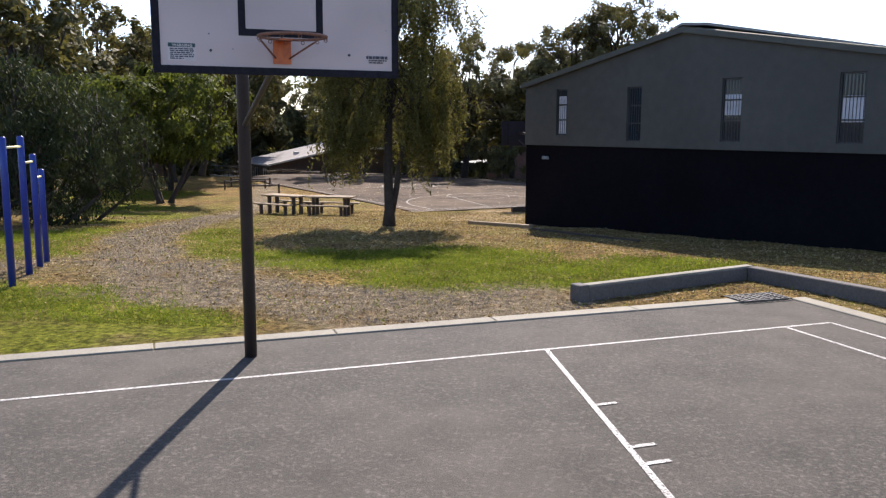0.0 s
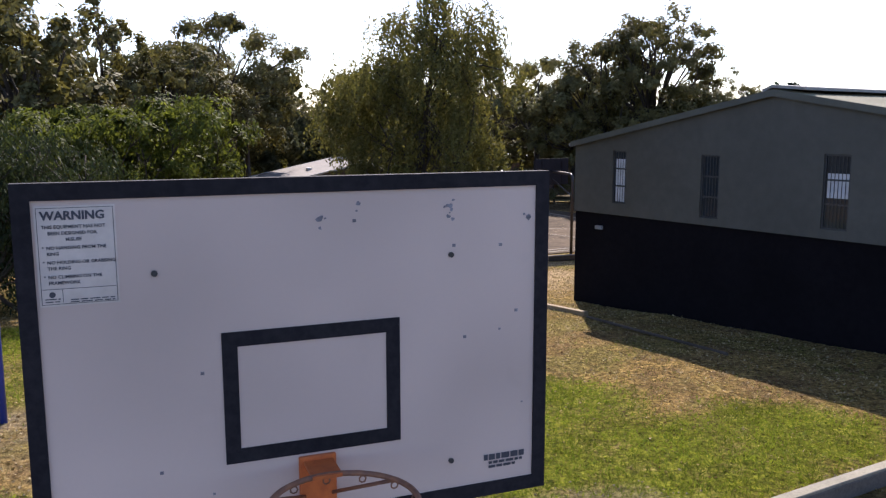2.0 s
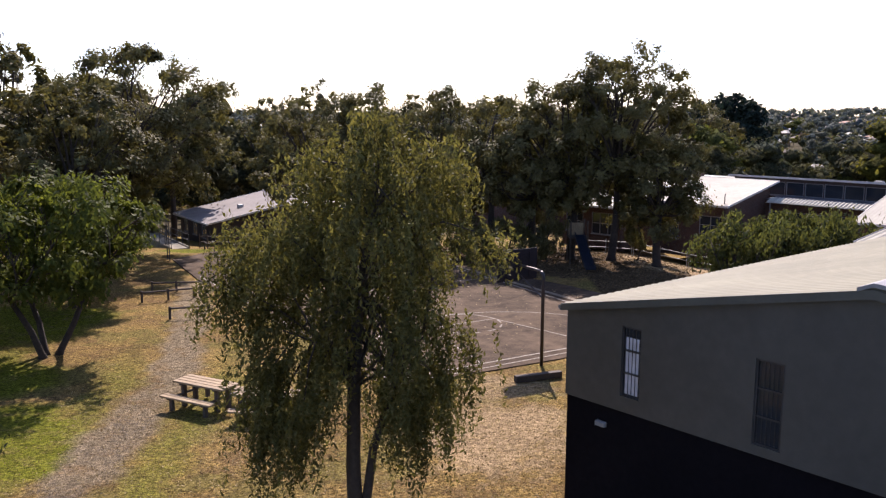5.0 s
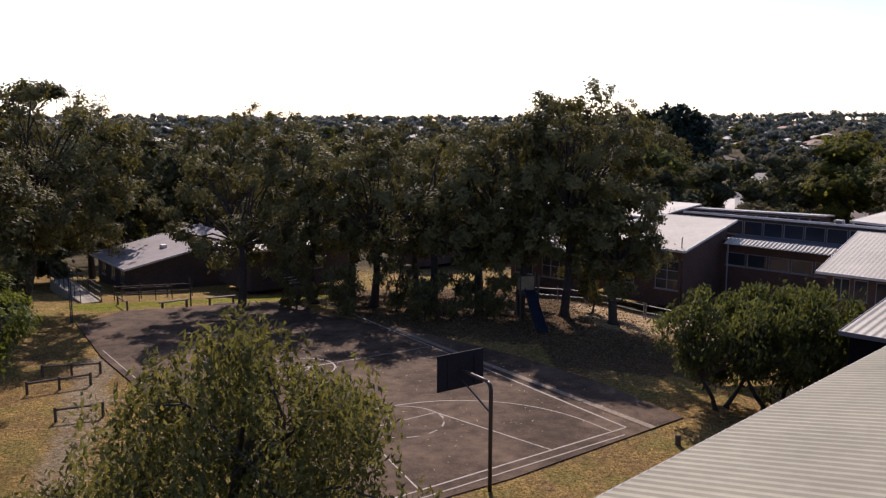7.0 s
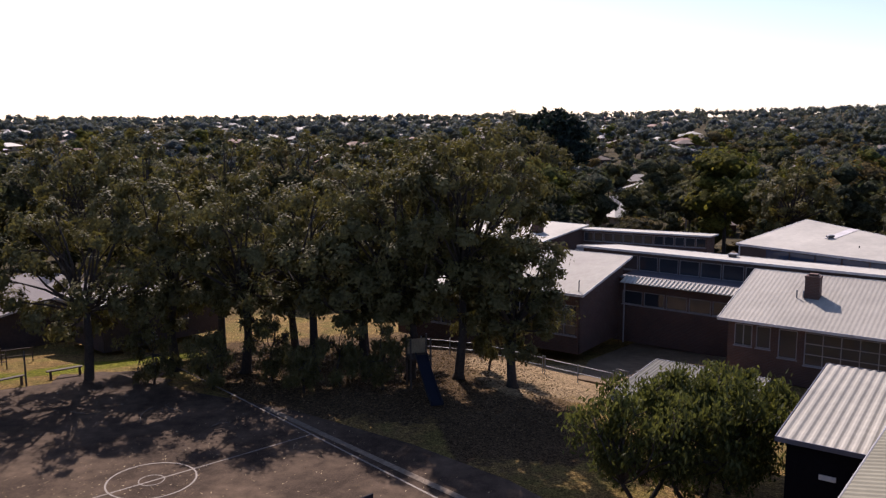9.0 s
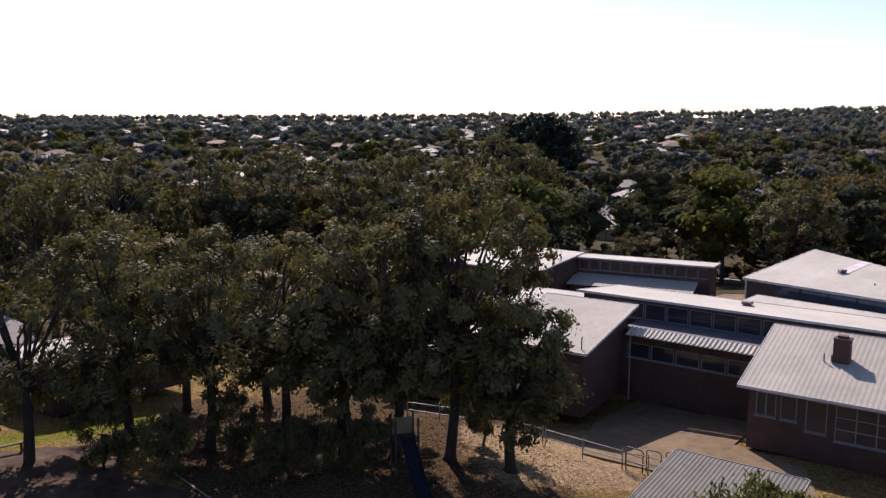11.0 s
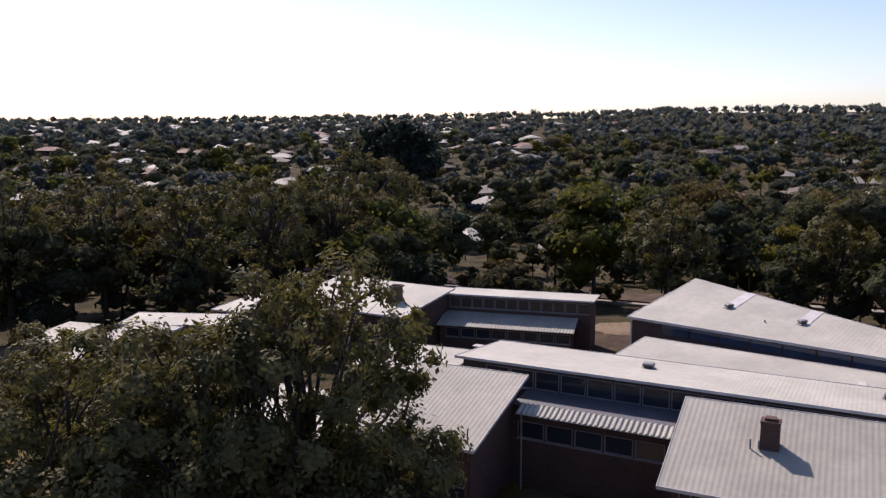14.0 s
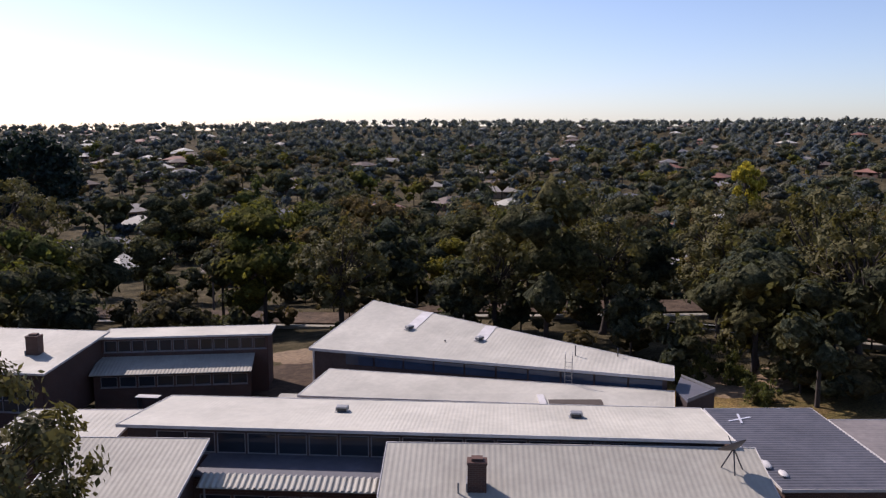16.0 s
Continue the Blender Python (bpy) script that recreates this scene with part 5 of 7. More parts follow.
for x, y, h, r, sd in ((9.6, 60.6, 4.6, 1.7, 1), (1.6, 58.6, 3.6, 1.0, 2), (-1.8, 60.6, 3.4, 1.0, 3), (3.6, 57.6, 3.2, 0.8, 4), (-4.6, 59.6, 3.6, 1.1, 5), (-0.2, 57.8, 2.8, 0.8, 6), (-7.6, 60.9, 3.8, 1.3, 7)):
    tagged(tree("sapling", x, y, h, r, "slim dark sapling under the gum trees", M["leaf_gum"], M["bark"], 140 + sd, 0.06, 0.45, (0.0, 0), 14, 3600 if r < 1.5 else 9000, (0.22, 0.06), 0.55, 0.12, 0.3, 1), group="saplings")
# bushy trees by the shed
for x, y, h, r, sd in ((10.8, 43.4, 4.7, 1.95, 1), (12.9, 43.4, 5.0, 2.2, 2), (15.2, 45.2, 4.7, 2.0, 3)):
    tagged(tree("bushy_tree", x, y, h, r, "bushy olive green tree by the shed", M["leaf_bushy"], M["bark"], 60 + sd, 0.12, 0.30, (0, 0), 50, 10000, (0.235, 0.082), 0.82, 0.20, 0.15, 2), group="bushy trees")
# tall gums on the low side and past the wings
for x, y, h, r, sd in ((-18, 95, 15, 4.4, 1), (-33, 81, 14.5, 5.0, 2), (-34, 67, 15.5, 5.4, 3), (-26, 60, 11.5, 4.2, 4), (-32, 52, 13.5, 4.6, 5), (-27, 45, 10.5, 3.8, 6), (-9, 127, 17, 5.6, 7), (0, 131, 18, 5.6, 8), (9, 126, 16.5, 5.4, 9), (-18, 124, 17, 5.6, 10), (18, 130, 18.5, 5.8, 21), (27, 136, 17.5, 5.6, 23), (-27, 119, 16, 5.4, 24), (35, 154, 22, 7.5, 25), (43, 163, 19, 6.5, 26), (-14, 104, 9, 3.4, 22),
                        (-40, 60, 15, 5.0, 11), (78, 93, 15, 5.2, 12), (72, 60, 13, 4.6, 13), (79, 66, 14, 5.0, 14), (68.5, 66.7, 7.5, 2.8, 15), (71.6, 84.0, 12.5, 4.2, 16), (84, 79, 13, 4.8, 17), (66, 93, 11, 4.0, 18), (57, 107, 11.5, 4.4, 19), (76, 74, 10, 3.6, 20)):
    tagged(tree("gum_tree", x, y, h, r, "tall spreading gum tree at the edge of the school grounds", M["leaf_gum"], M["bark"], 80 + sd, 0.3, 0.42, (0, 0), 58, 7000, (0.46, 0.22), 1.45, 0.24, 0.0, 1, 0.85, apart=0.85, dome=True), group="tall gum trees")
# broad dark pine across the road
tree("pine_tree", 76.5, 266.0, 27.0, 11.6, "broad near-black pine with flat dense crown", M["leaf_pine"], M["bark"], 130, 0.6, 0.3, (0, 0), 110, 9000, (1.4, 0.95), 3.0, 0.20, 0.0, 1, 0.9, base=-12.0, fill=0.75)
tree("pine_tree", 66.5, 263.0, 22.5, 8.0, "broad near-black pine beside a taller one", M["leaf_pine"], M["bark"], 133, 0.5, 0.3, (0, 0), 60, 11000, (0.95, 0.6), 2.7, 0.18, 0.0, 1, 0.9, base=-12.0, fill=0.75)
tree("autumn_tree", 139.3, 102.6, 8.0, 2.3, "round tree in bright yellow autumn leaf", M["leaf_yellow"], M["bark"], 131, 0.2, 0.3, (0, 0), 30, 9000, (0.4, 0.2), 0.9, 0.15, 0.1, 1, base=3.5)


LUMP = ((1, 0, 0), (-1, 0, 0), (0, 1, 0), (0, -1, 0), (0, 0, 1), (0, 0, -1))
LUMP_F = [(p, q, 4) for p, q in ((0, 2), (2, 1), (1, 3), (3, 0))] + [(q, p, 5) for p, q in ((0, 2), (2, 1), (1, 3), (3, 0))]


def far_crowns(name, spots, material, label, clumps, quads, seed, size, trunks=False, swell=0.5):
    """Many trees far off, joined: each a heap of uneven leafy clumps, its outside set with sprays of leaves, and a trunk where it can be seen."""
    rng = np.random.default_rng(seed)
    base, bf = np.array(LUMP, float) * 1.12, np.array(LUMP_F)
    nb = len(base)
    vs, tris, flakes, nv = [], [], [], 0
    wood, wf = [], []
    for x, y, z, h, r in spots:
        slim = rng.uniform()
        kind = 0.62 if slim < 0.12 else 1.0
        tall = rng.uniform(0.36, 0.46)
        k = max(1, round(clumps * rng.uniform(0.75, 1.25)))
        c = rng.normal(size=(k, 3))
        c /= np.linalg.norm(c, axis=1)[:, None]
        c *= rng.uniform(0.45, 1.0, (k, 1)) * np.array([r * kind * 0.74, r * kind * 0.74, h * tall * 0.80])
        c += np.array([x, y, z + h * (0.94 - tall)])
        c[0] = (x, y, z + h * (0.5 if trunks else 0.35))
        rad = rng.uniform(0.70, 1.2, (k, 1)) * np.array([r * kind, r * kind, h * (0.30 if trunks else 0.42)]) * swell
        v = c[:, None, :] + base[None] * rad[:, None, :] * rng.uniform(0.62, 1.12, (k, nb, 1))
        vs.append(v.reshape(-1, 3))
        tris.append((bf[None] + (nv + nb * np.arange(k))[:, None, None]).reshape(-1, 3))
        nv += nb * k
        if quads:
            n = int(quads * (r / 4.5) ** 1.2)
            j = rng.integers(0, k, n)
            q = rng.normal(size=(n, 3))
            q /= np.linalg.norm(q, axis=1)[:, None]
            q[:, 2] = np.where(q[:, 2] < -0.3, -q[:, 2], q[:, 2])
            centre = c[j] + q * rad[j] * rng.uniform(0.8, 1.28, (n, 1))
            face = q + np.array([0, 0, 0.25]) + rng.normal(size=(n, 3)) * 0.30
            d = rng.normal(size=(n, 3))
            d -= face * (d * face).sum(1)[:, None] / (face * face).sum(1)[:, None]
            d /= np.linalg.norm(d, axis=1)[:, None]
            e = np.cross(face, d)
            e /= np.linalg.norm(e, axis=1)[:, None]
            ln = size * rng.uniform(0.55, 1.4, (n, 1))
            flakes.append(np.stack([centre - d * ln / 2, centre + e * ln * 0.30, centre + d * ln / 2, centre - e * ln * 0.30], 1).reshape(-1, 3))
        if trunks:
            w, m = 0.016 * h, len(wood)
            for zz, ww in ((z - 0.3, w * 1.3), (z + h * 0.6, w * 0.6)):
                wood += [(x + ww * math.cos(a), y + ww * math.sin(a), zz) for a in (0, 1.57, 3.14, 4.71)]
            wf += [(m + i, m + (i + 1) % 4, m + 4 + (i + 1) % 4, m + 4 + i) for i in range(4)]
    parts, f = [np.concatenate(vs)], [tuple(t) for t in np.concatenate(tris).tolist()]
    n0 = nv
    if quads:
        parts.append(np.concatenate(flakes))
        f += [tuple(q) for q in (n0 + np.arange(len(parts[1])).reshape(-1, 4)).tolist()]
        n0 += len(parts[1])
    nf = len(f)
    if wood:
        parts.append(np.array(wood))
        f += [tuple(n0 + i for i in q) for q in wf]
    me = bpy.data.meshes.new(name)
    me.from_pydata(np.concatenate(parts).tolist(), [], f)
    me.materials.append(material)
    me.materials.append(M["bark"])
    me.polygons.foreach_set("material_index", [0] * nf + [1] * len(wf))
    me.polygons.foreach_set("use_smooth", [True] * len(f))
    me.update()
    return tagged(new(name, me), label, "trees", kind="stuff")


def scatter(n, r0, r1, a0, a1, seed, hmin, hmax, keep=None, power=1.0, wide=1.0):
    rng = np.random.default_rng(seed)
    out = []
    for _ in range(n):
        r = r0 + (r1 - r0) * rng.uniform() ** power
        a = radians(rng.uniform(a0, a1))
        x, y = r * math.sin(a), r * math.cos(a)
        h = hmin + (hmax - hmin) * rng.uniform() ** 1.7
        rr = h * rng.uniform(0.36, 0.56) * wide
        if keep is None or keep(x, y):
            out.append((x, y, land(x, y), h, rr))
    return out


ROAD = [(20, 190), (46, 156), (62, 125), (76, 103), (90, 83), (112, 62), (150, 40)]
HOUSES = [(181, 347, 20, 1), (208, 338, 15, 2), (171, 236, 35, 3), (79, 168, 60, 2), (120, 301, 10, 3), (204, 153, 60, 0), (239, 141, 70, 1), (117, 159, 45, 2), (81, 225, 5, 1)]
hr = np.random.default_rng(77)
while len(HOUSES) < 380:
    hillside = len(HOUSES) > 250
    r = 430 + 560 * hr.uniform() if hillside else 165 + 950 * hr.uniform() ** 0.9
    a = radians(hr.uniform(-26, 26) if hillside else hr.uniform(-34, 78))
    x, y = r * math.sin(a), r * math.cos(a)
    if seg_dist(x, y, ROAD) > 16 and math.hypot(x - 76.5, y - 266) > 24 and all(math.hypot(x - o[0], y - o[1]) > 19 for o in HOUSES):
        HOUSES.append((x, y, hr.uniform(0, 180), hr.integers(1, 5) if hillside else hr.integers(0, 5)))


def clear(x, y):
    """Leaves the school's own ground, the road and the houses free."""
    if -26 < x < 60 and y < (124 if x < 30 else 112):
        return False
    if x < -26 and y < 40 or x > 60 and y < 50:
        return False
    if seg_dist(x, y, ROAD) < 5.5:
        return False
    if 100 < math.hypot(x, y) < 262 and abs(math.degrees(math.atan2(x, y)) - 15.6) < 2.6 and math.hypot(x, y) > 175:
        return False
    return open_to_view(x, y)


def open_to_view(x, y):
    """Keeps trees off the houses and the gardens before them."""
    r, a = math.hypot(x, y), math.atan2(x, y)
    for o in HOUSES:
        if math.hypot(x - o[0], y - o[1]) < 9:
            return False
        ro = math.hypot(o[0], o[1])
        if r > 170 and 0 < ro - r < 20 and abs(math.atan2(o[0], o[1]) - a) * ro < 8.5:
            return False
    return True


mid = scatter(1350, 80, 235, -44, 84, 3, 4.5, 17, clear, 0.9, 1.0)
kept = []
for p in sorted(mid, key=lambda p: -p[3]):
    if all(math.hypot(p[0] - o[0], p[1] - o[1]) > 0.55 * (p[4] + o[4]) for o in kept):
        kept.append(p)
far_crowns("mid_trees", kept[0::4], M["leaf_far"], "mixed dark garden trees below the school", 14, 600, 5, 0.69, True, 0.36)
far_crowns("olive_trees", kept[1::4], M["leaf_brown"], "brownish olive gum trees below the school", 14, 600, 8, 0.69, True, 0.36)
far_crowns("garden_trees", kept[2::8], M["leaf_lime"], "yellow-green garden trees below the school", 13, 600, 18, 0.69, True, 0.37)
far_crowns("gum_crowns", kept[3::4] + kept[6::8], M["leaf_far"], "dark gum trees below the school", 14, 600, 9, 0.69, True, 0.36)
under_rng = np.random.default_rng(31)
under = []
for x, y, z, h, r in kept:
    for _ in range(2):
        a, d = under_rng.uniform(0, 6.28), r * under_rng.uniform(0.3, 1.2)
        px, py = x + d * math.cos(a), y + d * math.sin(a)
        if clear(px, py):
            hh = under_rng.uniform(1.2, 3.4)
            under.append((px, py, land(px, py), hh, hh * under_rng.uniform(0.6, 0.95)))
far_crowns("undergrowth", under[0::2], M["leaf_far"], "dark shrubs under the trees below the school", 3, 190, 51, 0.6, False, 0.6)
far_crowns("undergrowth", under[1::2], M["leaf_brown"], "olive shrubs under the trees below the school", 3, 190, 52, 0.6, False, 0.6)
sub = [p for p in scatter(3300, 215, 640, -44, 84, 4, 5, 15.5, open_to_view, 0.9, 1.1) if not (p[1] < 268 and abs(math.degrees(math.atan2(p[0], p[1])) - 15.6) < 2.6)]
far_crowns("suburb_trees", sub[0::5] + sub[1::5], M["leaf_far"], "trees among the houses of the valley", 4, 44, 6, 1.75, True, 0.50)
far_crowns("valley_trees", sub[2::5] + sub[3::5], M["leaf_hazy"], "trees among the valley houses, haze painted in as blue-green", 4, 44, 16, 1.75, True, 0.50)
far_crowns("autumn_trees", sub[4::10], M["leaf_lime"], "yellow-green trees among the houses of the valley", 4, 44, 26, 1.75, True, 0.50)
far_crowns("brown_trees", sub[9::10], M["leaf_brown"], "brownish trees among the houses of the valley", 4, 44, 27, 1.75, True, 0.50)
far_crowns("hill_trees", scatter(3300, 600, 930, -44, 84, 5, 5.5, 15, open_to_view, 1.0, 1.15), M["leaf_hazy"], "trees over the hillside, haze painted in as blue-green", 2, 14, 7, 2.5, False, 0.62)
far_crowns("ridge_trees", scatter(3600, 900, 1240, -44, 84, 15, 6, 15, open_to_view, 1.0, 1.1), M["leaf_hazy"], "trees along the far ridge, haze painted in as blue-green", 1, 8, 17, 3.2, False, 0.68)
# a wooded hill far behind the ridge
hill = []
hill_rng = np.random.default_rng(44)
for _ in range(170):
    a, u = radians(hill_rng.uniform(33.6, 37.6)), hill_rng.uniform(0, 120)
    bulge = max(0.0, 1 - (math.degrees(a) - 35.5) ** 2 / 3.0) ** 0.6
    hill.append(((2300 + u) * math.sin(a), (2300 + u) * math.cos(a), 2 + 27 * bulge, 18, 12))
far_crowns("hill_wood", hill, M["leaf_hazy"], "wooded hill behind the far ridge", 3, 10, 45, 5.0, False, 0.7)

# ---------------------------------------------------------------- things on the school grounds
def prism(pts, w, h):
    """A square-sawn timber along two points."""
    a, b = Vector(pts[0]), Vector(pts[1])
    d = (b - a).normalized()
    s = d.cross(Vector((0, 0, 1)))
    s = s.normalized() * w / 2 if s.length > 1e-3 else Vector((w / 2, 0, 0))
    u = s.cross(d).normalized() * h / 2
    e = 0.12
    ring = [(-1, -1 + e), (-1 + e, -1), (1 - e, -1), (1, -1 + e), (1, 1 - e), (1 - e, 1), (-1 + e, 1), (-1, 1 - e)]
    vs = [p + s * i + u * j for p in (a, b) for i, j in ring]
    return Shape().add(vs, [(k, (k + 1) % 8, 8 + (k + 1) % 8, 8 + k) for k in range(8)] + [tuple(range(7, -1, -1)), tuple(range(8, 16))])


# chin-up bars
bars_at = [(-6.87, 10.48, 2.2), (-7.17, 11.42, 2.2), (-7.43, 12.16, 1.9), (-7.68, 12.80, 1.62)]
chin = thing("chin_up_bars", pose(-6.87, 10.48, land(-6.87, 10.48) - 0.03), "blue steel chin-up posts with pale yellow bars in gravel", "exercise bars")
for k, (x, y, h) in enumerate(bars_at):
    p = Vector((x + 6.87, y - 10.48, 0))
    Shape().tube([p, p + Vector((0, 0, h - 0.02)), p + Vector((0, 0, h))], [0.052, 0.052, 0.04], 12).done("post", M["blue"], chin, smooth=True)
    if k < 3:
        q = Vector((bars_at[k + 1][0] + 6.87, bars_at[k + 1][1] - 10.48, 0))
        z = min(h, bars_at[k + 1][2]) - (0.16 if k == 0 else 0.12)
        Shape().tube([p + Vector((0, 0, z)), q + Vector((0, 0, z))], 0.019, 8).done("bar", M["yellow"], chin, "pale yellow bar", True)


def picnic_table(x, y, yaw, label):
    t = thing("picnic_table", pose(x, y, land(x, y) - 0.02, 0, 0, yaw), label, "picnic table", "picnic tables")
    for k in range(4):
        Shape().box((-0.92, -0.36 + k * 0.185, 0.70), (0.92, -0.36 + k * 0.185 + 0.165, 0.75), bevel=0.008).done("top_plank", M["timber"], t)
    for s in (-1, 1):
        for k in range(2):
            y0 = s * 0.72 + (k - 1) * 0.15
            Shape().box((-0.92, y0, 0.41), (0.92, y0 + 0.135, 0.455), bevel=0.008).done("seat_plank", M["timber"], t)
    for px in (-0.62, 0.62):
        for s in (-1, 1):
            Shape().box((px - 0.055, s * 0.22 - 0.055, 0), (px + 0.055, s * 0.22 + 0.055, 0.655)).done("leg", M["dark_timber"], t)
            Shape().box((px - 0.05, s * 0.70 - 0.05, 0), (px + 0.05, s * 0.70 + 0.05, 0.365)).done("leg", M["dark_timber"], t)
        Shape().box((px - 0.04, -0.86, 0.367), (px + 0.04, 0.86, 0.408)).done("bearer", M["dark_timber"], t)
        Shape().box((px - 0.04, -0.36, 0.657), (px + 0.04, 0.36, 0.698)).done("bearer", M["dark_timber"], t)
    return t


picnic_table(-8.50, 31.25, -26, "weathered timber picnic table with benches on dry grass")
picnic_table(-6.45, 30.30, -6, "weathered timber picnic table with benches near the peppercorn")


def beam(name, a, b, w, h, material, label, category):
    za, zb = land(*a), land(*b)
    return tagged(prism([(a[0], a[1], za + h / 2 - 0.01), (b[0], b[1], zb + h / 2 - 0.01)], w, h).done(name, material), label, category)


beam("timber_sleeper", (-0.84, 24.06), (0.97, 21.70), 0.13, 0.11, M["timber"], "weathered timber sleeper lying on dry grass", "sleeper")
# concrete edging; the dark timber colour paints the hall's shade onto it
beam("timber_sleeper", (0.98, 21.5), (3.3, 17.9), 0.05, 0.05, M["dark_timber"], "narrow concrete edging coloured dark for the hall's shade", "edging")
beam("timber_sleeper", (0.45, 34.35), (1.95, 35.0), 0.22, 0.2, M["dark_timber"], "dark timber sleeper at the court's edge", "sleeper")


def barrier(x0, y0, x1, y1, label, posts=3, h=0.5, material=None, name="timber_barrier", group="timber barriers", rails=1, r=0.055, category="barrier"):
    t = thing(name, pose(x0, y0, 0), label, category, group)
    for k in range(posts):
        u = k / (posts - 1)
        x, y = (x1 - x0) * u, (y1 - y0) * u
        z = land(x0 + x, y0 + y)
        Shape().tube([(x, y, z - 0.1), (x, y, z + h), (x, y, z + h + 0.02)], [r, r, r * 0.7], 9).done("post", material or M["dark_timber"], t)
    za, zb = land(x0, y0), land(x1, y1)
    for k in range(rails):
        f = h * (0.86 - 0.42 * k)
        Shape().tube([(0, 0, za + f), (x1 - x0, y1 - y0, zb + f)], r * 0.8, 8).done("rail", material or M["dark_timber"], t)
    return t


barrier(-15.9, 45.4, -13.9, 46.6, "low dark timber barrier beside the gravel track")
barrier(-13.5, 42.3, -12.05, 42.9, "low dark timber barrier beside the gravel track", 2)
barrier(-16.3, 47.7, -14.1, 48.2, "low dark timber barrier beside the gravel track")
for x0, y0, x1, y1 in ((-15.7, 62.0, -14.4, 62.9), (-13.4, 63.9, -12.0, 64.6)):
    b = thing("bench", pose(x0, y0, land(x0, y0), 0, 0, math.degrees(math.atan2(y1 - y0, x1 - x0))), "plain dark timber bench on the grass strip", "bench", "grass strip benches")
    Shape().box((-0.1, -0.13, 0.38), (1.7, 0.13, 0.44), bevel=0.01).done("seat", M["dark_timber"], b)
    for px in (0.05, 1.5):
        Shape().box((px, -0.08, -0.1), (px + 0.1, 0.08, 0.378)).done("leg", M["dark_timber"], b)
p = thing("post", pose(-13.9, 61.9, land(-13.9, 61.9)), "slim dark steel post at the court's edge", "post")
Shape().tube([(0, 0, -0.1), (0, 0, 1.9), (0, 0, 1.95)], [0.05, 0.045, 0.02], 8).done("shaft", M["steel_dark"], p)
p = thing("post", pose(8.0, 39.6, land(8.0, 39.6)), "short dark timber post at the court corner", "post")
Shape().tube([(0, 0, -0.1), (0, 0, 0.30), (0, 0, 0.34)], [0.10, 0.10, 0.07], 10).done("shaft", M["dark_timber"], p)
for a, b in (((-20.4, 67.6), (-16.2, 70.8)), ((-19.4, 66.2), (-16.8, 68.1))):
    barrier(*a, *b, "dark timber handrail beside the hut", 4, 1.0, M["dark_timber"], "handrail", "ramp handrails", 2, 0.035, "handrail")
barrier(-19.0, 64.3, -17.5, 61.6, "low dark timber barrier at the foot of the ramp", 2, 0.55)


def access_ramp(ax, ay, bx, by, width, rise):
    """A sloping concrete ramp with kerbs along both edges and a two-rail handrail on each side."""
    d = math.hypot(bx - ax, by - ay)
    r = thing("access_ramp", pose(bx, by, land(bx, by), 0, 0, math.degrees(math.atan2(ay - by, ax - bx))), "pale concrete access ramp with dark handrails beside the hut", "ramp")
    za = land(ax, ay) - land(bx, by) + rise
    low, top = 0.05, za
    Shape().add([(0, 0, -0.6), (d, 0, -2.2), (d, width, -2.2), (0, width, -0.6), (0, 0, low), (d, 0, top), (d, width, top), (0, width, low)],
                [(3, 2, 1, 0), (4, 5, 6, 7), (0, 1, 5, 4), (1, 2, 6, 5), (2, 3, 7, 6), (3, 0, 4, 7)]).done("deck", M["concrete"], r)
    for y in (0.04, width - 0.04):
        Shape().tube([(0, y, low + 0.06), (d, y, top + 0.06)], 0.06, 6).done("kerb", M["concrete"], r)
        for h in (0.55, 0.95):
            Shape().tube([(0, y, low + h), (d, y, top + h)], 0.026, 8).done("rail", M["steel_dark"], r)
        for k in range(7):
            u = k / 6
            z = low + (top - low) * u
            Shape().tube([(d * u, y, z), (d * u, y, z + 0.96)], 0.028, 8).done("post", M["steel_dark"], r)


access_ramp(-26.6, 75.6, -20.6, 66.0, 1.3, 0.75)
for a, b in (((6.8, 66.3), (9.8, 63.7)), ((9.9, 63.6), (12.9, 61.6)), ((13.0, 61.5), (15.7, 58.3)), ((15.8, 58.1), (17.3, 56.6))):
    barrier(*a, *b, "galvanised steel pipe fence before the brick wings", 3, 1.0, M["galv"], "pipe_fence", "pipe fences", 2, 0.03, "fence")
sl = thing("slide", pose(5.45, 57.3, land(5.45, 57.3), 0, 0, 6), "blue playground slide in the shade of the gums", "slide")
s = Shape()
for k in range(8):
    u0, u1 = k / 8, (k + 1) / 8
    z0, z1 = 1.55 * (1 - u0) ** 1.3 + 0.12, 1.55 * (1 - u1) ** 1.3 + 0.12
    for a, b, c, d in ((-0.25, 0.25, 0.0, 0.04), (-0.29, -0.25, 0.0, 0.2), (0.25, 0.29, 0.0, 0.2)):
        s.add([(a, -u0 * 2.9, z0 + c), (b, -u0 * 2.9, z0 + c), (b, -u1 * 2.9, z1 + c), (a, -u1 * 2.9, z1 + c), (a, -u0 * 2.9, z0 + d), (b, -u0 * 2.9, z0 + d), (b, -u1 * 2.9, z1 + d), (a, -u1 * 2.9, z1 + d)],
              [(0, 1, 2, 3), (7, 6, 5, 4), (0, 3, 7, 4), (1, 5, 6, 2), (3, 2, 6, 7), (0, 4, 5, 1)])
s.done("chute", M["shade_blue"], sl, weld=True)
Shape().box((-0.55, 0.02, 1.45), (0.55, 1.0, 1.55), bevel=0.02).done("platform", M["dark_timber"], sl)
for px in (-0.5, 0.5):
    for py in (0.08, 0.94):
        Shape().tube([(px, py, -0.1), (px, py, 2.5)], 0.05, 8).done("post", M["dark_timber"], sl)
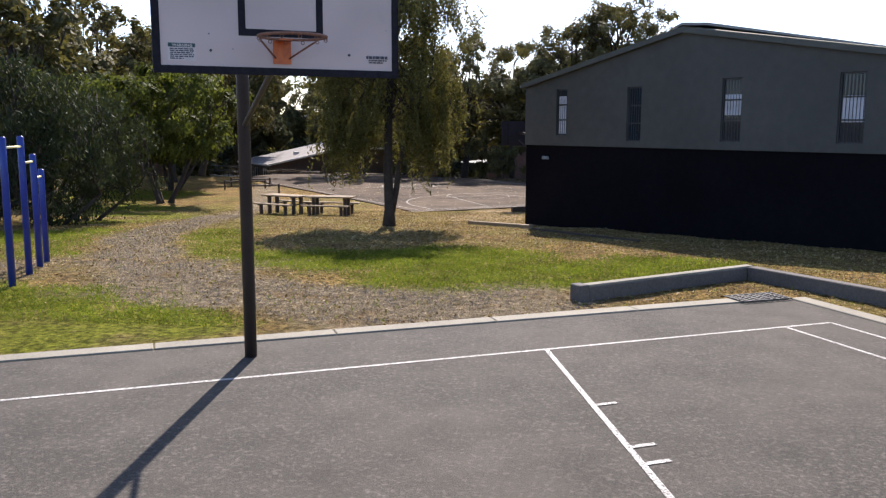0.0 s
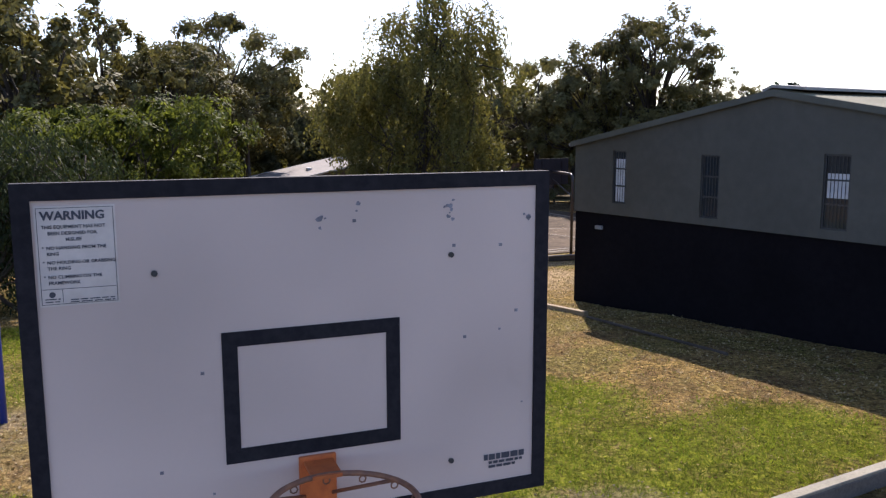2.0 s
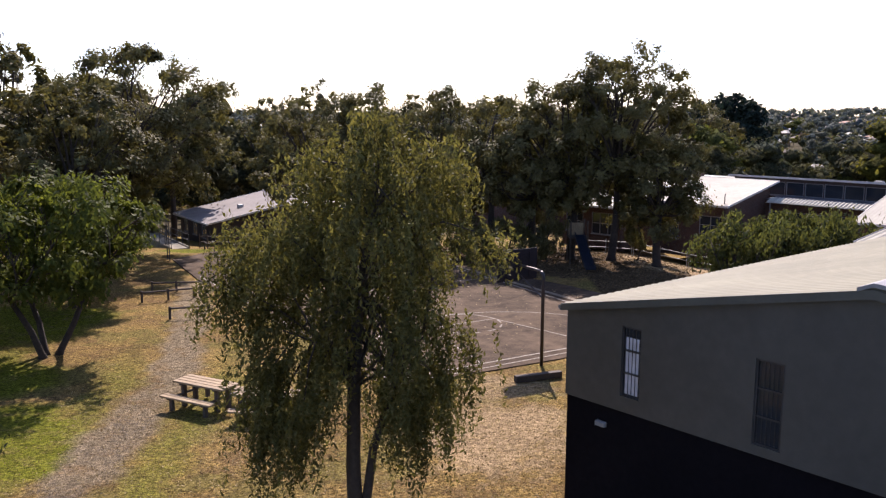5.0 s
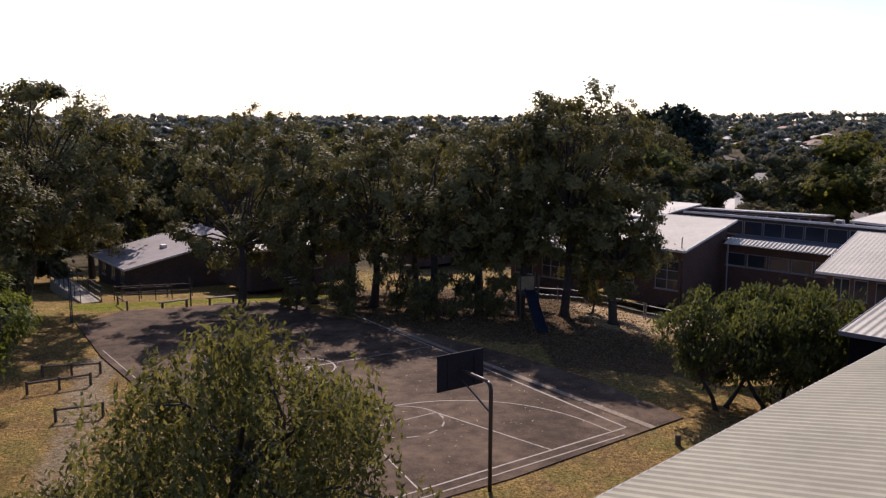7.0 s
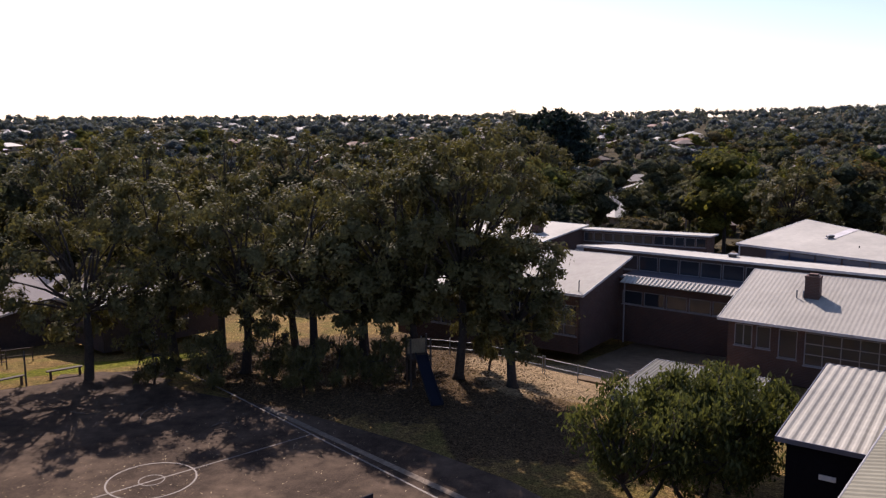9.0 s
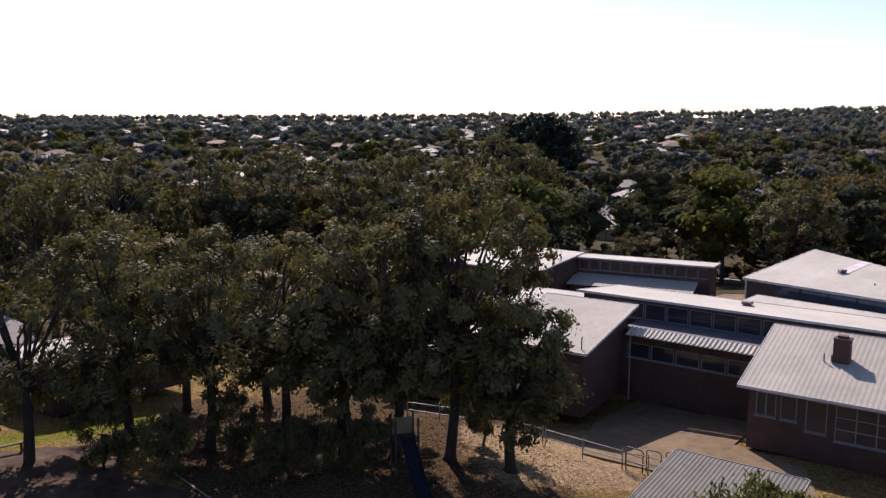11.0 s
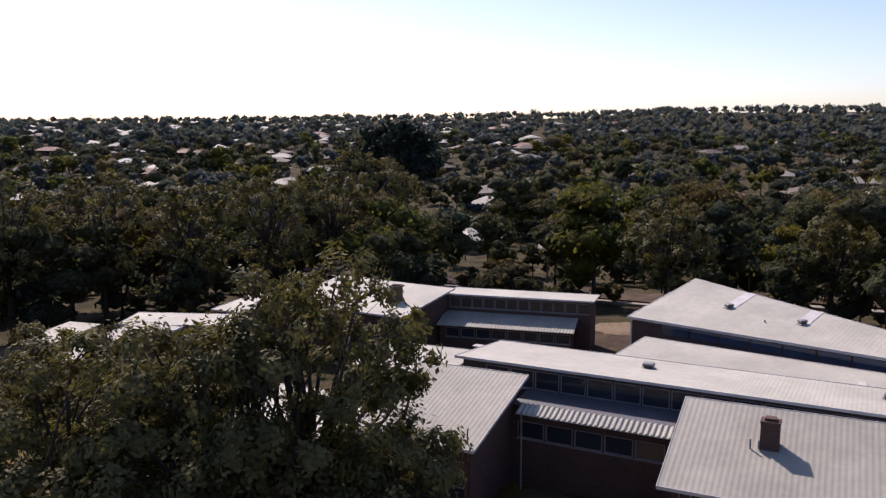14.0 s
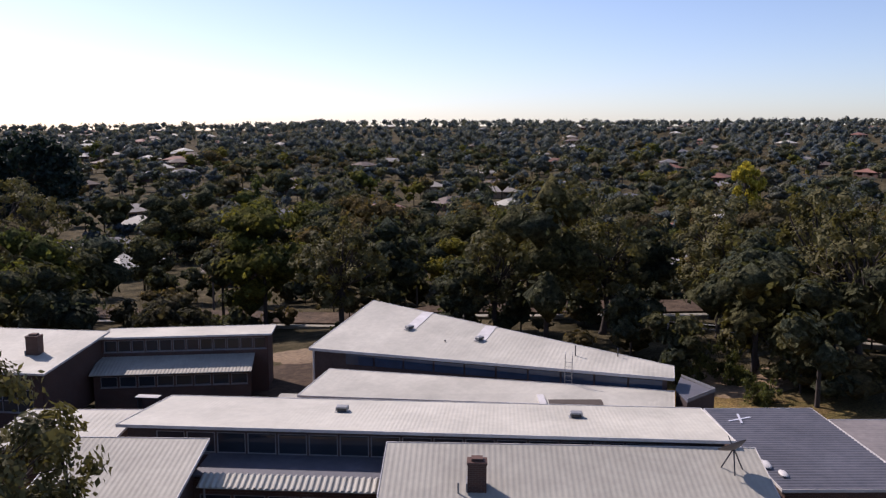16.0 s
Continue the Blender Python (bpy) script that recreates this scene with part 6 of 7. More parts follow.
Shape().box((-0.45, 0.90, 1.56), (0.45, 0.94, 2.3)).done("panel", M["timber"], sl)
# courtyard asphalt with its markings between the wings
yard = [(14.6, 60.6), (17.2, 57.4), (22.2, 52.6), (24.0, 56.6), (22.5, 60.2), (27.6, 64.8), (22.4, 70.2), (17.0, 65.4)]
tagged(Shape().slab([(x, y, land(x, y) + 0.06) for x, y in yard], 0.25).done("courtyard", M["yard"]), "brown asphalt courtyard between the brick wings", "courtyard", kind="structure")
s = Shape()
for a, b in (((20.0, 63.6), (22.0, 65.6)), ((22.0, 65.6), (23.3, 64.3)), ((23.3, 64.3), (21.3, 62.4)), ((21.3, 62.4), (20.0, 63.6)), ((20.9, 64.4), (22.2, 63.2))):
    stripe(s, lambda x, y: Vector((x, y, land(x, y))), [a, b], 0.06, 0.075)
tagged(s.done("yard_lines", M["line_far"]), "white game lines on the courtyard", "court line", kind="structure")


# ---------------------------------------------------------------- the suburb
M["roof_tile"] = [mat("terracotta_tiles", (0.22, 0.095, 0.062), (0.17, 0.075, 0.052), 6, 0.5, 0.8, 0, 0.2), mat("grey_tiles", (0.16, 0.152, 0.15), (0.125, 0.12, 0.118), 6, 0.5, 0.7, 0, 0.2),
                  mat("brown_tiles", (0.145, 0.105, 0.082), (0.12, 0.086, 0.068), 6, 0.5, 0.8, 0, 0.2), mat("cream_tiles", (0.33, 0.29, 0.235), (0.27, 0.24, 0.20), 6, 0.5, 0.7, 0, 0.2), M["roof_white"]]


def house(x, y, yaw, k, w=7.5, d=5.0):
    z = land(x, y)
    t = thing("house", pose(x, y, z, 0, 0, yaw), ("brick house with terracotta roof", "brick house with grey tiled roof", "brick house with brown tiled roof", "rendered house with cream roof", "house with pale metal roof")[k] + " among trees", "house", "valley houses")
    s = Shape()
    for m, ln in ((pose(-w, -d, 0), 2 * w), (pose(w, -d, 0, 0, 0, 90), 2 * d), (pose(w, d, 0, 0, 0, 180), 2 * w), (pose(-w, d, 0, 0, 0, -90), 2 * d)):
        holes = [(ln * 0.15, 0.9, ln * 0.35, 2.1), (ln * 0.6, 0.9, ln * 0.82, 2.1)]
        q = wall_panel(Shape(), ln, 2.7, 2.7, 0.25, holes)
        s.add([m @ Vector(v) for v in q.v], q.f)
    s.done("wall", M["brick_tan"] if k in (3, 4) else M["brick"], t)
    for m, ln in ((pose(-w, -d, 0), 2 * w), (pose(w, -d, 0, 0, 0, 90), 2 * d)):
        for u in (0.15, 0.6) if math.hypot(x, y) < 560 else ():
            pane = Shape().box((ln * u + 0.02, 0.08, 0.92), (ln * (u + 0.2), 0.1, 2.08))
            pane.v = [tuple(m @ Vector(v)) for v in pane.v]
            pane.done("window", M["glass"], t)
    o, h = 0.6, 2.1
    r = w - d
    vs = [(-w - o, -d - o, 2.65), (w + o, -d - o, 2.65), (w + o, d + o, 2.65), (-w - o, d + o, 2.65), (-r, 0, 2.65 + h), (r, 0, 2.65 + h)]
    Shape().add(vs, [(0, 1, 5, 4), (1, 2, 5), (2, 3, 4, 5), (3, 0, 4), (3, 2, 1, 0)]).done("roof", M["roof_tile"][k], t)
    return t


for x, y, yaw, k in HOUSES:
    house(x, y, yaw, k, hr.uniform(6.0, 9.0), hr.uniform(4.2, 5.6))
road_pts = []
for (ax, ay), (bx, by) in zip(ROAD, ROAD[1:]):
    for u in np.linspace(0, 1, 9)[:-1]:
        road_pts.append((ax + (bx - ax) * u, ay + (by - ay) * u))


def ribbon(name, pts, lo, hi, lift, material, label, category):
    vs, fs = [], []
    for i, (x, y) in enumerate(pts):
        a, b = pts[max(i - 1, 0)], pts[min(i + 1, len(pts) - 1)]
        d = Vector((b[0] - a[0], b[1] - a[1], 0)).normalized()
        n = Vector((-d.y, d.x, 0))
        for o in (lo, hi):
            q = Vector((x, y, 0)) + n * o
            vs.append((q.x, q.y, max(land(q.x, q.y), land(x, y)) + lift))
        if i:
            fs.append((2 * i - 2, 2 * i, 2 * i + 1, 2 * i - 1))
    vs2 = [(x, y, z - 0.5) for x, y, z in vs]
    m = len(vs)
    fs += [(a + m, b + m, c + m, d + m) for a, b, c, d in [f[::-1] for f in fs]] + [(2 * i, 2 * i + m, 2 * i + 2 + m, 2 * i + 2) for i in range(len(pts) - 1)]
    return tagged(link(name, vs + vs2, fs, material), label, category, kind="structure")


ribbon("road", road_pts, -3.6, 3.6, 0.25, M["asphalt_far"], "sunlit asphalt street below the school", "road")
ribbon("pavement", road_pts, -6.6, -5.2, 0.30, M["concrete"], "pale concrete footpath beside the street", "pavement")


def power_pole(x, y, h, yaw):
    z = land(x, y)
    t = thing("power_pole", pose(x, y, z, 0, 0, yaw), "timber power pole with cross arm", "power pole", "power poles")
    Shape().tube([(0, 0, -0.3), (0, 0, h)], [0.16, 0.11], 8).done("shaft", M["bark_pale"], t)
    Shape().box((-1.1, -0.06, h - 0.6), (1.1, 0.06, h - 0.46)).done("cross_arm", M["bark_pale"], t)
    return t


power_pole(78.3, 118.6, 9.5, 40)
power_pole(60.5, 141.0, 9.5, 40)
power_pole(50.0, 160.0, 9.5, 40)

# ---------------------------------------------------------------- loose cover: blades, straw, leaves, stones
rng = np.random.default_rng(5)


def strew(name, n, box, want, length, width, up, material, label, category, lift=0.0):
    pts = []
    while len(pts) < n:
        x, y = rng.uniform(box[0], box[1]), rng.uniform(box[2], box[3])
        rel = (Vector((x, y, 0)) - O1)
        if rel.dot(V1) > -1.62 and rel.dot(U1) < 4.7:
            continue
        k = want(x, y, cover(x, y))
        if rng.uniform() < k:
            pts.append((x, y, land(x, y) + lift + 0.035 * noise.noise(Vector((x * 0.8, y * 0.8, 5))) + 0.02 * noise.noise(Vector((x * 2.3, y * 2.3, 9))) - 0.02))
    w = rng.normal(size=(n, 3))
    w[:, 2] = np.abs(w[:, 2]) * 0.4 + up
    p = np.array(pts)
    p[:, 2] += length * 0.35 * min(up, 1)
    return tagged(leaf_mesh(name, p, w, length, width, material, None, rng), label, category, kind="stuff")


M["blade"] = leaf_mat("grass_blade", (0.075, 0.115, 0.014), (0.19, 0.22, 0.035), 0.5)
M["straw"] = leaf_mat("dry_straw", (0.15, 0.12, 0.05), (0.40, 0.315, 0.15), 0.3)
M["dead_leaf"] = leaf_mat("dead_leaf", (0.12, 0.07, 0.032), (0.52, 0.41, 0.25), 0.2)
# bark flakes, darker than loose leaves to keep the painted shade
M["shade_bark_flake"] = leaf_mat("shade_bark_flake", (0.050, 0.033, 0.019), (0.24, 0.165, 0.09), 0.15)
M["stone"] = mat("gravel_stone", (0.28, 0.225, 0.165), (0.19, 0.15, 0.11), 25, 6, 0.9, 0, 0.3)
strew("grass", 44000, (-13, 7, 8.4, 20), lambda x, y, c: max(0.0, c[1] - c[0] * 0.9) * 1.0 + 0.02, 0.075, 0.012, 1.0, M["blade"], "short green grass in patches", "grass")
strew("dry_grass", 40000, (-13, 7, 8.6, 34), lambda x, y, c: max(0.03, (1 - c[0]) * (1 - 0.8 * c[1])), 0.075, 0.013, 0.35, M["straw"], "dry straw-coloured grass", "dry grass")
strew("leaf_litter", 26000, (-13, 8, 8.6, 34), lambda x, y, c: max(0.12, 0.8 - 0.7 * c[1]), 0.055, 0.028, 0.05, M["dead_leaf"], "scattered dry leaves and bark", "leaf litter", 0.012)
strew("bark_litter", 11000, (-8, 15, 50, 72), lambda x, y, c: c[2], 0.15, 0.05, 0.1, M["shade_bark_flake"], "bark and leaf litter under the gums, darkened for their shade", "leaf litter", 0.015)


def stones(n):
    vs, fs = [], []
    for _ in range(n):
        while True:
            x, y = rng.uniform(-11, 2), rng.uniform(8.8, 30)
            rel = (Vector((x, y, 0)) - O1)
            if rel.dot(V1) < -1.6 and rng.uniform() < cover(x, y)[0]:
                break
        z = land(x, y) - 0.012
        r = rng.uniform(0.007, 0.020)
        q = rng.uniform(0.7, 1.3, 6) * r
        k = len(vs)
        a = rng.uniform(0, 6.28)
        c, s = math.cos(a), math.sin(a)
        vs += [(x + c * q[0], y + s * q[0], z), (x - s * q[1], y + c * q[1], z), (x - c * q[2], y - s * q[2], z), (x + s * q[3], y - c * q[3], z), (x, y, z + q[4] * 0.8), (x, y, z - q[5] * 0.3)]
        fs += [(k, k + 1, k + 4), (k + 1, k + 2, k + 4), (k + 2, k + 3, k + 4), (k + 3, k, k + 4)]
    return tagged(link("gravel", vs, fs, M["stone"]), "loose grey gravel on the track", "gravel", kind="stuff")


stones(9000)

# ---------------------------------------------------------------- small things on and between the school roofs
def drape(name, cx, cy, rx, ry, yaw, material, label, category, lift=0.05, seed=1):
    """A patch of bare ground with an uneven edge, following the fall of the land."""
    prng = np.random.default_rng(seed)
    k, rings = 36, 5
    edge = 1 + 0.16 * np.sin(np.arange(k) * 2 * math.pi / k * 3 + seed) + prng.uniform(-0.08, 0.08, k)
    ca, sa = math.cos(radians(yaw)), math.sin(radians(yaw))
    vs, fs = [(cx, cy, land(cx, cy) + lift)], []
    for r in range(1, rings + 1):
        for i in range(k):
            a = 2 * math.pi * i / k
            u, v = rx * math.cos(a) * edge[i] * r / rings, ry * math.sin(a) * edge[i] * r / rings
            x, y = cx + u * ca - v * sa, cy + u * sa + v * ca
            vs.append((x, y, land(x, y) + lift - (0.25 if r == rings else 0)))
    fs += [(0, 1 + i, 1 + (i + 1) % k) for i in range(k)]
    for r in range(rings - 1):
        b0, b1 = 1 + r * k, 1 + (r + 1) * k
        fs += [(b0 + i, b1 + i, b1 + (i + 1) % k, b0 + (i + 1) % k) for i in range(k)]
    return tagged(link(name, vs, fs, material, smooth=True), label, category, kind="structure")


M["dry_soil"] = mat("dry_soil", (0.25, 0.17, 0.095), (0.13, 0.082, 0.045), 3.0, 0.35, 0.95, 0, 0.6, 0.05)
drape("ground_dirt_yard", 66.0, 65.2, 7.5, 4.2, -20, M["dry_soil"], "bare brown dirt with dry grass behind the workshops", "dirt", 0.10, 2)
drape("ground_asphalt_yard", 41.5, 95.0, 7.5, 6.0, -38, M["asphalt_far"], "dark asphalt yard between the far wing and hall", "asphalt", 0.07, 5)
drape("ground_gravel_yard", 47.4, 100.8, 3.6, 3.0, 30, M["dry_soil"], "tan gravel yard between the far wing and hall", "dirt", 0.12, 3)
drape("ground_sandy_verge", 38.5, 133.5, 8.5, 4.5, -40, M["dry_soil"], "pale sandy verge beside the road", "dirt", 0.25, 4)
for x, y, h, r, sd in ((65.6, 68.6, 2.4, 1.7, 1), (63.2, 65.8, 1.5, 1.1, 2), (61.0, 69.0, 2.2, 1.6, 3), (73.5, 66.5, 2.6, 1.8, 4), (59.5, 62.0, 1.3, 1.0, 5)):
    tagged(tree("shrub", x, y, h, r, "low dark olive shrub on bare dirt", M["leaf_bushy"], M["bark"], 300 + sd, 0.05, 0.25, (0, 0), 16, 2600, (0.24, 0.1), 0.6, 0.05, 0.05, 3, 0.8, category="shrub"), group="shrubs on the dirt")

# benches in the far courtyard
for (x0, y0), (x1, y1) in (((28.5, 93.5), (29.6, 92.2)), ((30.1, 91.4), (31.2, 90.1)), ((31.9, 89.4), (33.0, 88.1))):
    d = math.hypot(x1 - x0, y1 - y0)
    b = thing("courtyard_table", pose(x0, y0, -3.1, 0, 0, math.degrees(math.atan2(y1 - y0, x1 - x0))), "white-topped slatted courtyard table in the shade", "table", "courtyard tables")
    for k in range(3):
        Shape().box((0, -0.33 + k * 0.23, 0.71), (d, -0.13 + k * 0.23, 0.75), bevel=0.008).done("slat", M["trim_white"], b)
    for x in (0.2, d - 0.2):
        Shape().box((x - 0.04, -0.3, -1.2), (x + 0.04, 0.3, 0.71)).done("leg", M["steel_dark"], b)

# low roof beyond the classroom block, and a porch beside the linking roof
lk = thing("linking_block", pose(15.0, 80.6, -2.4, 0, 0, -44.0), "low brick link under pale flat roof", "building")
skillion(lk, 6.2, 5.0, 3.5, 3.7, M["roof_white"], M["brick"], over=0.3, pitch=0.3)
po = thing("porch", pose(31.9, 81.3, -3.7, 0, 0, -50.0), "small porch with pale roof on steel posts", "shelter")
Shape().corrugated((0, 0, 2.85), (1.6, 0, 2.85), (1.6, 2.0, 2.95), (0, 2.0, 2.95), 0.2, 0.012, 0.06).done("roof", M["roof_grey"], po)
for x in (0.12, 1.48):
    for y in (0.12, 1.88):
        Shape().tube([(x, y, -0.2), (x, y, 2.84 + 0.05 * y)], 0.04, 8).done("post", M["steel_dark"], po)

# the linking roof's hatch and ventilator; the hall's annex, ladder and pipes
ha = thing("roof_hatch", pose(42.2, 67.1, -0.12, 0, 0, -43.8), "long low brown roof hatch on the linking roof", "roof hatch")
Shape().box((0, 0, -0.25), (3.1, 0.75, 0.26)).done("upstand", M["dark_timber"], ha)
Shape().slab([(-0.06, -0.06, 0.30), (3.16, -0.06, 0.30), (3.16, 0.81, 0.36), (-0.06, 0.81, 0.36)], 0.04).done("lid", M["dark_timber"], ha)
Shape().box((-0.55, 0.0, -0.03), (-0.12, 4.2, 0.08)).done("flashing", M["trim_white"], ha, "pale roof strip beside the hatch")
an = thing("hall_annex", pose(0, 0, -3.6), "dark flat-roofed annex at the hall's corner", "building")
foot = [(49.0, 62.0), (52.2, 61.9), (53.3, 64.9), (50.6, 63.7)]
Shape().slab([(x, y, 3.55) for x, y in foot], 3.9).done("wall", M["weatherboard"], an)
Shape().slab([(x, y, 3.62) for x, y in [(48.95, 61.95), (52.25, 61.85), (53.3, 64.95), (50.55, 63.72)]], 0.066).done("roof", M["roof_dark"], an)
fascia(an, [(49.0, 62.0, 3.78), (52.2, 61.9, 3.78), (53.3, 64.9, 3.78)], M["trim_grey"], 0.14, 0.04, "parapet")
la = thing("roof_ladder", pose(46.45, 69.35, 0.05, 0, 0, -57.0), "galvanised ladder fixed against the hall's upper wall", "ladder")
for x in (0, 0.45):
    Shape().tube([(x, 0, 0), (x, 0, 1.9), (x, 0.3, 2.05)], 0.025, 6).done("stile", M["galv"], la)
for z in (0.25, 0.55, 0.85, 1.15, 1.45):
    Shape().tube([(0, 0, z), (0.45, 0, z)], 0.016, 6).done("rung", M["galv"], la)
for x, y, h in ((49.2, 70.6, 0.9), (51.0, 68.4, 0.8), (45.0, 79.0, 0.5)):
    u = thing("vent_pipe", pose(x, y, 0.9), "thin grey vent pipe standing on the metal roof", "pipe", "roof pipes")
    Shape().tube([(0, 0, -0.4), (0, 0, h)], 0.04, 8).done("stack", M["steel_dark"], u)
    Shape().tube([(0, 0, h + 0.004), (0, 0, h + 0.08)], [0.07, 0.03], 8).done("cap", M["steel_dark"], u)
x = thing("crossed_boards", pose(45.6, 57.0, 1.03, 0, 0, 10), "pale blue bent boards lying crossed on the dark roof", "boards")
for a in (25, -30):
    s = Shape().box((-0.75, -0.06, 0), (0.75, 0.06, 0.025), pose(0, 0, 0.03 if a > 0 else 0, 0, 0, a))
    s.done("board", M["glass_bright"], x)
for px, py, sc in ((40.5, 53.2, 1.0), (40.1, 52.2, 0.8)):
    bag = thing("sandbag", pose(px, py, 1.0, 0, 0, 40), "plump pale sandbag lying on the roof edge", "sandbag", "sandbags")
    vs, fs = [], []
    for i in range(7):
        a = -math.pi / 2 + math.pi * i / 6
        for k in range(10):
            b = 2 * math.pi * k / 10
            vs.append((0.42 * sc * math.sin(a) * (1 + 0.1 * math.cos(2 * b)), 0.24 * sc * math.cos(a) ** 0.5 * math.cos(b) if abs(a) < 1.57 else 0.02 * math.cos(b), 0.10 * sc + 0.10 * sc * (max(math.cos(a), 0.05)) ** 0.5 * math.sin(b)))
    fs = [(i * 10 + k, i * 10 + (k + 1) % 10, i * 10 + 10 + (k + 1) % 10, i * 10 + 10 + k) for i in range(6) for k in range(10)]
    link("sack", vs, fs, M["trim_white"], bag, smooth=True)
    Shape().tube([(0.40 * sc, 0, 0.1 * sc), (0.52 * sc, 0, 0.08 * sc)], [0.02, 0.05], 8).done("tied_end", M["trim_white"], bag)

# pipe fence by the road
fp = [(75.5, 82.0), (76.2, 79.5), (76.6, 77.0), (76.9, 74.5), (77.4, 72.0)]
fe = thing("pipe_fence", pose(*fp[0], land(*fp[0])), "low white pipe fence beside the road", "fence")
inv = fe.matrix_world.inverted()
for p in fp:
    Shape().tube([inv @ Vector((*p, land(*p) - 0.2)), inv @ Vector((*p, land(*p) + 0.95))], 0.045, 6).done("post", M["trim_white"], fe)
for z in (0.5, 0.92):
    Shape().tube([inv @ Vector((*p, land(*p) + z)) for p in fp], 0.035, 6).done("rail", M["trim_white"], fe)

# sheds and dirt on the low ground behind the classroom blocks
cp = thing("carport", pose(-6.4, 108.4, -4.9, 0, 0, -38.0), "open carport with pale blue metal roof on steel posts", "carport")
Shape().corrugated((0, 0, 2.7), (3.4, 0, 2.7), (3.4, 6.0, 2.9), (0, 6.0, 2.9), 0.3, 0.02, 0.05).done("roof", M["roof_white"], cp)
for x in (0.15, 3.25):
    for y in (0.2, 3.0, 5.8):
        Shape().tube([(x, y, -0.6), (x, y, 2.68 + 0.033 * y)], 0.05, 8).done("post", M["steel_dark"], cp)
tb = wing("storage_block", 8.8, 103.4, -4.3, -46.0, "low brick storage block under pale roof")
skillion(tb, 3.6, 8.5, 4.5, 4.8, M["roof_white"], M["brick"], over=0.3, pitch=0.3)
tc = wing("storage_block", -2.8, 91.0, -3.6, -47.0, "brick block under pale sloping roof behind the gums")
skillion(tc, 4.2, 8.0, 4.3, 4.9, M["roof_grey"], M["brick"], over=0.35, pitch=0.3)
td = wing("storage_block", 1.6, 98.7, -3.8, -27.0, "low link block under pale flat roof behind the gums")
skillion(td, 9.0, 3.4, 4.5, 4.6, M["roof_white"], M["brick"], over=0.3, pitch=0.3)
for g in (tb, tc, td):
    tagged(g, group="storage blocks")
drape("ground_dirt_track", -2.0, 118.0, 16.0, 4.0, 0, M["dry_soil"], "pale dirt track under the far gums", "dirt", 0.2, 5)


def path_strip(name, pts, width, material, label, category, lift=0.03):
    """A path that follows the fall of the land."""
    vs, fs = [], []
    fine = [Vector(a).lerp(Vector(b), k / 12) for a, b in zip(pts, pts[1:]) for k in range(12)] + [Vector(pts[-1])]
    for i, p in enumerate(fine):
        d = (fine[min(i + 1, len(fine) - 1)] - fine[max(i - 1, 0)]).normalized()
        side = Vector((-d.y, d.x))
        for k in range(5):
            q = p + side * width * (k / 4 - 0.5) * (1 + 0.12 * math.sin(i * 0.9 + k))
            vs.append((q.x, q.y, land(q.x, q.y) + lift))
    fs = [(i * 5 + k, i * 5 + k + 1, i * 5 + k + 6, i * 5 + k + 5) for i in range(len(fine) - 1) for k in range(4)]
    return tagged(link(name, vs, fs, material, smooth=True), label, category, kind="structure")


path_strip("path_asphalt", [(-7.5, 57.0), (-8.4, 60.5), (-9.4, 63.4), (-13.0, 63.2)], 3.4, M["asphalt_far"], "brown asphalt path from the court to the huts", "path")


# gates by the courtyard fence
for (x0, y0), (x1, y1) in (((15.9, 58.4), (16.4, 57.6)), ((16.65, 57.75), (17.1, 57.2)), ((17.4, 57.3), (18.0, 56.5))):
    d = math.hypot(x1 - x0, y1 - y0)
    g = thing("pipe_gate", pose(x0, y0, land(x0, y0) + 0.03, 0, 0, math.degrees(math.atan2(y1 - y0, x1 - x0))), "dark steel pipe gate with rounded top corners", "gate", "courtyard gates")
    Shape().tube([(0, 0, 0), (0, 0, 0.95), (0.08, 0, 1.05), (d - 0.08, 0, 1.05), (d, 0, 0.95), (d, 0, 0)], 0.028, 8).done("frame", M["steel_dark"], g, smooth=True)
    for z in (0.35, 0.7):
        Shape().tube([(0.02, 0, z), (d - 0.02, 0, z)], 0.018, 6).done("rail", M["steel_dark"], g)

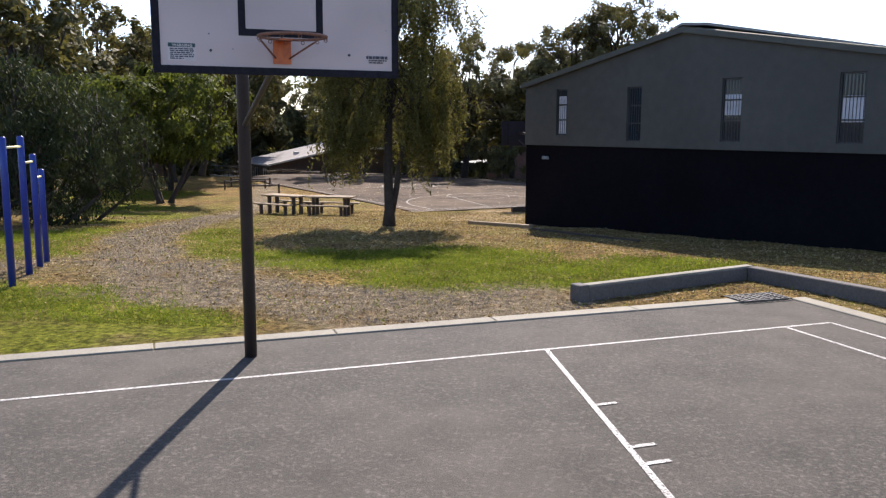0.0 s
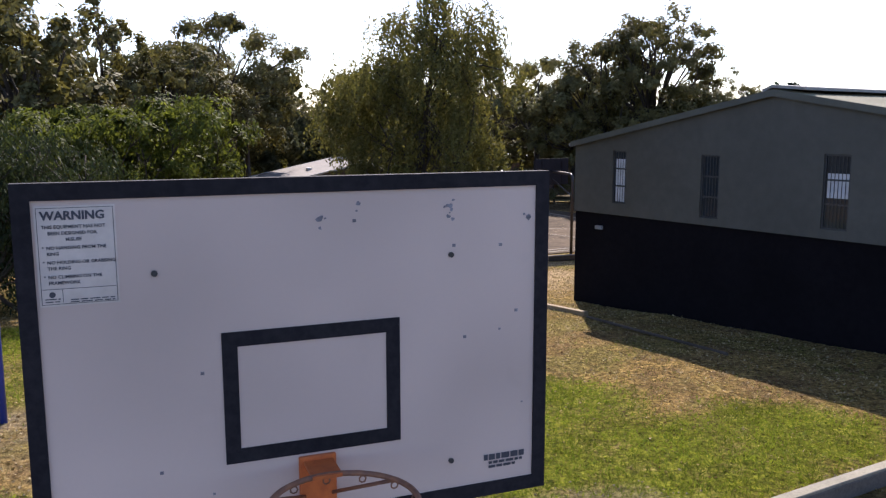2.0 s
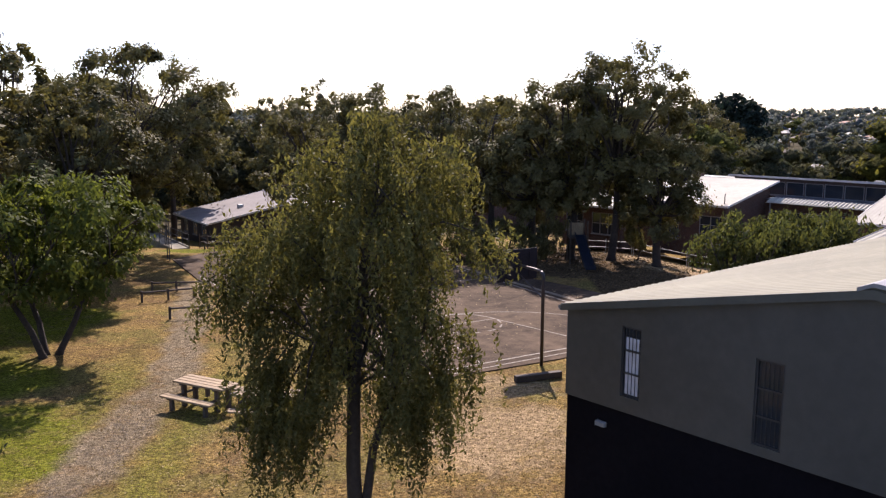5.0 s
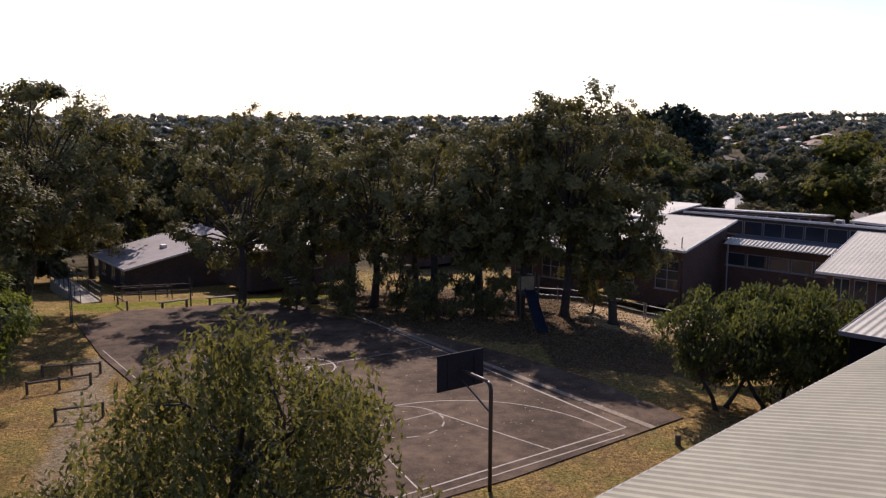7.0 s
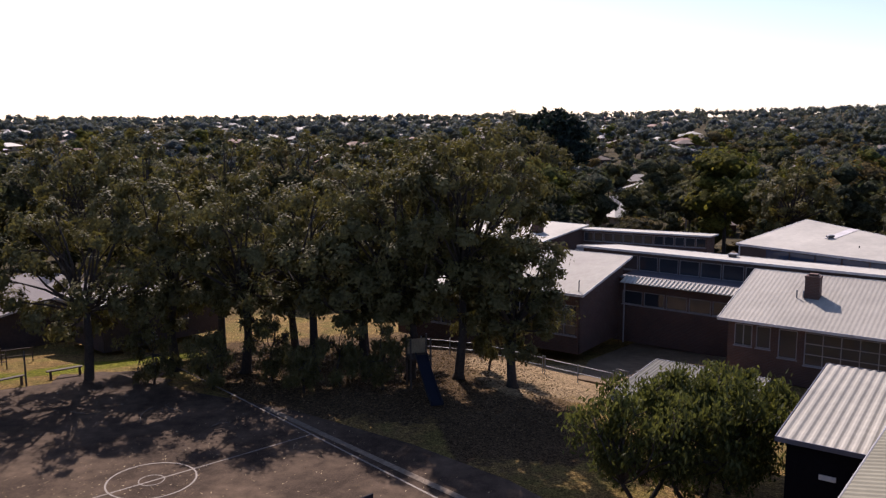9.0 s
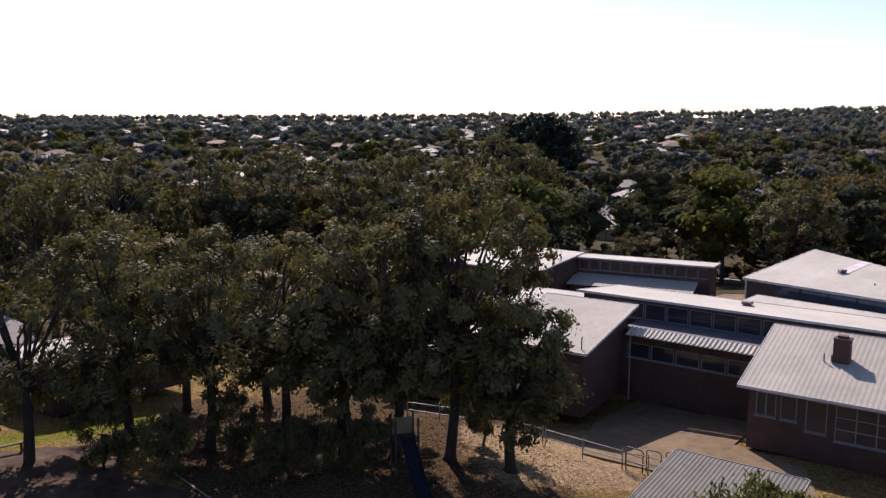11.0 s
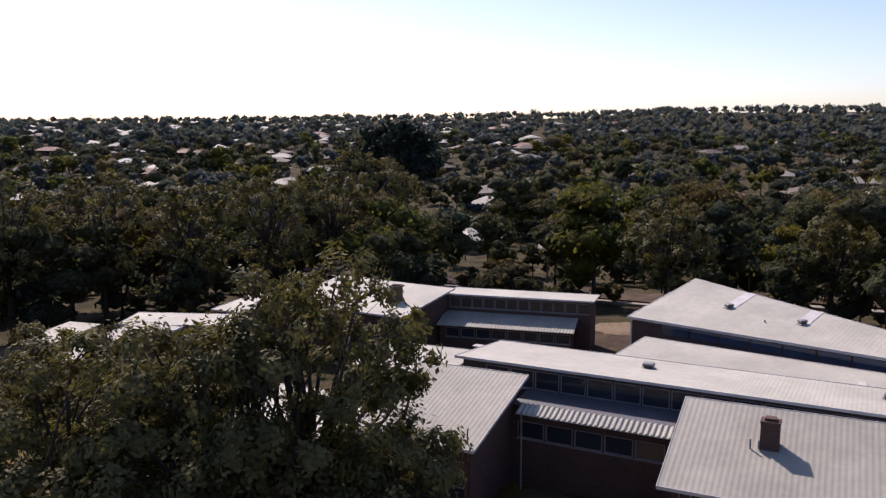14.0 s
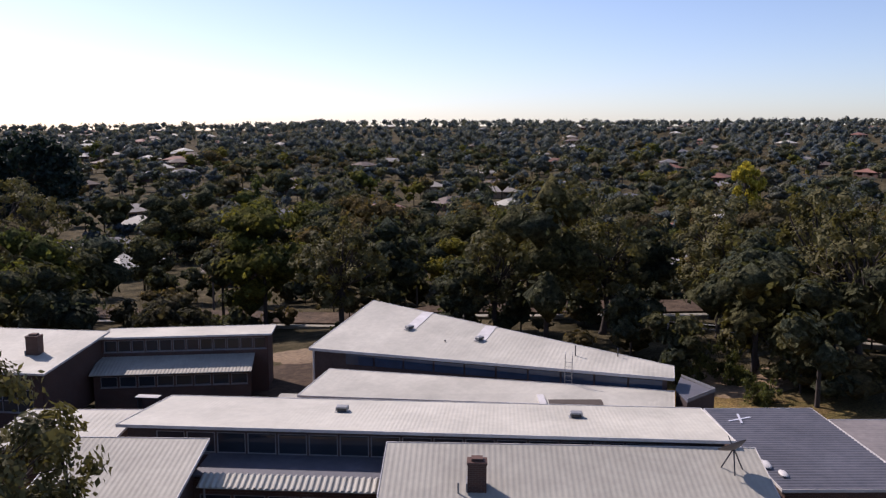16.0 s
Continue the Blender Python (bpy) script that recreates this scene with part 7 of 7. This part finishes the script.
# steps up to the long hut, thin posts at the court's corner, sticks and leaves on the court
st = thing("entry_steps", wa2.matrix_world @ pose(2.6, 0.3, 0.45), "three dark timber steps with white-painted edges at the hut", "steps")
for k in range(3):
    Shape().box((0, -0.9 + k * 0.28, -0.1 + k * 0.17), (1.0, -0.62 + k * 0.28, 0.06 + k * 0.17), bevel=0.008).done("tread", M["dark_timber"], st)
    Shape().box((0.005, -0.915 + k * 0.28, 0.02 + k * 0.17), (0.995, -0.902 + k * 0.28, 0.058 + k * 0.17)).done("nosing", M["trim_white"], st, "white-painted step edge")
for x, y, h in ((-19.0, 57.3, 2.5), (-18.7, 56.8, 2.3)):
    p = thing("post", pose(x, y, land(x, y)), "thin tall dark steel post at the court's corner", "post", "corner posts")
    Shape().tube([(0, 0, -0.1), (0, 0, h), (0, 0, h + 0.03)], [0.035, 0.03, 0.015], 8).done("shaft", M["steel_dark"], p)
twig_rng = np.random.default_rng(61)
for x, y, yaw, ln in ((-7.2, 54.8, 70, 2.0), (-5.6, 55.9, 115, 1.6), (-4.2, 53.6, 20, 0.9), (-9.4, 56.4, 150, 1.2)):
    b = thing("fallen_branch", pose(x, y, O2.z + 0.06, 0, 0, yaw), "bare pale fallen branch lying on the court", "branch", "fallen branches")
    pts = [(u * ln, 0.25 * ln * math.sin(2.4 * u) + twig_rng.uniform(-0.04, 0.04), 0.012 + 0.03 * math.sin(3 * u)) for u in np.linspace(0, 1, 7)]
    Shape().tube(pts, [0.022, 0.021, 0.019, 0.016, 0.013, 0.010, 0.005], 6).done("stem", M["bark_pale"], b, smooth=True)
    for k, sgn in ((2, 1), (4, -1)):
        q = Vector(pts[k])
        Shape().tube([q, q + Vector((0.16 * ln, sgn * 0.14 * ln, 0.02)), q + Vector((0.30 * ln, sgn * 0.19 * ln, 0.0))], [0.011, 0.008, 0.004], 5).done("twig", M["bark_pale"], b)
spots = [c2(u, v, 0.06) for u, v in zip(twig_rng.uniform(-12, 2, 900), 17 * twig_rng.uniform(0, 1, 900) ** 0.6)]
tagged(leaf_mesh("court_leaves", [tuple(p) for p in spots], np.column_stack([twig_rng.normal(size=(900, 2)), np.full(900, 0.05)]), 0.10, 0.045, M["dead_leaf"], None, twig_rng, np.tile([0.0, 0.0, 1.0], (900, 1))), "dry leaves scattered over the brown court", "leaf litter", kind="stuff")
